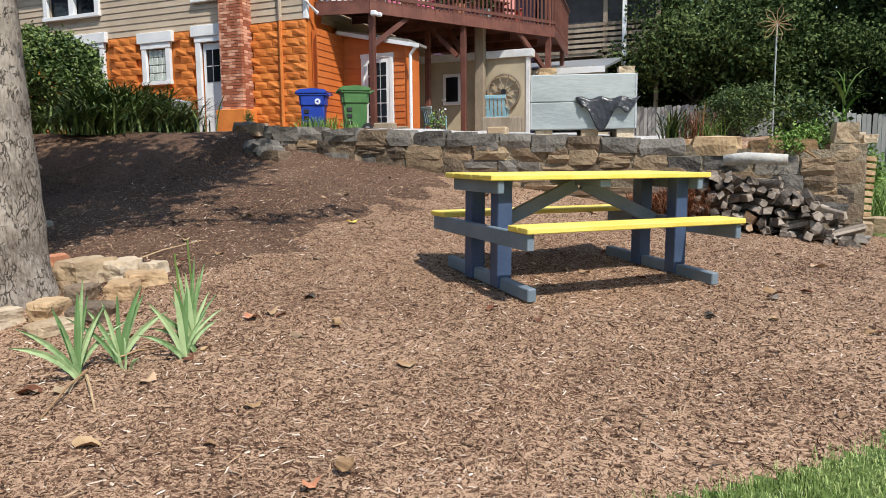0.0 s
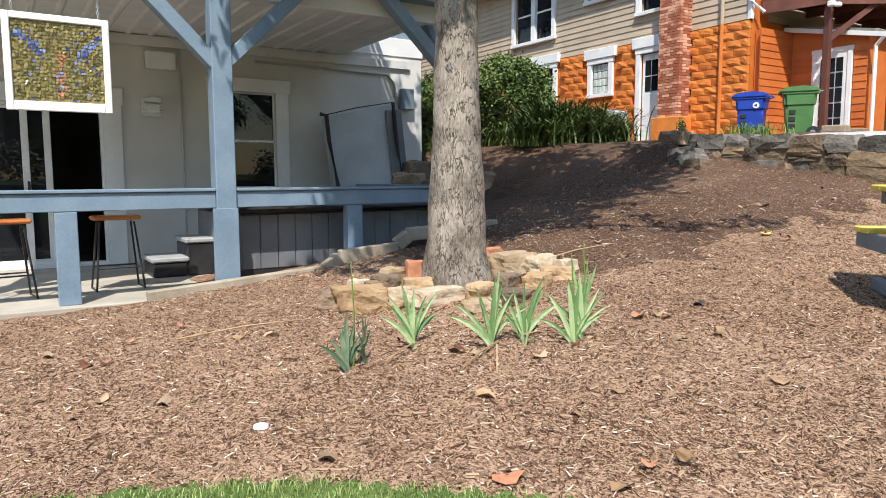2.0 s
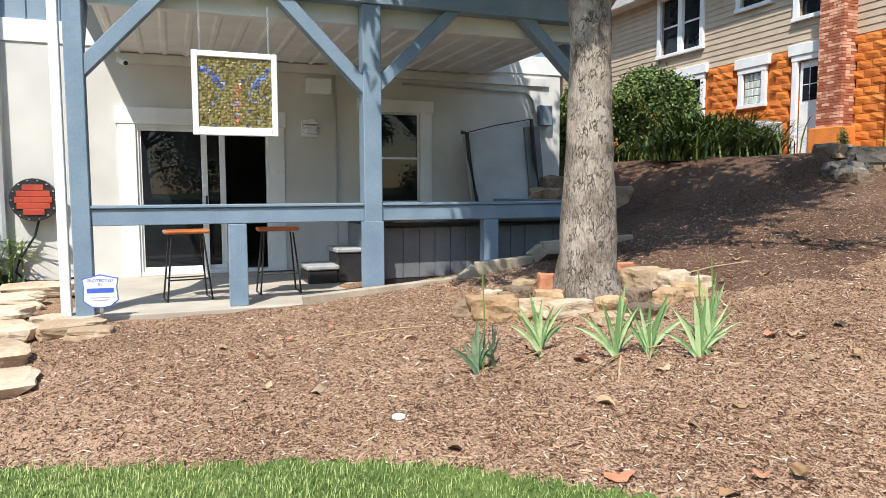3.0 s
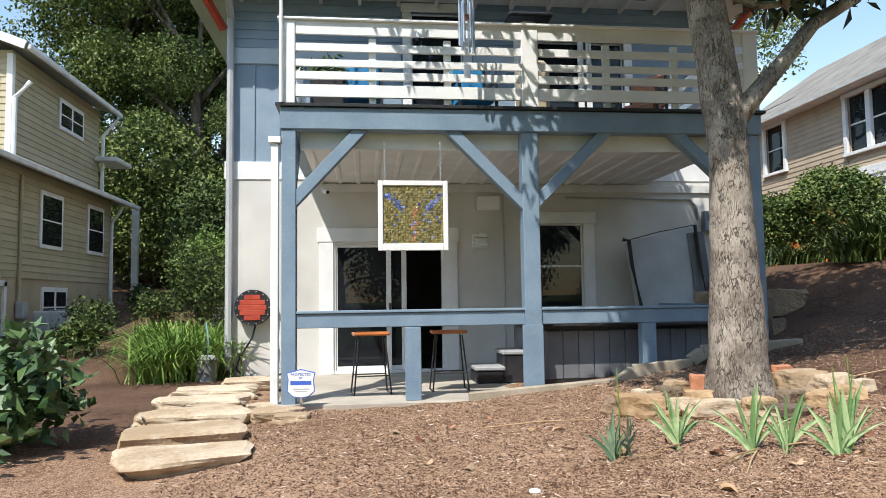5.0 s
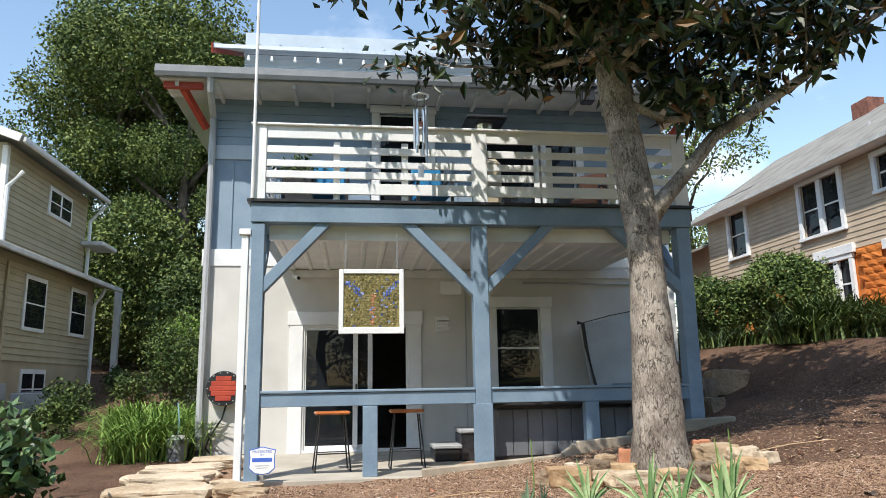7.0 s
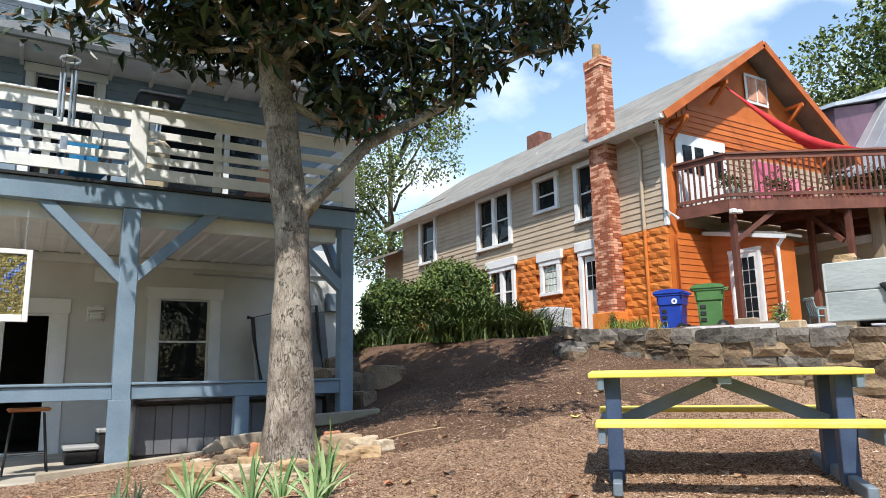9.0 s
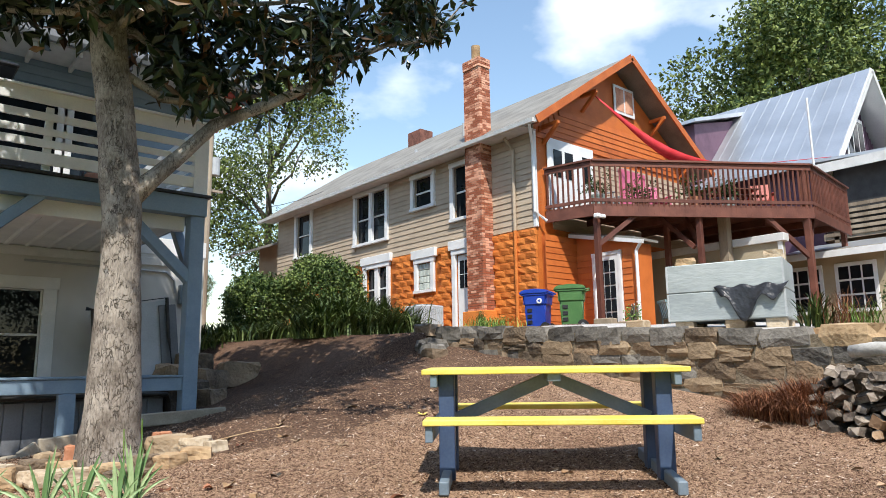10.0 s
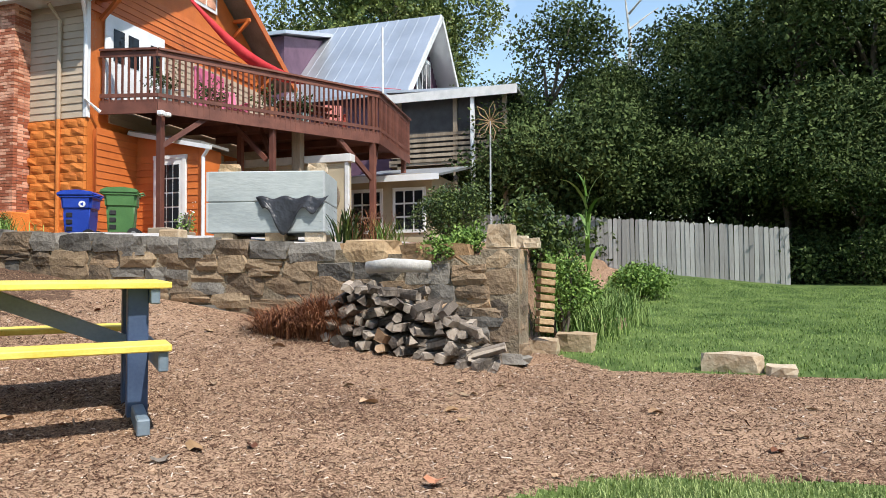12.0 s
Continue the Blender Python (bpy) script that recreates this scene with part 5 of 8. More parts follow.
for c in range(102):
    z = 2.75 + c * 0.0755
    flare = 0.03 if c > 97 else 0.0
    off = 0.11 if c % 2 else 0.0
    y = 11.80
    while y < 12.5 - 0.02:
        b = min(12.50, y + (0.11 if (off and y == 11.80) else 0.215))
        brick_box((14.248 - flare + br.uniform(0, 0.006), y - flare * (y == 11.80), z), (14.36, b - 0.011, z + 0.064))
        y = b
    for a, b in ((14.37, 14.53), (14.54, 14.72)) if c % 2 else ((14.37, 14.72),):
        for u, v in ((11.80 - flare + br.uniform(0, 0.005), 11.95), (12.35, 12.50 + flare - br.uniform(0, 0.005))):
            brick_box((a, u, z), (b - 0.011, v, z + 0.064))
bme = bpy.data.meshes.new("brickwork")
bme.from_pydata(bv, [], bf)
bme.materials.append(M["brick"])
ob = new("brickwork", bme)
ob.parent = ch
tagged(ob, "worn red bricks", kind="stuff")
op("flue", tube(B(), [(14.48, 12.15, 10.4), (14.48, 12.15, 10.95)], 0.14, 12), M["ochre"], ch, "ochre clay flue pipe")
op("chimney_stub", box(B(), (18.5, 20.0, 10.3), (19.2, 20.9, 11.4), 0.02), M["darkbrick"])
for x, y in ((15.8, 14.2), (16.3, 17.5)):
    op("roof_vent", tube(B(), [(x, y, 8.3), (x, y, 9.35)], 0.06, 8), M["pipe"])
op("vertical_pipe", tube(B(), [(14.62, 10.85, 2.1), (14.62, 10.85, 4.94)], 0.05, 8), M["orange"], label="orange downpipe")
op("vertical_pipe", tube(B(), [(14.62, 10.85, 4.945), (14.62, 10.85, 7.3), (14.3, 10.85, 7.6)], 0.05, 8), M["tan"], label="tan downpipe")
op("downspout", tube(B(), [(14.1, 9.7, 7.65), (14.5, 9.98, 7.3), (14.62, 10.06, 7.0), (14.62, 10.06, 5.35), (14.9, 9.9, 5.1)], 0.045, 8), M["white"])
op("hatch", box(B(), (14.2, 14.0, 1.9), (14.66, 16.6, 2.85), 0.12), M["orange"], label="orange rendered cellar hatch")
op("corner_board", box(B(), (OX - 0.03, OY - 0.02, 4.95), (OX + 0.08, OY + 0.09, 7.75), 0.005), M["white"])
# porch door on the upper floor
ud = thing("deck_door", (0, 0, 0), 0)
ud.parent = oh
op("door_frame", box(B(), (15.2, OY - 0.06, 5.5), (17.3, OY - 0.02, 7.62), 0.006), M["white"], ud)
for a in (15.45, 15.95, 16.75):
    op("pane", box(B(), (a, OY - 0.075, 6.5), (a + 0.36, OY - 0.062, 7.3)), M["pane"], ud)
op("window", box(box(B(), (18.6, OY - 0.06, 6.0), (20.0, OY - 0.02, 7.3), 0.006), (18.7, OY - 0.07, 6.1), (19.9, OY - 0.062, 7.2)), M["pink"])
# lean-to under the deck, with a french door
ext = B()
prism(ext, ((8.05, 1.8), (9.98, 1.8), (9.98, 4.75), (8.05, 4.38)), 16.1, 17.0, "x")
box(ext, (14.9, 9.9, 1.8), (16.12, OY, 4.7))
op("lean_to", ext, M["orangewood"], label="orange lean-to below the deck")
op("lean_to_roof", prism(B(), ((7.85, 4.40), (7.85, 4.47), (9.97, 4.88), (9.97, 4.80)), 15.92, 17.05, "x"), M["shingle"])
for k in range(16):
    z = 2.0 + k * 0.17
    op("siding_board", prism(B(), ((9.898, z), (9.865, z), (9.88, z + 0.168), (9.898, z + 0.168)), 14.78, 16.1, "x"), M["orangewood"])
    if z < 4.2:
        for a, b in ((8.05, 8.35), (9.35, 9.88)) if z < 4.1 else ((8.05, 9.88),):
            op("siding_board", prism(B(), ((16.098, z), (16.065, z), (16.08, z + 0.168), (16.098, z + 0.168)), a, b, "y"), M["orangewood"])
fd = thing("french_door", (0, 0, 0), 0)
fd.parent = oh
tagged(fd, "white french door with fifteen panes")
op("door_frame", box(box(box(B(), (16.03, 8.38, 1.95), (16.10, 8.48, 4.1), 0.004), (16.03, 9.22, 1.95), (16.10, 9.32, 4.1), 0.004), (16.03, 8.36, 4.1), (16.10, 9.34, 4.2), 0.004), M["white"], fd)
op("leaf", box(B(), (16.05, 8.48, 1.98), (16.095, 9.22, 4.1)), M["white"], fd)
for i in range(3):
    for j in range(5):
        op("pane", box(B(), (16.035, 8.58 + i * 0.185, 2.22 + j * 0.355), (16.049, 8.58 + i * 0.185 + 0.155, 2.22 + j * 0.355 + 0.32)), M["pane"], fd)
op("lean_to_gutter", bar(B(), (15.95, 10.0, 4.80), (15.95, 7.6, 4.30), 0.09, 0.1), M["white"])
op("downspout", tube(B(), [(15.95, 7.65, 4.3), (16.0, 7.85, 4.1), (16.0, 7.85, 2.0)], 0.045, 8), M["white"])
# ---- deck on posts ----
deck = thing("deck", (15.37, 8.67, 2.0), 0, "raised deck stained red-brown with baluster rails, on timber posts", "deck")
DV = Vector((15.37, 8.67, 2.0))


def dp(name, bm, material, parent=None, label=""):
    bmesh.ops.translate(bm, verts=bm.verts[:], vec=-DV)
    return part(name, bm, material, parent or deck, label)


PLAN = [(15.05, 10.05), (15.37, 8.67), (20.65, 5.19), (24.4, 5.6), (24.4, 10.05)]
op_floor = prism(B(), PLAN, 5.36, 5.42, "z")
dp("deck_floor", op_floor, M["deckred"])
for (a, b), (c, d) in zip(PLAN[:3], PLAN[1:4]):
    p, q = Vector((a, b, 0)), Vector((c, d, 0))
    ln = (q - p).length
    dp("fascia", bar(B(), p + Vector((0, 0, 5.22)), q + Vector((0, 0, 5.22)), 0.05, 0.27), M["deckred"])
    dp("bottom_rail", bar(B(), p + Vector((0, 0, 5.52)), q + Vector((0, 0, 5.52)), 0.05, 0.09), M["deckred"])
    dp("cap_rail", bar(B(), p + Vector((0, 0, 6.62)), q + Vector((0, 0, 6.62)), 0.16, 0.05), M["deckred"])
    dp("top_rail", bar(B(), p + Vector((0, 0, 6.52)), q + Vector((0, 0, 6.52)), 0.05, 0.13), M["deckred"])
    n = int(ln / 0.145)
    bal = mesh_of(box(B(), (-0.02, -0.02, 5.12), (0.02, 0.02, 6.5)), M["deckred"], "baluster")
    for k in range(n):
        ob = new("baluster", bal)
        ob.parent = deck
        v = p.lerp(q, (k + 0.5) / n)
        ob.location = Vector((v.x, v.y, 0)) - DV
for x, y, w, m in ((15.5, 8.68, 0.14, "deckred"), (17.95, 7.12, 0.14, "deckred"), (20.55, 5.35, 0.16, "deckred"), (24.2, 5.75, 0.14, "deckred"), (18.4, 8.4, 0.14, "deckred"), (19.2, 7.06, 0.26, "rawwood")):
    hi = 6.62 if x in (20.55, 24.2) else 5.35
    dp("post", box(B(), (x - w / 2, y - w / 2, 1.7), (x + w / 2, y + w / 2, hi), 0.006), M[m])
for p, q in (((15.5, 8.68, 4.3), (16.5, 8.05, 5.2)), ((17.95, 7.12, 4.3), (18.6, 7.9, 5.3)), ((20.55, 5.35, 4.0), (19.5, 6.05, 5.2)), ((20.55, 5.35, 4.2), (21.3, 5.5, 5.2)), ((17.95, 7.3, 4.3), (17.95, 8.3, 5.3))):
    dp("brace", bar(B(), p, q, 0.1, 0.12), M["deckred"])
for k in range(7):
    t = k / 6
    a = Vector((15.3, 9.9, 5.25)).lerp(Vector((23.5, 9.9, 5.25)), t)
    b = Vector((15.5, 8.7, 5.25)).lerp(Vector((23.5, 5.6, 5.25)), t)
    dp("joist", bar(B(), a, b, 0.06, 0.2), M["deckred"])
dp("floodlight", box(box(B(), (15.25, 8.45, 5.0), (15.4, 8.6, 5.12), 0.02), (15.42, 8.4, 5.0), (15.55, 8.52, 5.1), 0.02), M["white"])


# ---- left neighbour ----
lh = thing("khaki_house", (-9.0, 17.0, 0.5), 0, "two-storey khaki-sided house on a beige rendered basement", "house")
LV = Vector((-9.0, 17.0, 0.5))


def lp(name, bm, material, parent=None, label="", smooth=False):
    bmesh.ops.translate(bm, verts=bm.verts[:], vec=-LV)
    return part(name, bm, material, parent or lh, label, smooth)


lp("basement_wall", box(B(), (-17, 9.0, -1.0), (-9.02, 21.9, 1.85)), M["foundation"])
lp("lower_wall", box(B(), (-17, 9.0, 1.85), (-9.03, 21.9, 4.6)), M["tanleft"])
lp("upper_wall", box(B(), (-17, 16.1, 4.5), (-9.33, 21.6, 7.3)), M["tanleft"])
for k in range(16):
    lp("siding_board", prism(B(), ((-9.031, 1.86 + k * 0.165), (-8.99, 1.86 + k * 0.165), (-9.015, 2.023 + k * 0.165), (-9.031, 2.023 + k * 0.165)), 9.0, 21.9, "y"), M["tanleft"])
for k in range(16):
    lp("siding_board", prism(B(), ((-9.331, 4.75 + k * 0.165), (-9.29, 4.75 + k * 0.165), (-9.315, 4.913 + k * 0.165), (-9.331, 4.913 + k * 0.165)), 16.1, 21.6, "y"), M["tanleft"])
    lp("siding_board", prism(B(), ((16.098, 4.75 + k * 0.165), (16.06, 4.75 + k * 0.165), (16.08, 4.913 + k * 0.165), (16.098, 4.913 + k * 0.165)), -17, -9.33, "x"), M["tanleft"])
lp("corner_board", box(B(), (-9.42, 16.02, 4.6), (-9.28, 16.16, 7.3), 0.006), M["white"])
r = B()
prism(r, ((-8.5, 4.42), (-8.5, 4.52), (-9.4, 4.85), (-9.4, 4.6)), 8.5, 23.0, "y")
lroof = lp("lower_roof", r, M["shingle"])
lp("gutter", box(B(), (-8.52, 8.5, 4.36), (-8.42, 23.0, 4.5), 0.02), M["offwhite"], lroof)
r = B()
prism(r, ((-8.75, 7.30), (-8.75, 7.44), (-13.0, 9.0), (-17.5, 7.44), (-17.5, 7.30), (-13, 8.85)), 15.6, 21.9, "y")
uroof = lp("upper_roof", r, M["shingle"])
lp("gutter", box(B(), (-8.78, 15.6, 7.25), (-8.68, 21.9, 7.39), 0.02), M["offwhite"], uroof)
lp("rake_board", bar(B(), (-8.8, 15.57, 7.35), (-13.0, 15.57, 8.9), 0.04, 0.2), M["white"], uroof)
lp("porch_roof", box(B(), (-9.3, 21.2, 5.7), (-8.6, 22.6, 5.85), 0.03), M["offwhite"])
for x, y in ((-8.9, 23.6),):
    lp("porch_post", box(B(), (x, y, 1.5), (x + 0.2, y + 0.2, 4.5), 0.01), M["offwhite"])


def lwin(y0, y1, z0, z1, x, mull=False):
    w = thing("window", (0, 0, 0), 0)
    w.parent = lh
    lp("window_frame", box(B(), (x, y0 - 0.1, z0 - 0.1), (x + 0.05, y1 + 0.1, z1 + 0.12), 0.006), M["white"], w)
    for a, b in ((y0, (y0 + y1) / 2 - 0.06), ((y0 + y1) / 2 + 0.06, y1)) if mull else ((y0, y1),):
        lp("pane", box(B(), (x + 0.045, a, z0), (x + 0.058, b, (z0 + z1) / 2 - 0.02)), M["pane"], w)
        lp("pane", box(B(), (x + 0.04, a, (z0 + z1) / 2 + 0.02), (x + 0.054, b, z1)), M["pane"], w)


lwin(17.05, 18.15, 2.75, 4.0, -9.0)
lwin(20.05, 21.1, 2.8, 4.05, -9.0)
lwin(17.3, 18.6, 0.75, 1.55, -9.03, True)
lwin(18.7, 20.15, 6.2, 6.85, -9.3, True)
lwin(13.2, 14.2, 2.6, 4.0, -9.0)
w = thing("window", (0, 0, 0), 0)
w.parent = lh
lp("window_frame", box(B(), (-10.95, 16.0, 5.55), (-9.62, 16.06, 6.8), 0.006), M["white"], w)
lp("pane", box(B(), (-10.8, 15.985, 5.68), (-9.77, 15.999, 6.67)), M["pane"], w)
lp("downspout", tube(B(), [(-8.6, 21.8, 4.35), (-8.75, 21.85, 4.1), (-8.95, 21.85, 3.8), (-8.95, 21.85, 0.9)], 0.06, 8), M["white"])
lp("downspout", tube(B(), [(-8.85, 16.0, 6.6), (-9.2, 16.0, 6.2), (-9.2, 16.0, 4.7)], 0.06, 8), M["white"])
lp("downspout", tube(B(), [(-8.75, 21.6, 7.1), (-9.2, 21.65, 6.6), (-9.2, 21.65, 4.7)], 0.06, 8), M["white"])
lp("service_pipe", tube(B(), [(-8.96, 15.95, 1.0), (-8.96, 15.95, 4.3)], 0.04, 6), M["foundation"])
lp("meter_box", box(B(), (-8.99, 15.85, 0.9), (-8.8, 16.1, 1.3), 0.02), M["pipe"])
lp("garage_frame", box(box(B(), (-9.02, 15.3, 0.0), (-8.97, 15.42, 1.75)), (-9.02, 12.0, 1.65), (-8.97, 15.42, 1.78)), M["white"])

# ---- plum house with metal roof ----
ph = thing("plum_house", (28.5, 7.4, 2.5), 0, "plum-coloured house with a steep galvanised metal roof and a screened porch", "house")
PV = Vector((28.5, 7.4, 2.5))


def qp(name, bm, material, parent=None, label=""):
    bmesh.ops.translate(bm, verts=bm.verts[:], vec=-PV)
    return part(name, bm, material, parent or ph, label)


qp("gable_wall", prism(B(), ((28.5, 2.0), (36.7, 2.0), (36.7, 8.8), (32.6, 13.1), (28.5, 8.8)), 7.9, 18.0, "y"), M["purple"])
for k in range(36):
    x = 28.6 + k * 0.22
    qp("batten", box(B(), (x, 7.86, 6.0), (x + 0.05, 7.898, 8.8 + 4.2 * (1 - abs(x - 32.6) / 4.1)), 0.0), M["purple"])
pr = B()
for s in (-1, 1):
    e = 32.6 + s * 4.75
    prism(pr, ((e, 8.55), (e, 8.68), (32.6, 13.5), (32.6, 13.36)), 6.9, 18.5, "y")
proof = qp("roof", pr, M["metalroof"], label="galvanised ribbed metal roof")
for k in range(22):
    y = 6.95 + k * 0.53
    qp("rib", bar(B(), (27.87, y, 8.69), (32.6, y, 13.51), 0.03, 0.03), M["metalroof"], proof)
for s in (-1, 1):
    qp("rake_board", bar(B(), (32.6 + s * 4.75, 6.88, 8.5), (32.6, 6.88, 13.35), 0.05, 0.25), M["offwhite"], proof)
qp("gable_window", box(B(), (31.6, 7.8, 9.0), (33.6, 7.86, 11.6), 0.02), M["white"])
for k in range(3):
    qp("pane", box(B(), (31.72 + k * 0.63, 7.78, 9.15), (32.22 + k * 0.63, 7.798, 11.4)), M["pane"])
qp("dormer", prism(B(), ((28.0, 8.8), (33.0, 8.8), (33.0, 12.9), (28.0, 11.6)), 12.6, 17.5, "y"), M["purple"])
qp("dormer_roof", prism(B(), ((27.6, 11.55), (27.6, 11.7), (33.0, 13.3), (33.0, 13.1)), 12.3, 18.0, "y"), M["metalroof"])
qp("dormer_window", box(box(B(), (27.92, 14.6, 9.9), (27.98, 15.7, 11.0), 0.01), (27.9, 14.7, 10.0), (27.915, 15.6, 10.9)), M["white"])
qp("porch_roof", prism(B(), ((2.3, 8.15), (2.3, 8.27), (7.5, 8.5), (7.5, 8.4)), 27.0, 34, "x"), M["metalroof"])
qp("porch_roof_fascia", box(B(), (26.95, 2.28, 7.95), (27.0, 7.5, 8.3)), M["offwhite"])
qp("porch_floor", box(B(), (27.3, 2.7, 5.5), (34, 7.5, 5.75)), M["rawwood"])
for y in (2.75, 4.7, 7.0):
    qp("porch_post", box(B(), (27.3, y, 2.0), (27.46, y + 0.16, 8.2)), M["rawwood"])
qp("screen", box(box(B(), (27.42, 2.85, 5.7), (27.44, 7.4, 8.2)), (27.5, 2.8, 5.7), (34, 2.82, 8.2)), M["screen"])
for k in range(6):
    qp("rail_board", box(B(), (27.26, 2.75, 5.62 + k * 0.2), (27.3, 7.4, 5.74 + k * 0.2)), M["rawwood"])
qp("white_post", box(B(), (27.05, 3.95, 4.5), (27.2, 4.1, 8.1)), M["white"])

# ---- white garden shed beyond the deck ----
gs = thing("garden_shed", (23.2, 4.9, 2.0), 0, "white-framed garden shed with paned windows and a ribbed metal roof", "shed")
part("wall", box(B(), (0.0, -0.5, -0.4), (0.15, 2.6, 2.55)), M["foundation"], gs)
part("front_wall", box(B(), (0.15, -0.5, -0.4), (3.5, -0.35, 2.55)), M["foundation"], gs)
part("roof", prism(B(), ((-0.55, 2.35), (-0.55, 2.42), (3.6, 3.3), (3.6, 3.2)), -0.9, 2.7, "y"), M["metalroof"], gs)
part("fascia", box(B(), (-0.60, -0.92, 2.24), (-0.555, 2.72, 2.44), 0.004), M["white"], gs)
for y in (-0.3, 1.2):
    w = part("window", box(B(), (-0.06, y, 0.6), (-0.002, y + 1.15, 2.1), 0.008), M["white"], gs)
    for i in range(3):
        for j in range(3):
            part("pane", box(B(), (-0.07, y + 0.10 + i * 0.33, 0.72 + j * 0.44), (-0.062, y + 0.38 + i * 0.33, 1.10 + j * 0.44)), M["pane"], w)

# ---- board fence at the far side of the lawn ----
fence = thing("board_fence", (25.2, -3.0, 1.0), 0, "grey weathered board fence between the lawn and the woods", "fence")
board = [mesh_of(prism(B(), ((-0.066, -0.3), (0.066, -0.3), (0.066, 1.72 + 0.025 * k), (0.04, 1.76 + 0.025 * k), (-0.04, 1.76 + 0.025 * k), (-0.066, 1.72 + 0.025 * k)), -0.011, 0.011, "x"), M["fencewood"], "board") for k in range(3)]
fr = random.Random(17)
FV = Vector((25.2, -3.0, 1.0))
y = -6.35
while y < 9.5:
    ob = new("board", board[fr.randrange(3)])
    ob.parent = fence
    x = 25.0 + 0.10 * (y + 6.35)
    ob.location = Vector((x + fr.uniform(-0.008, 0.008), y, 0.755 + 0.10 * min(8.0, y + 6.35))) - FV
    ob.rotation_euler = (radians(fr.uniform(-0.6, 0.6)), 0, 0)
    y += 0.142
for k in range(7):
    y = -6.3 + k * 2.4
    x = 25.08 + 0.10 * (y + 6.35)
    ob = part("post", box(B(), (0, -0.05, -0.4), (0.1, 0.05, 1.65)), M["fencewood"], fence)
    ob.location = Vector((x, y, 0.755 + 0.10 * min(8.0, y + 6.35))) - FV


# ---- shrubs, clumps and irises ----
def shrub(name, at, size, material, tufts, per, leaf, seed, label, stems=7, domed=False):
    r = random.Random(seed)
    t = thing(name, at, 0, label, "shrub")
    sx, sy, sz = size
    sb = B()
    lobes = []
    for k in range(stems):
        a = 6.283 * k / stems + r.uniform(-0.3, 0.3)
        q = Vector((math.cos(a) * sx * r.uniform(0.2, 0.6), math.sin(a) * sy * r.uniform(0.2, 0.6), sz * r.uniform(0.45, 0.8)))
        tube(sb, limb_points((r.uniform(-0.08, 0.08), r.uniform(-0.08, 0.08), -0.1), q, 0, 3, r, 0.03), [0.03, 0.024, 0.018, 0.01], 5)
        lobes.append((q, r.uniform(0.35, 0.55)))
    part("stem", sb, M["darkbark"], t)
    centres = []
    while len(centres) < tufts:
        q, k = r.choice(lobes)
        v = Vector((r.gauss(0, 1), r.gauss(0, 1), r.gauss(0, 1))).normalized() * (r.uniform(0.3, 1.0) ** 0.5) * k
        c = Vector((q.x + v.x * sx, q.y + v.y * sy, q.z + v.z * sz))
        if domed:
            d = Vector((r.gauss(0, 1), r.gauss(0, 1), r.gauss(0, 1))).normalized()
            k = r.uniform(0.80, 1.0) * (0.9 + 0.22 * noise.noise((d.x * 2.2 + seed, d.y * 2.2, d.z * 2.2)))
            c = Vector((d.x * sx * k, d.y * sy * k, sz * 0.54 + d.z * sz * 0.48 * k))
        if c.z > 0.03:
            centres.append(c)
    ob = new("foliage", leaf_mesh("foliage", centres, leaf, leaf * 0.8, per, M[material], seed, 0.0, 0.6))
    ob.parent = t
    return t


def blades_mesh(name, bases, height, lean, width, material, seed, segs=3):
    """Arching strap leaves from the bases."""
    r = np.random.default_rng(seed)
    n = len(bases)
    bases = np.asarray(bases, float)
    a = r.uniform(0, 2 * np.pi, n)
    d = np.stack([np.cos(a), np.sin(a), np.zeros(n)], 1)
    s = np.stack([-np.sin(a), np.cos(a), np.zeros(n)], 1)
    h = height * r.uniform(0.6, 1.15, n)
    ln = lean * r.uniform(0.3, 1.2, n)
    rows = []
    for i in range(segs + 1):
        t = i / segs
        c = bases + d * (ln * t ** 1.4)[:, None] + np.stack([np.zeros(n), np.zeros(n), h * (t * (1.55 - 0.55 * t) - 0.35 * (ln / np.maximum(h, 1e-3)).clip(0, 1.6) * t ** 3)], 1)
        w = width * (1 - t) ** 0.6 * (0.8 + 0.4 * min(1, 3 * t))
        if i < segs:
            rows += [c + s * w / 2, c - s * w / 2]
        else:
            rows.append(c)
    per = 2 * segs + 1
    v = np.stack(rows, 1).reshape(-1, 3)
    k = np.arange(n) * per
    tris = []
    for i in range(segs - 1):
        tris += [np.stack([k + 2 * i, k + 2 * i + 1, k + 2 * i + 3], 1), np.stack([k + 2 * i, k + 2 * i + 3, k + 2 * i + 2], 1)]
    tris.append(np.stack([k + 2 * segs - 2, k + 2 * segs - 1, k + 2 * segs], 1))
    me = bpy.data.meshes.new(name)
    me.from_pydata(v.tolist(), [], np.concatenate(tris).tolist())
    me.materials.append(material)
    return me


def clump(name, at, radius, height, count, material, seed, label, width=0.02, lean=None, category="plant", group=""):
    r = random.Random(seed)
    bases = [(r.gauss(0, radius * 0.5), r.gauss(0, radius * 0.5), -0.03) for _ in range(count)]
    ob = new(name, blades_mesh(name, bases, height, lean if lean is not None else height * 0.8, width, M[material], seed, 4))
    ob.location = at
    return tagged(ob, label, category, group)


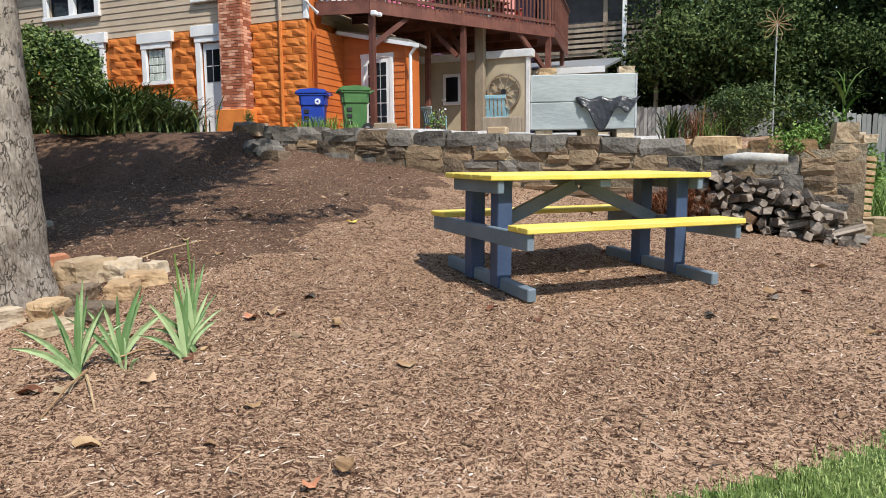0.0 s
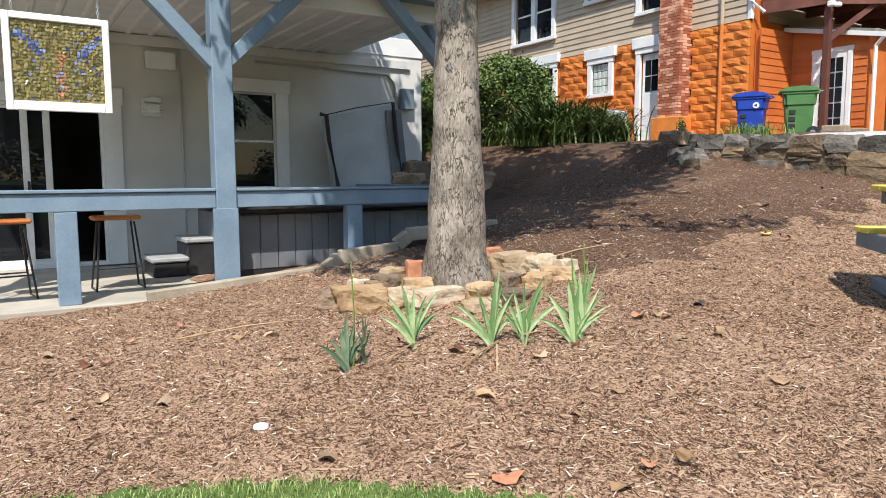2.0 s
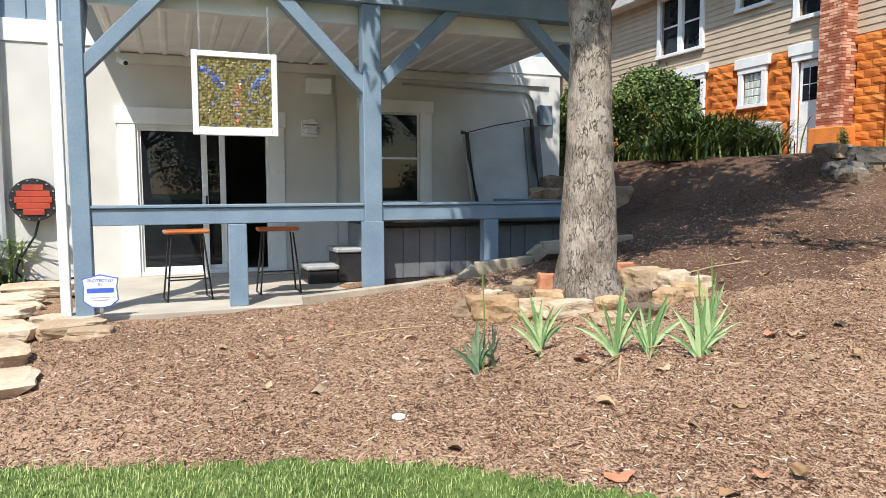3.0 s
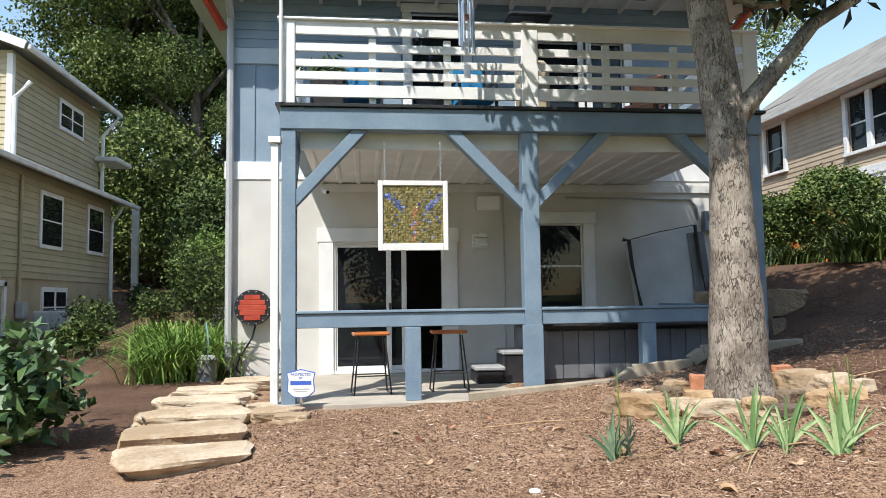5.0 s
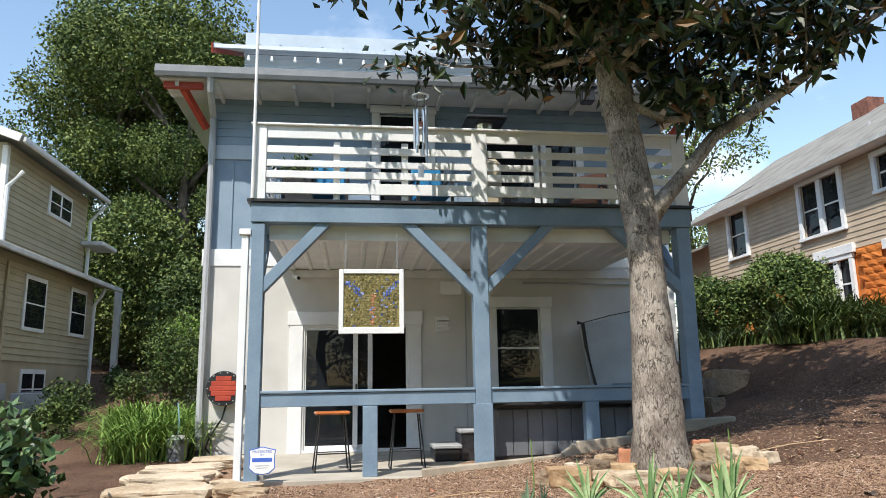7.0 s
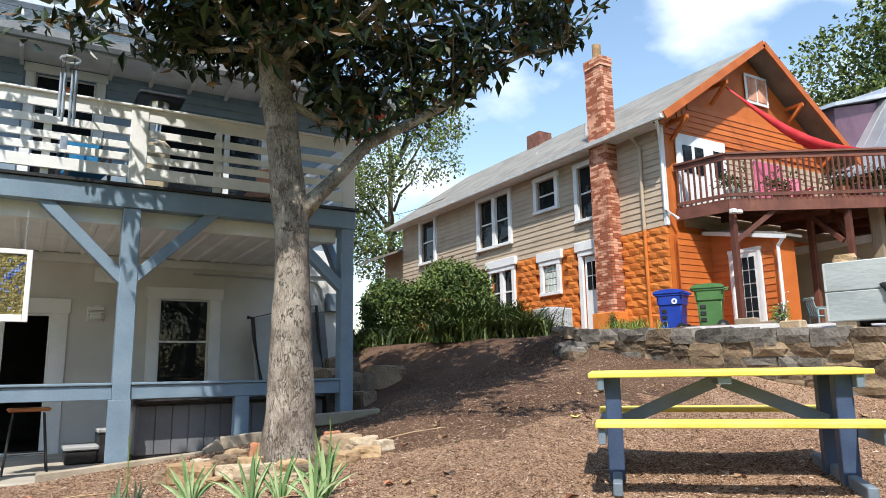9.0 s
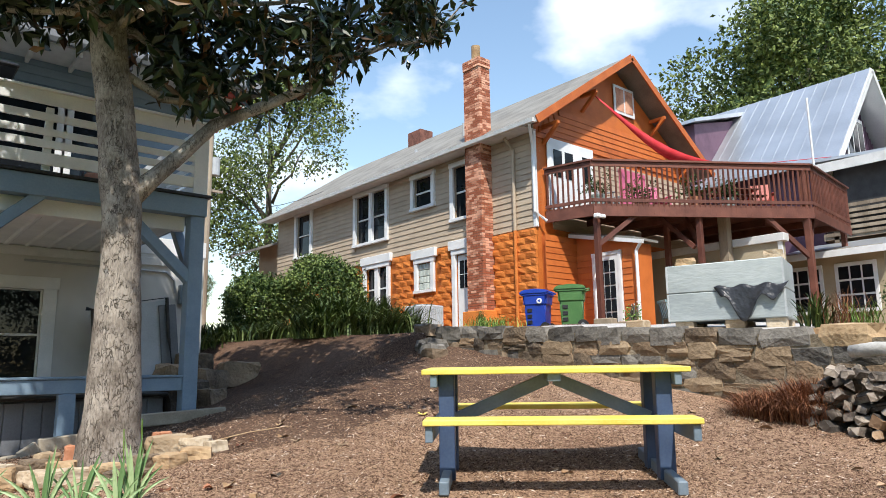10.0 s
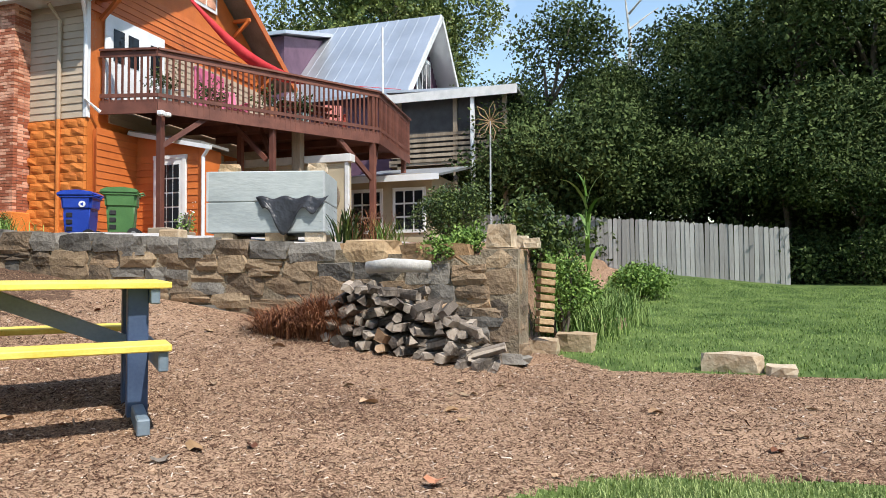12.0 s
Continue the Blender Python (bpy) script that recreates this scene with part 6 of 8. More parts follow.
def iris(at, turn, count, height, seed, material="iris"):
    """A flat fan of sword leaves, each a part."""
    r = random.Random(seed)
    t = thing("iris", at, turn, "iris plant with a fan of pale green sword leaves in mulch", "iris", "irises by the magnolia")
    for k in range(count):
        f = (k - (count - 1) / 2) / max(1, (count - 1) / 2)
        a = f * abs(f) * 0.35 + f * 0.33 + r.uniform(-0.12, 0.12)
        h = height * (1.0 - 0.25 * abs(f)) * r.uniform(0.8, 1.15)
        w = r.uniform(0.022, 0.040)
        bm = B()
        rows = []
        for i in range(6):
            s = i / 5
            x = math.sin(a * (0.6 + 0.6 * s)) * h * s
            z = math.cos(a * (0.6 + 0.6 * s)) * h * s - 0.02
            ww = w * (0.75 + 0.5 * s) * (1 - s ** 3) + 0.002
            y = r.uniform(-0.004, 0.004) + 0.012 * k - 0.05
            rows.append([bm.verts.new((x - ww / 2 * math.cos(a), y, z + ww / 2 * math.sin(a))), bm.verts.new((x, y + 0.005, z)), bm.verts.new((x + ww / 2 * math.cos(a), y, z - ww / 2 * math.sin(a)))])
        for p, q in zip(rows, rows[1:]):
            for c in (0, 1):
                bm.faces.new((p[c], p[c + 1], q[c + 1], q[c]))
        part("leaf", bm, M[material], t)
    return t


def on(x, y, dz=0.0):
    return (x, y, floor_z(x, y) + dz)


for x, y, turn, n, h, s in ((1.72, 3.08, -25, 10, 0.46, 1), (1.95, 3.05, -40, 7, 0.44, 2), (2.12, 2.78, -30, 6, 0.40, 3), (2.22, 2.80, -20, 13, 0.50, 4), (1.34, 3.40, -10, 11, 0.42, 5),
                            (0.80, 3.24, -5, 8, 0.34, 6), (0.92, 3.30, 40, 6, 0.36, 7), (1.83, 2.93, 70, 3, 0.2, 8)):
    iris(on(x, y), turn, n, h, s, "irisgrey" if x < 1.0 else "iris")
for x, y, h in ((0.86, 3.27, 0.62), (2.15, 2.82, 0.55), (2.28, 2.85, 0.6)):
    solo("flower_stalk", tube(B(), [(0, 0, -0.02), (0.01, 0, h * 0.5), (0.0, 0.01, h)], [0.006, 0.005, 0.004], 5), M["leafbright"], on(x, y), 0, "thin green flower stalk beside an iris", "plant")
for p, q in (((1.35, 3.38), (1.0, 3.15)), ((1.75, 3.05), (1.25, 2.75)), ((1.7, 3.0), (1.4, 2.6)), ((1.9, 3.05), (2.15, 2.95)), ((0.15, 4.6), (1.1, 4.5)), ((3.5, 4.7), (4.4, 4.65))):
    a, b = on(*p, 0.025), on(*q, 0.02)
    solo("dry_twig", tube(B(), [(0, 0, 0), (Vector(b) - Vector(a)) * 0.5 + Vector((0, 0, 0.02)), Vector(b) - Vector(a)], [0.007, 0.006, 0.004], 5), M["ochre"], a, 0, "dry ochre twig lying on the mulch", "plant debris", "dry stems")

# daylilies along the bank and by the left corner
for k, (x, y, rad, h, n) in enumerate(((7.5, 9.35, 0.45, 0.62, 460), (8.1, 9.7, 0.55, 0.95, 640), (8.9, 10.0, 0.6, 1.0, 700), (9.7, 10.2, 0.6, 0.85, 560), (10.5, 10.6, 0.45, 0.55, 360), (6.2, 12.3, 0.6, 0.5, 360), (6.9, 12.4, 0.6, 0.5, 360), (7.7, 11.5, 0.6, 0.5, 360))):
    clump("daylily", on(x, y), rad, h, n, "leaf", 40 + k, "dark green strap-leaved daylily clump on the mulch bank", 0.034, h * 1.15, "daylily", "bank daylilies")
for k, (x, y) in enumerate(((-3.9, 10.9), (-3.5, 10.4), (-4.3, 11.4), (-4.6, 12.2), (-3.7, 11.8), (-4.0, 10.2))):
    clump("daylily", on(x, y), 0.5, 0.85, 420, "leafbright", 60 + k, "bright green daylily clump beside the blue house", 0.028, 1.05, "daylily", "corner daylilies")
shrub("round_bush", on(9.9, 13.4), (1.2, 1.2, 4.15 - floor_z(9.9, 13.4)), "bushleaf", 3600, 6, 0.085, 1, "clipped round evergreen bush in front of the house", 9, True)
shrub("round_bush", on(8.5, 14.3), (0.85, 0.85, 3.65 - floor_z(8.5, 14.3)), "bushleaf", 2200, 6, 0.085, 2, "smaller round evergreen bush beside a larger one", 8, True)
shrub("fig_bush", on(-4.3, 5.4), (0.85, 0.9, 0.84), "figleaf", 620, 3, 0.17, 3, "broad-leaved fig bush at the edge of the path", 9)
shrub("hedge_shrub", on(-4.3, 14.2), (0.9, 1.0, 1.9), "leaf", 900, 6, 0.08, 4, "grey-green shrub beside the blue house wall", 7)
shrub("hedge_shrub", on(-5.2, 19.5), (1.3, 1.4, 2.0), "leafbright", 900, 6, 0.12, 14, "leafy shrub between the houses", 7)
shrub("hedge_shrub", on(-6.0, 24.0), (2.2, 1.8, 3.6), "leaf", 1500, 6, 0.14, 15, "tall leafy shrub between the houses", 7)
shrub("garden_bush", on(10.7, 0.05), (0.55, 0.55, 0.66), "leaf", 1000, 6, 0.045, 5, "loose green garden bush above the stone wall", 9)
shrub("garden_bush", (11.6, -0.95, 0.7), (0.55, 0.58, 1.38), "leaf", 760, 5, 0.085, 6, "broad-leaved garden bush behind the pier", 8)
shrub("garden_bush", (10.3, -1.45, 0.45), (0.42, 0.4, 0.85), "leafbright", 700, 6, 0.045, 7, "bright green weeds beside the stone pier", 8)
shrub("garden_bush", on(12.9, -1.4), (0.8, 0.4, 0.55), "leafbright", 500, 6, 0.07, 8, "bright green weeds on the lawn edge", 8)
shrub("garden_bush", on(17.0, -2.2), (1.2, 0.7, 0.6), "leafbright", 800, 6, 0.08, 9, "bright green weeds before the fence", 8)
clump("dry_weed", on(9.2, 0.6), 0.22, 0.52, 130, "dry", 84, "tuft of dry reddish weeds on the wall top", 0.008, 0.3)
clump("dry_weed", on(9.25, 0.4), 0.2, 0.4, 90, "leafbright", 85, "green and yellow weeds on the wall top", 0.012, 0.28)
shrub("trailing_weed", (8.50, -0.50, 1.28), (0.2, 0.32, 0.24), "leafbright", 260, 5, 0.045, 11, "green weeds trailing over the stone wall", 6)
shrub("trailing_weed", (8.75, -0.72, 1.38), (0.3, 0.2, 0.22), "leafbright", 260, 5, 0.045, 12, "green weeds trailing over the stone pier", 6)
shrub("dogfennel", on(13.3, 10.9), (0.14, 0.14, 0.55), "leaf", 130, 6, 0.035, 13, "feathery weed in front of the bins", 6)
clump("weed_clump", on(9.1, 0.85), 0.12, 0.5, 70, "leaf", 80, "dark green tuft of strap leaves on the wall", 0.025, 0.35)
clump("wall_grass", on(9.15, 6.3), 0.4, 0.28, 260, "leafbright", 81, "short grass on the terrace edge", 0.01)
clump("dry_brush", on(8.05, 0.95), 0.27, 0.36, 1700, "dry", 82, "heap of dry red-brown pine branches beside the firewood", 0.008, 0.50, "brush pile")
clump("dry_brush", on(8.10, 0.60), 0.24, 0.52, 1500, "dry", 83, "heap of dry red-brown pine branches beside the firewood", 0.008, 0.48, "brush pile")
for k, (x, y) in enumerate(((10.6, -1.6), (11.3, -1.8), (12.0, -1.7), (13.2, -1.8), (14.0, -1.9), (15.0, -1.8), (11.0, -1.3), (12.5, -2.0))):
    clump("tall_grass", on(x, y), 0.4, 0.5, 260, "grass", 90 + k, "uncut green grass at the foot of the garden", 0.012, 0.3, "grass", "tall grass")
for k, (x, y) in enumerate(((-6.2, 12.5), (-6.8, 14.5), (-6.0, 16.5), (-7.4, 20.0), (-6.6, 22.0))):
    shrub("path_shrub", on(x, y), (0.6, 0.7, 0.7), "leaf", 260, 5, 0.09, 120 + k, "low leafy shrub beside the side path", 5)
cs = thing("corn_plant", (12.5, -1.58, 0.45), 0, "tall green corn stalk standing on the lawn edge", "corn plant")
part("stalk", tube(B(), [(0, 0, 0), (0.03, 0.0, 1.0), (0, 0.03, 2.2)], [0.025, 0.02, 0.008], 6), M["leafbright"], cs)
ob = new("leaf", blades_mesh("leaf", [(0, 0, z) for z in (0.7, 0.9, 1.1, 1.3, 1.5, 1.7, 1.8, 1.9)], 0.6, 0.6, 0.07, M["leafbright"], 4, 5))
ob.parent = cs

# ---- trees ----
oak = broad_tree("oak_tree", 19, 6.5, 0.45, "oakleaf", 0.21, 7600, 7, 101, "large broad-leaved tree with dense dark green crown", 0.12)
oak.location = (-11.5, 31, 1.5)
airy = broad_tree("ash_tree", 17, 5.0, 0.3, "oakleaf", 0.22, 2500, 7, 102, "airy light green tree with gaps in its crown", 0.3)
airy.location = (19.5, 36, 2.5)
dark = broad_tree("woodland_tree", 13, 4.6, 0.3, "leafdark", 0.20, 3800, 6, 103, "dark green woodland tree behind the fence", 0.06)
dark.location = (33, -17, 1.0)
low = broad_tree("understorey_tree", 6.5, 3.4, 0.16, "leafdark", 0.18, 2800, 6, 104, "low dark green tree at the edge of the woods", 0.02)
low.location = (28.5, -8, 0.9)
big = broad_tree("maple_tree", 27, 9.0, 0.5, "oakleaf", 0.34, 6000, 7, 105, "tall bright green maple behind the houses", 0.35)
big.location = (50, 16, 3)


def plant_copy(src, x, y, z, turn, k):
    copy_thing(src, pose(x, y, z, 0, 0, turn) @ Matrix.Diagonal((k, k, k, 1)))


tp = random.Random(77)
for x, y, k in ((-13.4, 33, 0.8), (-5.5, 36, 0.9), (-8.0, 28.5, 0.8), (-9.0, 36, 1.0), (-7.3, 31, 0.62), (-9.6, 29.5, 0.55), (-2, 44, 1.0), (-34, 20, 0.8), (-4.5, 27.5, 0.42)):
    plant_copy(oak, x, y, 1.5, tp.uniform(0, 360), k)
for x, y, k in ((14.5, 44, 0.9), (8.5, 40, 0.85), (31, -13, 0.75), (33, -20, 0.85), (30, -25, 0.8), (38, -10, 0.6)):
    plant_copy(airy, x, y, 2.5, tp.uniform(0, 360), k)
for x, y, k in ((13.2, 47, 0.36), (16.0, 49, 0.42), (10.6, 50, 0.40), (18.6, 48, 0.36)):
    plant_copy(oak, x, y, 1.8, 40 * x, k)
for x, y, k in ((66, 24, 1.0),):
    plant_copy(big, x, y, 3.0, tp.uniform(0, 360), k)
for k in range(26):
    x, y = 29 + tp.uniform(0, 14), 9 - k * 1.45 + tp.uniform(-0.8, 0.8)
    if y > 4:
        x += 9
    plant_copy(dark, x, y, 0.9, tp.uniform(0, 360), tp.uniform(0.8, 1.0) * (0.6 if y > 3 else (0.88 if y > -2 else (1.05 if y > -5 else 1.1))))
for k in range(22):
    x, y = 27.2 + tp.uniform(0, 2.5), 6 - k * 1.6 + tp.uniform(-0.5, 0.5)
    if y < -6.5:
        x -= 1.5
    plant_copy(low, x + (3 if y > 2 else 0), y, 0.8, tp.uniform(0, 360), tp.uniform(0.65, 1.0))
for k in range(10):
    plant_copy(dark, -26 + k * 6 + tp.uniform(-1, 1), -24 + tp.uniform(-4, 4), -0.5, tp.uniform(0, 360), tp.uniform(0.9, 1.2))
for k in range(2):
    plant_copy(oak, -24 - tp.uniform(0, 8), -18 + k * 16, 0, tp.uniform(0, 360), 0.8)
dead = thing("dead_tree", (44, -1.5, 1), 0, "bare grey dead tree standing above the woods", "tree")
bm = B()
dr = random.Random(8)
tube(bm, limb_points((0, 0, 0), (0.6, 0.5, 17), 0, 6, dr, 0.2), [0.3, 0.27, 0.23, 0.19, 0.14, 0.1, 0.05], 6)
for k in range(9):
    z = dr.uniform(9, 16)
    tube(bm, limb_points((0.3, 0.3, z), (dr.uniform(-2, 2), dr.uniform(-2.2, 2.2), z + dr.uniform(1, 2.5)), 0, 3, dr, 0.15), [0.08, 0.06, 0.04, 0.02], 5)
part("trunk", bm, M["ash"], dead)

# ---- utility pole, distant house, parked cars ----
pole = thing("utility_pole", (12.0, 27.0, 2.5), 0, "wooden utility pole with a grey transformer", "utility pole")
part("pole", tube(B(), [(0, 0, 0), (0.05, 0, 9.3)], [0.16, 0.11], 9), M["rawwood"], pole)
part("transformer", tube(B(), [(0.3, 0, 7.3), (0.3, 0, 8.1)], 0.2, 10), M["pipe"], pole)
part("crossarm", bar(B(), (-0.6, 0, 6.6), (0.7, 0.1, 6.6), 0.09, 0.11), M["rawwood"], pole)
wires = thing("overhead_wires", (12.0, 27.0, 10.5), 0, "thin black overhead wires strung from the utility pole", "wires")
for dz, end in ((0.0, (-16.0, 6.0, 0.6)), (-0.5, (-16.0, 6.0, 0.1)), (0.1, (14.0, 14.0, 1.0)), (-2.3, (4.5, -5.0, -1.2))):
    a, b = Vector((0.05, 0, dz)), Vector(end)
    part("wire", tube(B(), [a.lerp(b, k / 8) - Vector((0, 0, 0.5 * math.sin(math.pi * k / 8))) for k in range(9)], 0.012, 4), M["black"], wires)
op("end_roof", prism(B(), ((13.7, 6.35), (13.7, 6.45), (16.5, 7.5), (16.5, 7.4)), 25.52, 28.2, "y"), M["shingle"])
op("end_wall", box(B(), (15.0, 25.52, 2.0), (15.2, 28.0, 6.9)), M["tan"])
dh = thing("distant_house", (13.5, 44, 2.5), 0, "beige house with a dark porch far behind the trees", "house")
part("wall", box(B(), (-4, 0, 0), (4, 7, 5.5)), M["foundation"], dh)
part("roof", prism(B(), ((-4.5, 5.4), (4.5, 5.4), (0, 8.2)), -0.6, 7.6, "y"), M["shingle"], dh)
part("porch", box(B(), (-4.2, -2, 2.6), (4.2, 0, 2.85)), M["shingle"], dh)
for x in (-2.6, 0, 2.6):
    w = part("window", box(B(), (x - 0.5, -0.06, 3.4), (x + 0.5, -0.01, 4.8), 0.02), M["white"], dh)
    part("pane", box(B(), (x - 0.4, -0.075, 3.5), (x + 0.4, -0.062, 4.7)), M["pane"], w)
wh = thing("white_house", (-14.5, 52, 3.0), 0, "white house far behind the trees", "house")
part("wall", box(B(), (-4, 0, 0), (4, 7, 5.5)), M["white"], wh)
part("roof", prism(B(), ((-4.5, 5.4), (4.5, 5.4), (0, 8.2)), -0.6, 7.6, "y"), M["shingle"], wh)


def parked_car(at, turn, paint, label):
    c = thing("parked_car", at, turn, label, "car")
    body = prism(B(), ((-2.1, 0.35), (2.1, 0.35), (2.15, 0.75), (1.3, 0.92), (0.7, 1.42), (-0.9, 1.45), (-1.7, 0.98), (-2.15, 0.85)), -0.85, 0.85, "y")
    bmesh.ops.bevel(body, geom=body.edges[:], offset=0.06, segments=2, affect="EDGES")
    part("body", body, M[paint], c)
    for s in (-1, 1):
        part("side_window", prism(B(), ((-1.35, 0.98), (1.1, 0.95), (0.65, 1.34), (-0.85, 1.37)), s * 0.853, s * 0.862, "y"), M["pane"], c)
        for x in (-1.3, 1.35):
            wheel = part("wheel", tube(B(), [(x, s * 0.72, 0.32), (x, s * 0.9, 0.32)], 0.32, 16), M["black"], c)
            part("rim", tube(B(), [(x, s * 0.9, 0.32), (x, s * 0.91, 0.32)], 0.2, 12), M["silver"], wheel)
    return c


parked_car((9.3, 34, 2.55), 70, "silver", "silver hatchback parked on the street behind the houses")
parked_car((-9.3, 33, 2.55), 10, "silver", "silver car parked beyond the houses under trees")

# ---- things on and by the orange house's terrace ----
def wheelie_bin(at, turn, colour, label, logo=False):
    b = thing("wheeled_bin", at, turn, label, "rubbish bin", "wheeled bins")
    bm = B()
    lo = [(-0.25, -0.25), (0.25, -0.25), (0.25, 0.27), (-0.25, 0.27)]
    v = [bm.verts.new((x * k, y * k, z)) for z, k in ((0.05, 0.92), (0.10, 0.94), (0.50, 1.02), (0.70, 1.06), (0.72, 1.16), (0.93, 1.22), (0.98, 1.22)) for x, y in lo]
    for i in range(6):
        for j in range(4):
            bm.faces.new((v[i * 4 + j], v[i * 4 + (j + 1) % 4], v[i * 4 + 4 + (j + 1) % 4], v[i * 4 + 4 + j]))
    bm.faces.new(v[3::-1])
    bm.faces.new(v[-4:])
    bmesh.ops.bevel(bm, geom=[e for e in bm.edges if abs(e.verts[0].co.z - e.verts[1].co.z) > 0.015], offset=0.045, segments=2, affect="EDGES")
    part("body", bm, M[colour], b)
    lid = prism(B(), ((-0.37, 0.985), (0.34, 0.985), (0.37, 1.02), (0.33, 1.075), (0.05, 1.115), (-0.28, 1.09), (-0.39, 1.03)), -0.345, 0.345, "x")
    bmesh.ops.bevel(lid, geom=lid.edges[:], offset=0.018, segments=2, affect="EDGES")
    part("lid", lid, M[colour], b)
    for k in range(7):
        part("lid_rib", box(B(), (-0.26 + 0.08 * k, -0.40, 0.98), (-0.235 + 0.08 * k, -0.355, 1.03), 0.006), M[colour], b)
    part("rim", box(B(), (-0.325, -0.335, 0.94), (0.325, 0.35, 0.982), 0.012), M[colour], b)
    part("handle", tube(B(), [(-0.2, 0.32, 0.98), (-0.2, 0.44, 1.0), (0.2, 0.44, 1.0), (0.2, 0.32, 0.98)], 0.018, 6), M[colour], b)
    part("axle", tube(B(), [(-0.30, 0.27, 0.13), (0.30, 0.27, 0.13)], 0.012, 6), M["silver"], b)
    for x in (-0.27, 0.27):
        wheel = part("wheel", tube(B(), [(x - 0.03, 0.27, 0.13), (x + 0.03, 0.27, 0.13)], 0.13, 18), M["black"], b)
        part("hub", tube(B(), [(x - 0.036, 0.27, 0.13), (x + 0.036, 0.27, 0.13)], 0.055, 12), M["gutter"], wheel)
    for k in range(3):
        part("grip", box(B(), (0.235, -0.20, 0.22 + 0.15 * k), (0.262 + 0.006 * k, -0.07, 0.32 + 0.15 * k), 0.012), M["black"], b)
    if logo:
        part("emblem", tube(B(), [(0.28, 0.14, 0.80), (0.312, 0.14, 0.80)], 0.07, 16), M["white"], b)
        part("emblem_mark", tube(B(), [(0.312, 0.14, 0.80), (0.316, 0.14, 0.80)], 0.045, 3), M["bluebin"], b)
    return b


wheelie_bin(on(13.95, 9.5), 205, "bluebin", "blue plastic recycling bin with round white emblem", True)
wheelie_bin(on(13.9, 8.35), 215, "greenbin", "green plastic wheeled bin with closed lid")
ac = thing("air_conditioner", (13.5, 13.6, 2.05), 0, "pale grey outdoor air conditioner with louvred sides", "air conditioner")
part("case", box(B(), (-0.42, -0.42, 0), (0.42, 0.42, 0.92), 0.03), M["cover"], ac)
for k in range(10):
    part("louvre", box(B(), (-0.435, -0.36 + k * 0.075, 0.12), (-0.421, -0.325 + k * 0.075, 0.82)), M["gutter"], ac)
    part("louvre", box(B(), (-0.36 + k * 0.075, -0.435, 0.12), (-0.325 + k * 0.075, -0.421, 0.82)), M["cover"], ac)
part("fan_grille", tube(B(), [(0, 0, 0.921), (0, 0, 0.95)], 0.34, 18), M["gutter"], ac)
ac2 = copy_thing(ac, pose(-8.2, 16.3, 0.15, 0, 0, 0))
ac3 = copy_thing(ac, pose(-3.95, 14.6, 0.42, 0, 0, 0) @ Matrix.Diagonal((0.75, 0.75, 0.75, 1)))


def garden_chair(at, turn):
    c = thing("garden_chair", at, turn, "pale teal plastic garden chair under the deck", "chair", "garden chairs")
    part("seat", box(B(), (-0.24, -0.22, 0.38), (0.24, 0.24, 0.42), 0.015), M["teal"], c)
    for k in range(5):
        part("back_slat", bar(B(), (-0.18 + k * 0.09, 0.22, 0.42), (-0.18 + k * 0.09, 0.32, 0.84), 0.06, 0.02, (0, 1, 0)), M["teal"], c)
    part("top_rail", box(B(), (-0.24, 0.30, 0.80), (0.24, 0.34, 0.88), 0.01), M["teal"], c)
    for x in (-0.22, 0.22):
        part("armrest", box(B(), (x - 0.03, -0.22, 0.60), (x + 0.03, 0.28, 0.63), 0.01), M["teal"], c)
        for y in (-0.2, 0.22):
            part("leg", bar(B(), (x, y, 0.0), (x * 0.95, y, 0.6), 0.035, 0.035), M["teal"], c)
    return c


garden_chair(on(17.4, 7.75), 60)
garden_chair(on(14.6, 5.05), 100)
wg = thing("wagon_wheel", (17.6, 5.2, 3.2), 0, "old wooden wagon wheel hung on the beige wall", "wheel decoration")
bm = B()
for k in range(24):
    a, b = 6.283 * k / 24, 6.283 * (k + 1) / 24
    bar(bm, (0, 0.5 * math.cos(a), 0.5 * math.sin(a)), (0, 0.5 * math.cos(b), 0.5 * math.sin(b)), 0.05, 0.06, (1, 0, 0))
part("rim", bm, M["rawwood"], wg)
for k in range(10):
    part("spoke", bar(B(), (0, 0, 0), (0, 0.5 * math.cos(0.628 * k), 0.5 * math.sin(0.628 * k)), 0.03, 0.03, (1, 0, 0)), M["rawwood"], wg)
part("hub", tube(B(), [(-0.06, 0, 0), (0.06, 0, 0)], 0.08, 10), M["black"], wg)
bw = thing("undercroft_wall", (19.5, 7.6, 1.9), 0, "beige rendered wall under the deck with a small window", "wall")
bw.location = (19.5, 7.6, 1.9)
part("wall", box(B(), (0, -1.95, -0.3), (0.2, 2.3, 2.5)), M["foundation"], bw)
part("wall", box(B(), (-2.5, 2.1, -0.3), (0.0, 2.3, 2.9)), M["foundation"], bw)
part("corner_board", box(B(), (-0.03, -1.97, -0.25), (0.05, -1.85, 2.5), 0.006), M["offwhite"], bw)
part("beam", box(B(), (-0.08, -2.05, 2.5), (0.25, 2.28, 2.72), 0.01), M["offwhite"], bw)
w = part("window", box(B(), (-0.05, 0.17, 1.2), (-0.002, 0.76, 2.13), 0.01), M["white"], bw)
part("pane", box(B(), (-0.065, 0.27, 1.3), (-0.052, 0.66, 2.03)), M["pane"], w)
wg.location = (19.43, 6.40, 3.42)
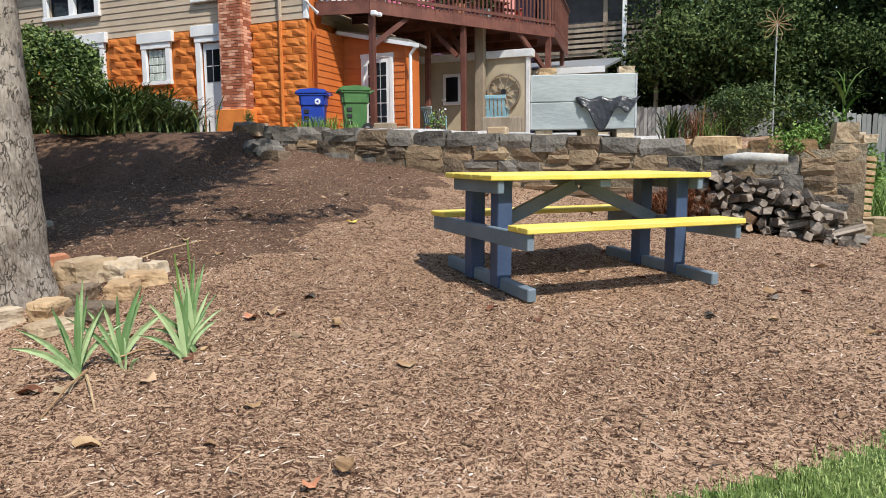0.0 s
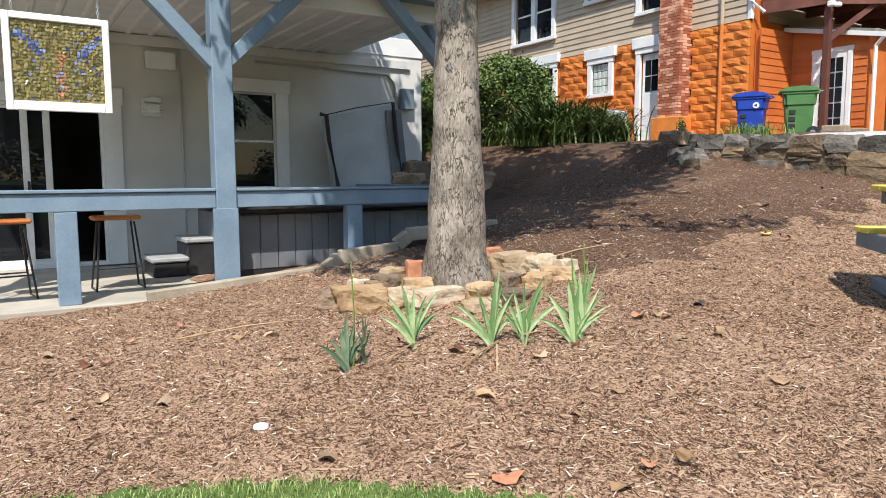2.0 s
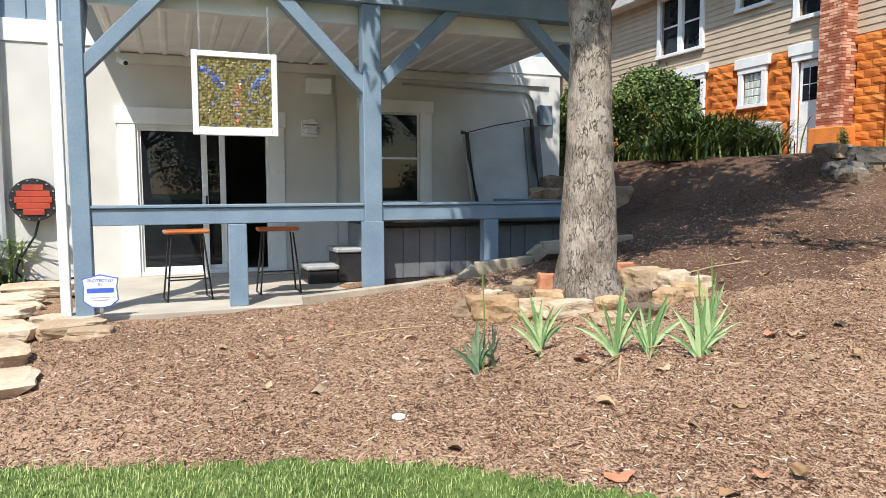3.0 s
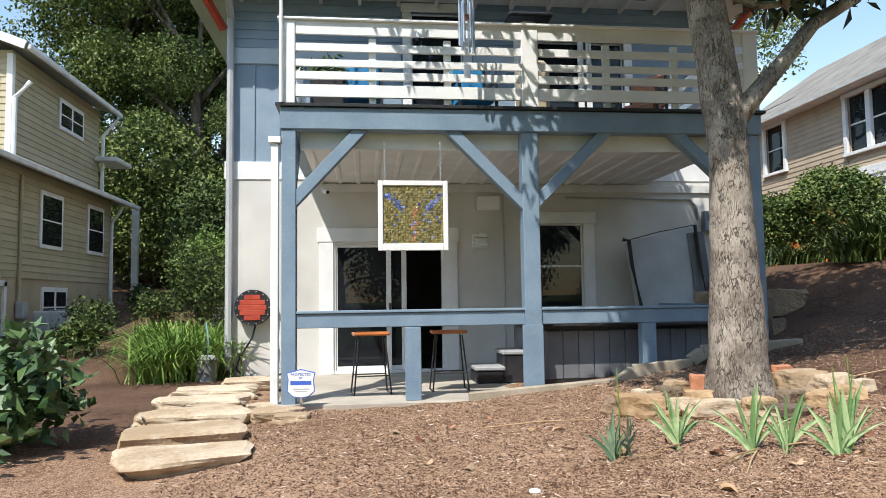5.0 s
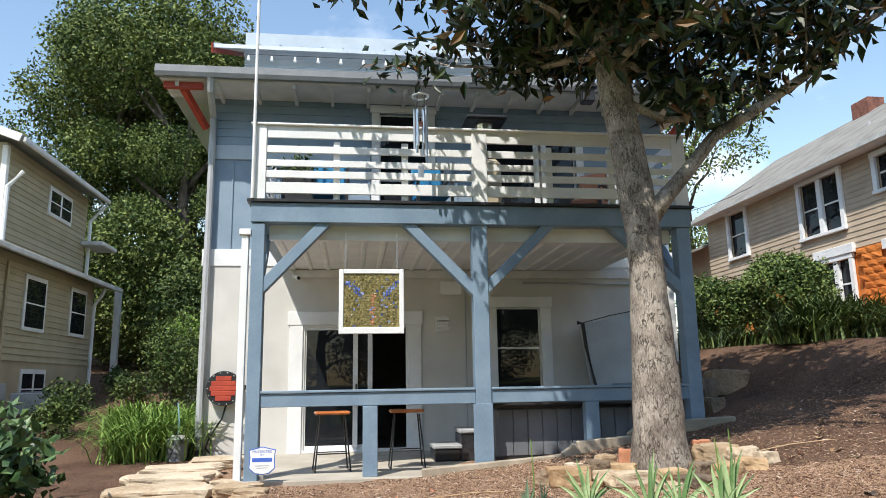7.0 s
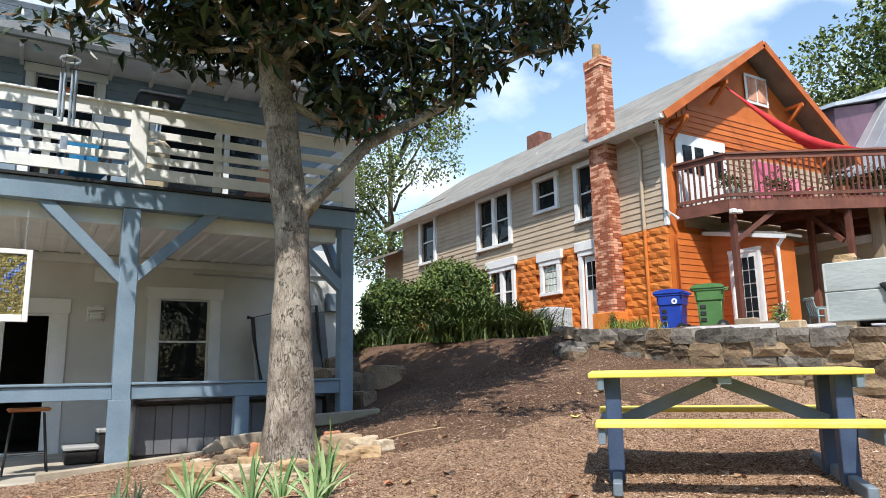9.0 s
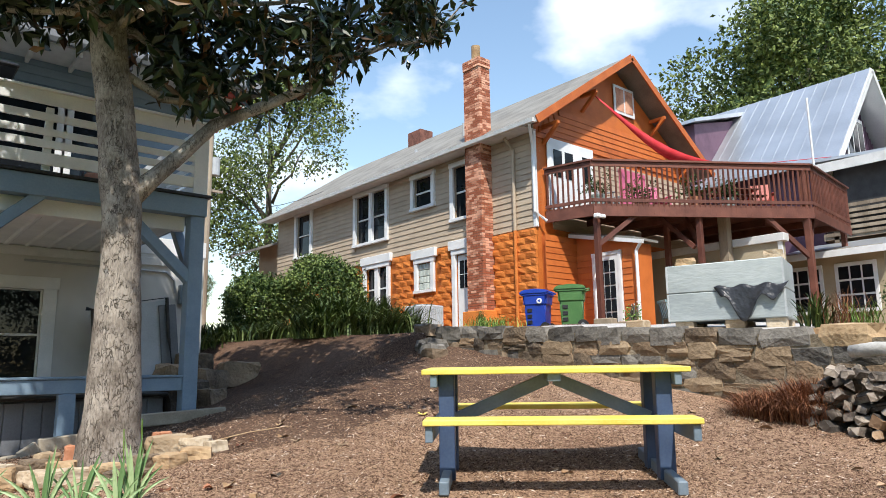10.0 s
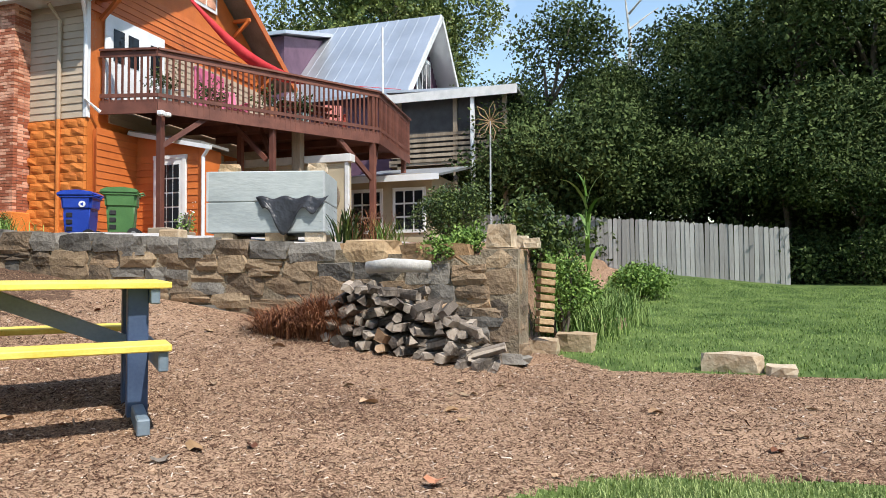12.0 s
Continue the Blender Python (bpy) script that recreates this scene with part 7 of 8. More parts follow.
for x, y, a, b, c, m in ((12.3, 4.2, 0.4, 0.75, 0.28, "rawwood"), (14.6, 7.9, 0.3, 0.5, 0.3, "rawwood"), (15.3, 8.1, 0.3, 0.9, 0.25, "rawwood"), (9.2, 3.3, 0.2, 0.3, 0.12, "palestone")):
    solo("planter_box", box(B(), (-a / 2, -b / 2, -0.05), (a / 2, b / 2, c), 0.02), M[m], on(x, y), 8, "small weathered planter box standing on gravel", "planter")
shrub("white_flower_plant", on(12.5, 5.63), (0.2, 0.2, 0.42), "leafbright", 60, 4, 0.05, 21, "potted plant with white blossoms by the gravel", 5)
shrub("white_blossom", on(12.48, 5.6, 0.2), (0.16, 0.16, 0.3), "white", 7, 2, 0.05, 22, "white blossoms on a potted plant", 4)

# on the deck: pots, chairs, sail
for x, y, m, k in ((15.9, 8.9, "pot", 31), (18.3, 7.4, "terracotta", 32), (19.2, 6.9, "pot", 33), (17.2, 8.4, "terracotta", 34)):
    pt = thing("potted_plant", (x, y, 5.42), 0, "leafy plant in a glazed pot on the deck", "potted plant", "deck pots")
    part("pot", tube(B(), [(0, 0, 0), (0, 0, 0.35)], [0.15, 0.21], 12), M[m], pt)
    r = random.Random(k)
    ob = new("foliage", leaf_mesh("foliage", [(r.gauss(0, 0.18), r.gauss(0, 0.18), 0.45 + abs(r.gauss(0, 0.22))) for _ in range(60)], 0.1, 0.06, 5, M["leaf"], k))
    ob.parent = pt


def deck_chair(at, turn, colour, label):
    c = thing("deck_chair", at, turn, label, "chair", "deck chairs")
    part("seat", box(B(), (-0.27, -0.25, 0.36), (0.27, 0.25, 0.40), 0.01), M[colour], c)
    for k in range(5):
        part("back_slat", bar(B(), (-0.22 + 0.11 * k, 0.22, 0.38), (-0.22 + 0.11 * k, 0.42, 1.0), 0.09, 0.02, (0, 1, 0)), M[colour], c)
    for x in (-0.3, 0.3):
        part("arm", box(B(), (x - 0.05, -0.3, 0.56), (x + 0.05, 0.3, 0.59), 0.01), M[colour], c)
        for y in (-0.22, 0.22):
            part("leg", box(B(), (x - 0.03, y - 0.03, 0), (x + 0.03, y + 0.03, 0.56)), M[colour], c)


deck_chair((18.3, 8.6, 5.42), -30, "pink", "pink painted wooden deck chair")
deck_chair((20.6, 6.6, 5.42), -60, "redpaint", "red wooden deck chair")
deck_chair((16.9, 9.3, 5.42), 20, "stepgrey", "grey covered deck chair")
tb2 = thing("deck_table", (19.8, 7.2, 5.42), -33, "dark picnic table on the deck", "table")
part("top", box(B(), (-0.8, -0.35, 0.7), (0.8, 0.35, 0.74), 0.01), M["deckred"], tb2)
for y in (-0.6, 0.6):
    part("bench", box(B(), (-0.8, y - 0.12, 0.42), (0.8, y + 0.12, 0.45), 0.01), M["deckred"], tb2)
for x in (-0.6, 0.6):
    for s in (-1, 1):
        part("leg", bar(B(), (x, s * 0.55, 0), (x, s * 0.15, 0.7), 0.05, 0.09), M["deckred"], tb2)
sail = B()
A, C, D = Vector((17.1, 9.75, 9.3)), Vector((21.6, 7.6, 7.35)), Vector((20.2, 9.2, 7.2))
n = 10
rows = []
for i in range(n + 1):
    t = i / n
    p = A.lerp(C, t) + Vector((0, 0, -0.55 * math.sin(math.pi * t)))
    q = A.lerp(D, t) + Vector((0, 0, -0.75 * math.sin(math.pi * t)))
    q = p.lerp(q, 0.25 + 0.3 * t)
    rows.append((sail.verts.new(p), sail.verts.new(p.lerp(q, 0.5) - Vector((0, 0, 0.05))), sail.verts.new(q)))
for a, b in zip(rows, rows[1:]):
    for j in (0, 1):
        sail.faces.new((a[j], a[j + 1], b[j + 1], b[j]))
sh = thing("shade_sail", (19, 8, 7.2), 0, "red triangular shade sail slung over the deck", "shade sail")
bmesh.ops.translate(sail, verts=sail.verts[:], vec=(-19, -8, -7.2))
ob = part("cloth", sail, M["redcloth"], sh, smooth=True)
ob.modifiers.new("thick", "SOLIDIFY").thickness = 0.01
part("cord", tube(B(), [C - Vector((19, 8, 7.2)), Vector((7, -1.5, 1.0))], 0.012, 5), M["redcloth"], sh)

# wire flower ornament above the wall
wf = thing("wire_flower", (10.9, -0.45, 1.5), 0, "wire flower ornament on a tall rod", "garden ornament")
part("rod", tube(B(), [(0, 0, 0), (0.05, 0, 1.75)], 0.012, 6), M["pipe"], wf)
for k in range(7):
    a = 6.283 * k / 7
    part("petal", tube(B(), [(0.05, 0, 1.75), (0.02, 0.17 * math.cos(a - 0.25), 1.75 + 0.17 * math.sin(a - 0.25)), (0.0, 0.27 * math.cos(a), 1.75 + 0.27 * math.sin(a)), (0.02, 0.17 * math.cos(a + 0.25), 1.75 + 0.17 * math.sin(a + 0.25)), (0.05, 0, 1.75)], 0.007, 5), M["ochre"], wf)
dp("white_pole", tube(B(), [(20.75, 5.1, 6.6), (20.75, 5.1, 8.6)], 0.03, 6), M["white"])


# ---- things in the porch ----
def bar_stool(at, turn):
    s = thing("bar_stool", at, turn, "bar stool with varnished saddle seat on black wire legs", "stool", "porch stools")
    seat = box(B(), (-0.24, -0.14, 0.725), (0.24, 0.14, 0.77), 0.018)
    for v in seat.verts:
        v.co.z += 0.10 * (v.co.x / 0.24) ** 2 * 0.3
    part("seat", seat, M["seat"], s)
    for x in (-1, 1):
        for y in (-1, 1):
            part("leg", tube(B(), [(x * 0.17, y * 0.09, 0.73), (x * 0.24, y * 0.17, 0.0)], 0.011, 7), M["black"], s)
        part("foot_rail", tube(B(), [(x * 0.24, -0.17, 0.008), (x * 0.24, 0.17, 0.008)], 0.01, 6), M["black"], s)
    for y in (-1, 1):
        part("stretcher", tube(B(), [(-0.215, y * 0.14, 0.24), (0.215, y * 0.14, 0.24)], 0.009, 6), M["black"], s)
    return s


bar_stool((-0.80, 7.75, 0.0), 8)
bar_stool((0.24, 7.9, 0.0), 2)
st = thing("plastic_steps", (1.12, 8.75, 0.0), 0, "grey and black plastic two-step stool", "step stool")
for lo, hi in (((-0.42, -0.3, 0), (-0.02, 0.3, 0.18)), ((-0.02, -0.3, 0), (0.34, 0.3, 0.40))):
    part("riser", box(B(), lo, hi, 0.02), M["plastic"], st)
    part("tread", box(B(), (lo[0] - 0.02, -0.32, hi[2]), (hi[0] + 0.02, 0.32, hi[2] + 0.06), 0.015), M["stepgrey"], st)
tub = thing("hot_tub", (2.75, 8.3, 0.0), 0, "hot tub with dark grey panelled sides, its cover raised", "hot tub")
part("shell", box(B(), (-1.33, -0.93, 0.05), (1.2, 0.95, 0.80), 0.03), M["tub"], tub)
for k in range(12):
    part("side_panel", box(B(), (-1.30 + k * 0.207, -0.955, 0.17), (-1.30 + k * 0.207 + 0.200, -0.932, 0.78), 0.006), M["tub"], tub)
part("top_rim", box(B(), (-1.38, -0.98, 0.805), (1.25, 1.0, 0.86), 0.02), M["black"], tub)
part("base", box(B(), (-1.35, -0.945, 0.0), (1.22, 0.9, 0.165)), M["black"], tub)
cov = B()
prism(cov, ((1.02, 0.62), (2.27, 0.62), (2.02, 2.39), (0.81, 2.14)), 1.62, 1.76, "y")
bmesh.ops.bevel(cov, geom=cov.edges[:], offset=0.03, segments=2, affect="EDGES")
part("cover", cov, M["cover"], tub, "grey vinyl cover folded upright")
part("cover_flap", bar(B(), (2.02, 1.60, 2.30), (2.16, 1.60, 1.0), 0.30, 0.03, (0, 1, 0), 0.01), M["tub"], tub)
part("lift_arm", tube(B(), [(0.72, 1.56, 2.17), (0.82, 1.56, 2.15), (0.86, 1.56, 1.75), (1.00, 1.56, 1.05), (0.95, 0.97, 0.72)], 0.035, 7), M["black"], tub)
part("lift_arm", tube(B(), [(2.00, 1.56, 2.42), (2.06, 1.54, 1.75), (2.16, 1.5, 1.02), (1.3, 0.97, 0.72)], 0.03, 7), M["black"], tub)
part("strut", tube(B(), [(1.26, -0.6, 0.80), (1.12, -0.99, 0.42), (1.04, -1.0, 0.30)], 0.022, 7), M["black"], tub)
part("pull_cord", tube(B(), [(0.80, 1.55, 2.16), (1.35, 1.6, 2.30), (2.0, 1.6, 2.42)], 0.008, 5), M["black"], tub)

# hanging mosaic window
hw = thing("mosaic_window", (-0.285, 6.92, 1.80), 0, "old white window sash filled with gold and blue glass mosaic, hung on chains", "hanging ornament")
for lo, hi in (((-0.425, -0.02, 0), (-0.365, 0.02, 0.85)), ((0.365, -0.02, 0), (0.425, 0.02, 0.85)), ((-0.365, -0.02, 0), (0.365, 0.02, 0.085)), ((-0.365, -0.02, 0.79), (0.365, 0.02, 0.85))):
    part("frame", box(B(), lo, hi, 0.006), M["white"], hw)
gr = random.Random(4)
bv, bf, bmi = [], [], []
for i in range(24):
    for j in range(23):
        x0, z0 = -0.365 + i * 0.0304 + gr.uniform(-0.006, 0.006), 0.085 + j * 0.0307 + gr.uniform(-0.006, 0.006)
        a, w, h = gr.uniform(0, 1.5), gr.uniform(0.009, 0.018), gr.uniform(0.006, 0.016)
        c, s = math.cos(a), math.sin(a)
        k = len(bv)
        t = gr.uniform(-0.006, 0.006)
        q = [(x0 + 0.015 + u * c - v * s, z0 + 0.015 + u * s + v * c) for u, v in ((-w, -h), (w, -h), (w, h), (-w, h))]
        if any(abs(u) > 0.368 or not 0.083 < v < 0.792 for u, v in q):
            continue
        bv.extend([(u, -0.006 + t * (n - 1.5) * 0.5, v) for n, (u, v) in enumerate(q)])
        bv.extend([(u, 0.002, v) for u, v in q])
        bf.extend([tuple(k + m for m in f) for f in ((0, 1, 2, 3), (7, 6, 5, 4), (0, 4, 5, 1), (1, 5, 6, 2), (2, 6, 7, 3), (3, 7, 4, 0))])
        d = abs(abs(x0) - 0.24) < 0.12 and abs((z0 - 0.52) - 0.9 * (abs(x0) - 0.18)) < 0.045
        trunk = abs(x0) < 0.03 and z0 < 0.5
        bmi.extend([(1 if d or gr.random() < 0.07 else (2 if trunk else 0))] * 6)
me = bpy.data.meshes.new("mosaic")
me.from_pydata(bv, [], bf)
for m in (M["mosaic_gold"], M["mosaic_blue"], M["terracotta"]):
    me.materials.append(m)
me.polygons.foreach_set("material_index", bmi)
ob = new("mosaic", me)
ob.parent = hw
tagged(ob, "gold and blue glass chips", kind="stuff")
part("backing", box(B(), (-0.365, 0.004, 0.085), (0.365, 0.008, 0.79)), M["mosaic_gold"], hw)
for x in (-0.34, 0.34):
    bm = B()
    for k in range(14):
        z = 0.855 + k * 0.034
        tube(bm, [(x - 0.008 * (k % 2), -0.008 * (1 - k % 2), z), (x - 0.008 * (k % 2), -0.008 * (1 - k % 2), z + 0.036)], 0.003, 4)
        tube(bm, [(x + 0.008 * (k % 2), 0.008 * (1 - k % 2), z), (x + 0.008 * (k % 2), 0.008 * (1 - k % 2), z + 0.036)], 0.003, 4)
    part("chain", bm, M["silver"], hw)

# wall lamps, camera, conduits
lamp = thing("wall_lantern", (1.09, 10.27, 2.06), 0, "white metal wall lantern with stepped hood", "wall lamp")
part("back_plate", box(B(), (-0.13, -0.02, 0.0), (0.13, 0.01, 0.26), 0.01), M["white"], lamp)
part("body", box(B(), (-0.09, -0.16, 0.04), (0.09, -0.02, 0.16), 0.02), M["white"], lamp)
for k in range(3):
    part("fin", box(B(), (-0.12, -0.18, 0.05 + k * 0.045), (0.12, -0.02, 0.062 + k * 0.045), 0.003), M["white"], lamp)
part("hood", prism(B(), ((-0.11, 0.19), (0.11, 0.19), (0.03, 0.26), (-0.03, 0.26)), -0.17, -0.02, "y"), M["white"], lamp)
fx = thing("flood_light", (1.23, 10.27, 2.72), 0, "white boxed flood light on the stucco wall", "wall lamp")
part("housing", box(B(), (-0.2, -0.10, 0.0), (0.2, 0.01, 0.24), 0.015), M["white"], fx)
sc = thing("security_camera", (-1.55, 10.15, 3.03), 0, "small white security camera under the porch ceiling", "camera")
part("bracket", box(B(), (-0.03, 0.0, 0.0), (0.03, 0.14, 0.06), 0.005), M["white"], sc)
part("barrel", tube(B(), [(0.02, 0.02, 0.0), (0.08, -0.14, -0.04)], 0.04, 12), M["white"], sc)
part("lens", tube(B(), [(0.081, -0.141, -0.041), (0.085, -0.152, -0.043)], 0.03, 12), M["black"], sc)
cd = thing("conduit_run", (2.0, 10.26, 2.5), 0, "grey conduit pipes on the porch wall", "conduit")
part("pipe", tube(B(), [(-0.5, 0, -2.4), (-0.5, 0, 0.55)], 0.015, 6), M["pipe"], cd)
part("pipe", tube(B(), [(0.6, 0, 0.45), (2.85, 0, 0.42), (3.0, 0, 0.28), (3.02, 0, 0.05)], 0.022, 6), M["pipe"], cd)
part("pipe", tube(B(), [(-0.5, 0, 0.56), (3.3, 0, 0.54)], 0.014, 6), M["pipe"], cd)
part("junction_box", box(B(), (3.08, -0.1, -0.15), (3.33, 0.02, 0.2), 0.01), M["steel"], cd)

# hose reel and meter by the corner
hr = thing("hose_reel", (-2.68, 10.28, 1.12), 0, "round black hose reel with red slatted front, hose hanging down", "hose reel")
part("drum", tube(B(), [(0, -0.02, 0), (0, -0.17, 0)], 0.29, 28), M["black"], hr)
for k in range(5):
    z = -0.205 + k * 0.083
    w = math.sqrt(0.225 ** 2 - max(0.0, max(abs(z), abs(z + 0.078)) - 0.02) ** 2)
    part("slat", box(B(), (-w, -0.185, z), (w, -0.172, z + 0.078), 0.004), M["redpaint"], hr, "red slat")
for k in range(14):
    a = 6.283 * k / 14
    part("bolt", tube(B(), [(0.265 * math.cos(a), -0.172, 0.265 * math.sin(a)), (0.265 * math.cos(a), -0.18, 0.265 * math.sin(a))], 0.012, 6), M["silver"], hr)
part("hose", tube(B(), [(0.04, -0.1, -0.28), (-0.02, -0.08, -0.5), (-0.2, -0.06, -0.78), (-0.27, -0.06, -0.98), (-0.15, -0.1, -1.1), (0.2, -0.2, -1.12), (0.5, -0.3, -1.06)], 0.017, 7), M["black"], hr, smooth=True)
part("crank", box(B(), (0.27, -0.12, -0.03), (0.36, -0.06, 0.05), 0.01), M["black"], hr)
ot = thing("outlet_box", (-2.35, 10.27, 0.42), 0, "grey weatherproof outlet box on the stucco wall", "outlet")
part("cover", box(B(), (-0.05, -0.05, -0.08), (0.05, 0.015, 0.1), 0.01), M["stepgrey"], ot)
hc = thing("hose_pot", (-3.35, 10.0, 0.0), 0, "dark hose pot with green hose beside the downspout", "hose pot")
part("pot", tube(B(), [(0, 0, -0.05), (0, 0, 0.32)], [0.15, 0.18], 12), M["gutter"], hc)
part("hose", tube(B(), [(0.0, 0, 0.3), (0.02, -0.05, 0.6), (-0.02, -0.02, 0.9)], 0.012, 6), M["teal"], hc)
part("lid", tube(B(), [(0, 0, 0.32), (0, 0, 0.38)], [0.16, 0.1], 10), M["white"], hc)

# yard sign
ys = thing("yard_sign", (-1.61, 6.80, -0.17), -4, "white and blue shield-shaped security sign on a post", "yard sign")
part("post", box(B(), (-0.015, -0.01, -0.1), (0.015, 0.01, 0.3)), M["silver"], ys)
shield = ((-0.16, 0.34), (-0.09, 0.28), (0.0, 0.265), (0.09, 0.28), (0.16, 0.34), (0.15, 0.48), (0.165, 0.56), (0.10, 0.575), (0.0, 0.60), (-0.10, 0.575), (-0.165, 0.56), (-0.15, 0.48))
part("border", prism(B(), shield, -0.012, -0.006, "y"), M["signblue"], ys)
part("plate", prism(B(), [(u * 0.93, 0.435 + (v - 0.435) * 0.93) for u, v in shield], -0.0165, -0.0125, "y"), M["white"], ys)
for text, z, size in (("PROTECTED", 0.525, 0.042), ("BY", 0.487, 0.038)):
    cu = bpy.data.curves.new("lettering", "FONT")
    cu.body, cu.size, cu.align_x, cu.extrude = text, size, "CENTER", 0.0006
    tmp = bpy.data.objects.new("lettering", cu)
    lm = bpy.data.meshes.new_from_object(tmp)
    bpy.data.objects.remove(tmp)
    lm.materials.append(M["signblue"])
    ob = new("lettering", lm)
    ob.parent = ys
    ob.matrix_basis = pose(0, -0.018, z, 90, 0, 0)
part("name_bar", box(B(), (-0.12, -0.019, 0.42), (0.12, -0.017, 0.465), 0.0), M["signblue"], ys)
part("small_print", box(box(B(), (-0.09, -0.019, 0.37), (0.09, -0.017, 0.378)), (-0.07, -0.019, 0.345), (0.07, -0.017, 0.352)), M["pipe"], ys)

# wind chime, balcony furniture, lantern, flag pole
wc = thing("wind_chime", (0.35, 6.55, 4.1), 0, "silver tube wind chime hanging from the magnolia", "wind chime")
part("ring", tube(B(), [(0.11 * math.cos(6.283 * k / 16), 0.11 * math.sin(6.283 * k / 16), 0.85) for k in range(17)], 0.012, 6), M["silver"], wc)
for k in range(6):
    a = 6.283 * k / 6
    part("tube", tube(B(), [(0.08 * math.cos(a), 0.08 * math.sin(a), 0.72 - 0.02 * k), (0.08 * math.cos(a), 0.08 * math.sin(a), 0.02 + 0.03 * k)], 0.018, 10), M["silver"], wc)
    part("cord", tube(B(), [(0.08 * math.cos(a), 0.08 * math.sin(a), 0.72 - 0.02 * k), (0.10 * math.cos(a), 0.10 * math.sin(a), 0.85), (0, 0, 1.05)], 0.003, 4), M["black"], wc)
part("cord", tube(B(), [(0, 0, 1.05), (0, 0, 1.42)], 0.004, 4), M["black"], wc)
part("clapper", tube(B(), [(0, 0, 0.45), (0, 0, 0.48)], 0.05, 12), M["seat"], wc)
part("sail", box(B(), (-0.04, -0.004, -0.28), (0.04, 0.004, -0.12), 0.003), M["silver"], wc)
fp = thing("white_pole", (-1.86, 6.95, 3.6), 0, "thin white pole fixed to the balcony corner", "pole")
part("pole", tube(B(), [(0, -0.02, 0), (0.0, -0.05, 4.2)], 0.022, 8), M["white"], fp)
ht = thing("patio_heater", (1.75, 9.3, 3.6), 0, "steel patio heater with square hood on the balcony", "patio heater")
part("stem", tube(B(), [(0, 0, 0), (0, 0, 1.9)], 0.05, 10), M["silver"], ht)
part("burner", tube(B(), [(0, 0, 1.7), (0, 0, 2.02)], [0.1, 0.16], 10), M["silver"], ht)
part("hood", box(B(), (-0.36, -0.36, 2.02), (0.36, 0.36, 2.1), 0.03), M["black"], ht)
hl = thing("hanging_lantern", (3.55, 8.9, 5.95), 0, "black caged lantern hanging from the eave", "lantern")
part("cage", box(B(), (-0.11, -0.11, 0), (0.11, 0.11, 0.26), 0.02), M["black"], hl)
part("cap", prism(B(), ((-0.16, 0.26), (0.16, 0.26), (0.03, 0.38), (-0.03, 0.38)), -0.15, 0.15, "y"), M["black"], hl)
part("hook", tube(B(), [(0, 0, 0.38), (0, 0.5, 0.45)], 0.01, 5), M["black"], hl)


def balcony_chair(at, turn, label, cushion):
    c = thing("balcony_chair", at, turn, label, "chair", "balcony chairs")
    for x in (-0.27, 0.27):
        for y in (-0.25, 0.25):
            part("leg", box(B(), (x - 0.02, y - 0.02, 0), (x + 0.02, y + 0.02, 0.62 if y < 0 else 0.95)), M["black"], c)
        part("arm", box(B(), (x - 0.03, -0.27, 0.62), (x + 0.03, 0.27, 0.65)), M["black"], c)
    part("cushion", box(B(), (-0.25, -0.26, 0.3), (0.25, 0.24, 0.44), 0.04), M[cushion], c)
    part("back", box(B(), (-0.25, 0.18, 0.44), (0.25, 0.28, 0.95), 0.03), M[cushion], c)


balcony_chair((-0.9, 8.0, 3.6), 0, "black balcony chair with blue cushion", "cyan")
balcony_chair((0.65, 8.1, 3.6), 10, "black balcony chair with blue cushion", "cyan")
balcony_chair((3.3, 8.4, 3.6), -40, "black balcony chair with terracotta cushion", "terracotta")
cu = thing("covered_grill", (1.55, 8.2, 3.6), 0, "tan covered grill on the balcony", "grill cover")
part("cover", box(B(), (-0.22, -0.2, 0), (0.22, 0.2, 1.0), 0.08), M["foundation"], cu)
pc = thing("planter", (-1.35, 8.2, 3.6), 0, "dark planter with a leafy plant on the balcony", "planter")
part("box", box(B(), (-0.25, -0.2, 0), (0.25, 0.2, 0.7), 0.03), M["black"], pc)
ob = new("foliage", leaf_mesh("foliage", [(gr.gauss(0, 0.15), gr.gauss(0, 0.12), 0.75 + abs(gr.gauss(0, 0.1))) for _ in range(40)], 0.1, 0.05, 5, M["leaf"], 5))
ob.parent = pc
sl = thing("string_lights", (0, 10.9, 7.4), 0, "string of small bulbs along the upper eave", "string lights")
for k in range(14):
    part("bulb", tube(B(), [(-2.6 + 0.45 * k, 0, 0.15), (-2.6 + 0.45 * k, 0, 0.06)], [0.02, 0.035], 7), M["white"], sl)
part("wire", tube(B(), [(-2.8, 0, 0.18), (3.6, 0, 0.18)], 0.006, 4), M["black"], sl)

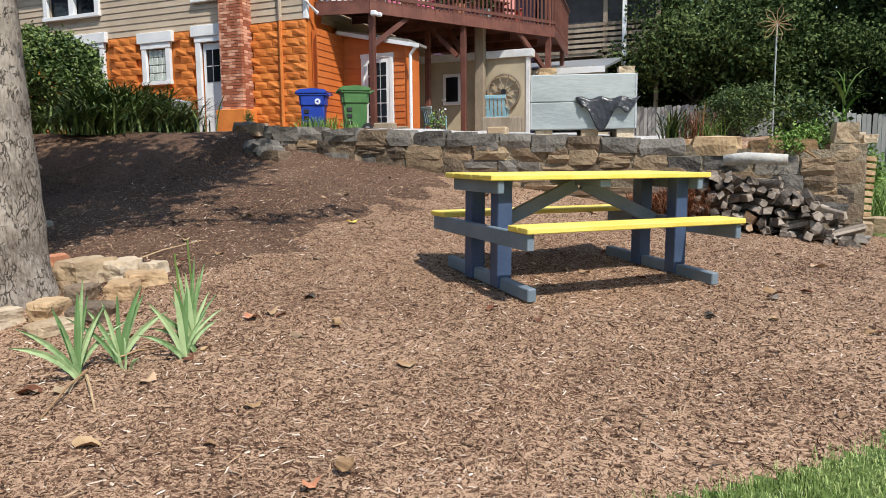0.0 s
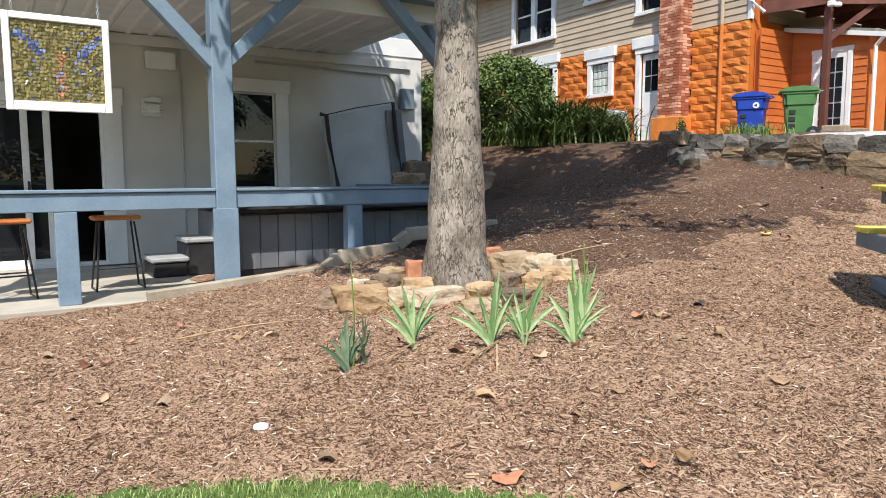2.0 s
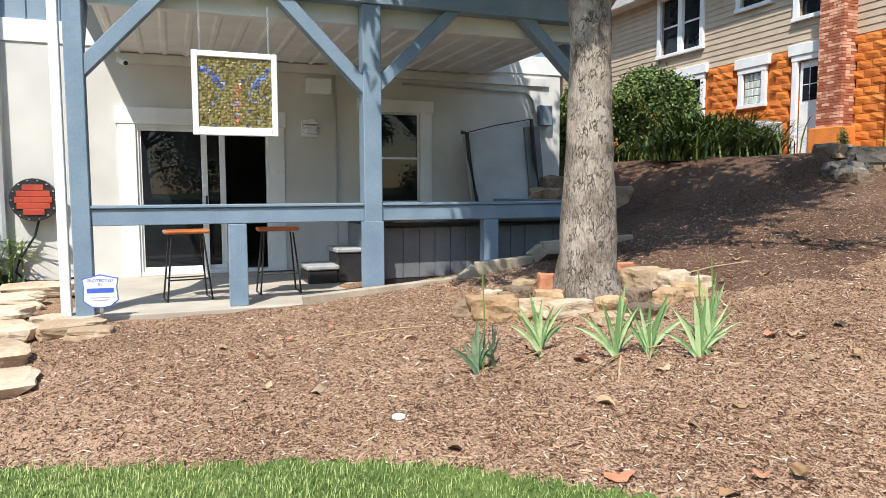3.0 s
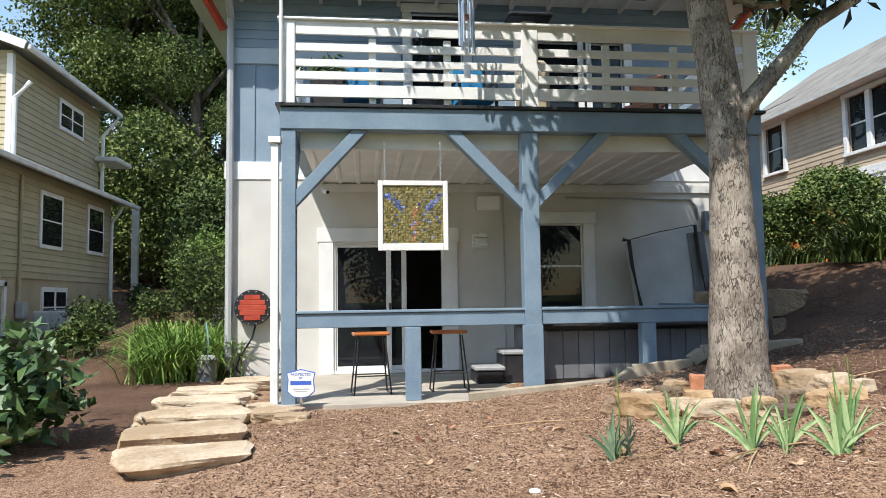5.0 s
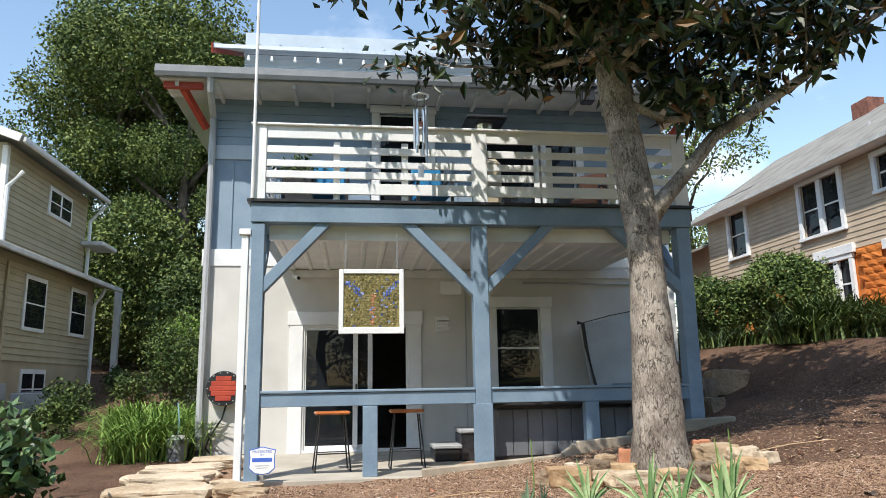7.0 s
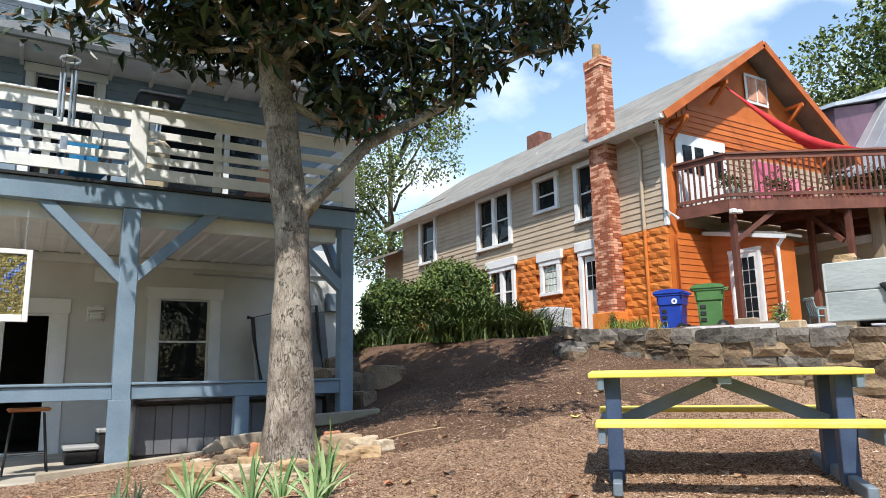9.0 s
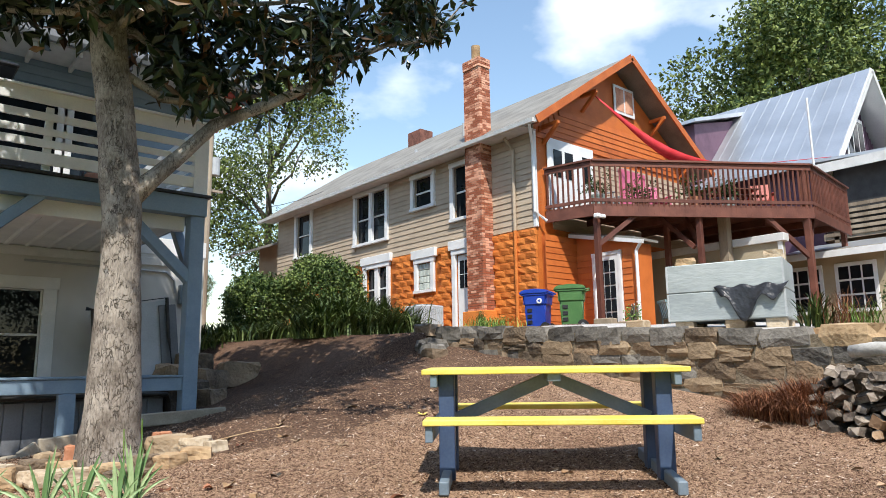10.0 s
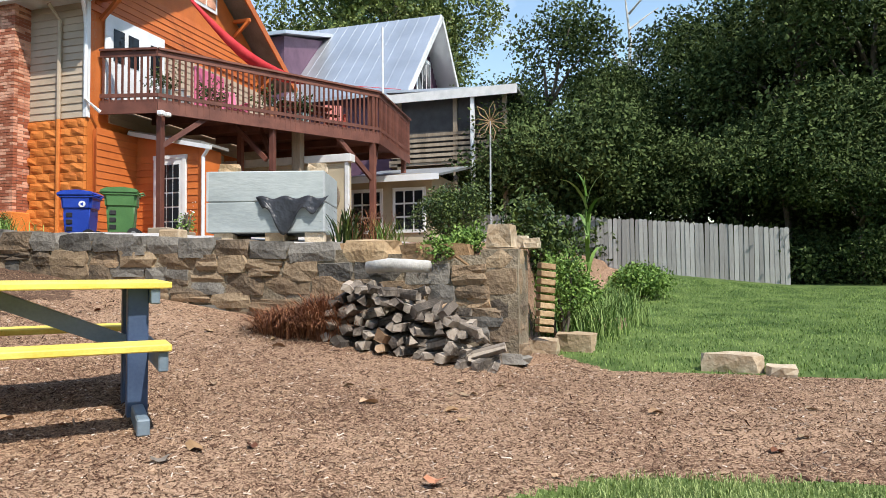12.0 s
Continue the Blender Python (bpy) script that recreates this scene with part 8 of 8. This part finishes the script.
# ---- fallen leaves and pebbles ----
for x, y, m, a in ((0.73, 1.66, "terracotta", 0.16), (1.41, 1.38, "ochre", 0.10), (2.79, 2.85, "terracotta", 0.12), (5.56, 3.7, "yellow", 0.14), (-0.12, 4.81, "terracotta", 0.09),
                   (0.29, 5.07, "terracotta", 0.08), (1.25, 1.42, "terracotta", 0.08), (3.3, 2.75, "logbark", 0.12), (2.9, 2.3, "ochre", 0.1), (4.0, 0.2, "logbark", 0.12), (4.7, -0.2, "logbark", 0.12), (5.0, -1.55, "terracotta", 0.13), (1.0, 0.95, "terracotta", 0.06), (-0.6, 3.4, "ochre", 0.07)):
    bm = B()
    vs = [bm.verts.new((a * 0.5 * math.cos(t) * (1 if i % 2 else 0.7), a * 0.3 * math.sin(t), 0.02 + 0.015 * math.cos(2 * t))) for i, t in enumerate([6.283 * k / 10 for k in range(10)])]
    c = bm.verts.new((0, 0, 0.012))
    for i in range(10):
        bm.faces.new((c, vs[i], vs[(i + 1) % 10]))
    pebble = m in ("palestone",) or (m == "ochre" and a == 0.10)
    if pebble:
        bm.free()
        bm = stone(gr, a * 0.6, a * 0.5, 0.035, 0.2)
    solo("pebble" if pebble else "fallen_leaf", bm, M[m], on(x, y, 0.01), gr.uniform(0, 180), "small pale pebble lying on the mulch" if pebble else "curled dry leaf lying on the mulch", "pebble" if pebble else "leaf", "ground litter")


solo("white_disc", tube(B(), [(0, 0, 0.0), (0, 0, 0.012)], [0.036, 0.033], 18), M["white"], on(0.127, 2.714, 0.012), 0, "flat white disc lying on the mulch", "disc")
vr = random.Random(31)
leaf_forms = []
for k in range(4):
    bm = B()
    n = 9
    rim = [bm.verts.new((0.055 * math.cos(6.283 * i / n) * vr.uniform(0.7, 1.2), 0.028 * math.sin(6.283 * i / n) * vr.uniform(0.7, 1.2), 0.012 + 0.014 * math.cos(12.566 * i / n + k))) for i in range(n)]
    c = bm.verts.new((0, 0, 0.006))
    for i in range(n):
        bm.faces.new((c, rim[i], rim[(i + 1) % n]))
    leaf_forms.append([mesh_of(bm.copy(), M[m], "fallen_leaf") for m in ("ochre", "dry", "logend", "brownstone")])
    bm.free()
placed = 0
while placed < 90:
    x, y = vr.uniform(-1.6, 7.8), vr.uniform(-3.6, 5.6)
    if is_lawn(x, y) or (x < 4.3 and y > 6.6) or math.hypot(x - 2.6, y - 4.7) < 0.8:
        continue
    ob = new("fallen_leaf", vr.choice(vr.choice(leaf_forms)))
    ob.matrix_basis = pose(x, y, floor_z(x, y) + bumps(x, y) + 0.008, vr.uniform(-12, 12), vr.uniform(-12, 12), vr.uniform(0, 360)) @ Matrix.Diagonal((*[vr.uniform(0.6, 1.3)] * 3, 1))
    tagged(ob, "small dry brown leaf lying on the mulch", "leaf", "ground litter")
    placed += 1


# ---- bark chips and grass ----
def scatter_chips(count, seed, length, label, material="chip"):
    r = np.random.default_rng(seed)
    pts = []
    while len(pts) < count:
        x, y = r.uniform(-2.4, 9.4), r.uniform(-5.0, 7.4)
        near = math.exp(-0.13 * max(0.0, math.hypot(x - 0.8, y + 0.6) - 2.5))
        if r.random() > near or is_lawn(x, y) or (x < 4.3 and y > 6.75) or (x > 8.3 and y > -1.3) or (dark_shaded(x, y) and r.random() > 0.5):
            continue
        pts.append((x, y, floor_z(x, y) + bumps(x, y)))
    c = np.array(pts)
    n = len(c)
    a = r.uniform(0, 2 * np.pi, n)
    tilt = r.normal(0, 0.35, n)
    ln, w, h = r.gamma(2.2, length, n) + length, r.uniform(0.45, 1.3, n) * (0.004 + 0.5 * length), r.uniform(0.002, 0.006, n)
    u = np.stack([np.cos(a) * np.cos(tilt), np.sin(a) * np.cos(tilt), np.sin(tilt)], 1) * ln[:, None]
    s = np.stack([-np.sin(a), np.cos(a), r.normal(0, 0.25, n)], 1) * w[:, None] * 0.5
    up = np.stack([np.zeros(n), np.zeros(n), h], 1)
    c = c + up * 0.8
    v = np.stack([c - u / 2 - s, c + u / 2 - s * 0.6, c + u / 2 + s * 0.6, c - u / 2 + s, c - u / 2 * 0.8 + up, c + u / 2 * 0.9 + up], 1).reshape(-1, 3)
    k = np.arange(n) * 6
    f = []
    for t in ((0, 1, 5), (0, 5, 4), (2, 3, 4), (2, 4, 5), (1, 2, 5), (3, 0, 4)):
        f.append(np.stack([k + i for i in t], 1))
    me = bpy.data.meshes.new("bark_chips")
    me.from_pydata(v.tolist(), [], np.concatenate(f).tolist())
    me.materials.append(M[material])
    return tagged(new("bark_chips", me), label, "mulch", kind="stuff")


scatter_chips(105000, 1, 0.0058, "loose brown bark chips covering the bank")
scatter_chips(7000, 12, 0.017, "longer weathered wood splinters strewn over the mulch")
scatter_chips(9000, 13, 0.009, "pale bleached wood flakes scattered over the mulch", "palechip")


def scatter_grass(name, count, seed, x0, x1, y0, y1, height, width, test, material="grass"):
    r = np.random.default_rng(seed)
    pts = []
    while len(pts) < count:
        x, y = r.uniform(x0, x1), r.uniform(y0, y1)
        if is_lawn(x + r.normal(0, 0.03), y + r.normal(0, 0.03)) and test(x, y):
            pts.append((x, y, floor_z(x, y) - 0.005))
    return tagged(new(name, blades_mesh(name, pts, height, height * 0.6, width, M[material], seed, 2)), "short mown green lawn grass", "grass", kind="stuff")


scatter_grass("lawn_grass", 52000, 2, -2.6, 5.5, -3.8, 3.8, 0.042, 0.0045, lambda x, y: y > lawn_edge(x) - 0.9 or (x > 4.5 and y < -1.6), "neargrass")
scatter_grass("lawn_grass", 56000, 3, 8.3, 23.0, -9.0, -1.3, 0.045, 0.010, lambda x, y: True)
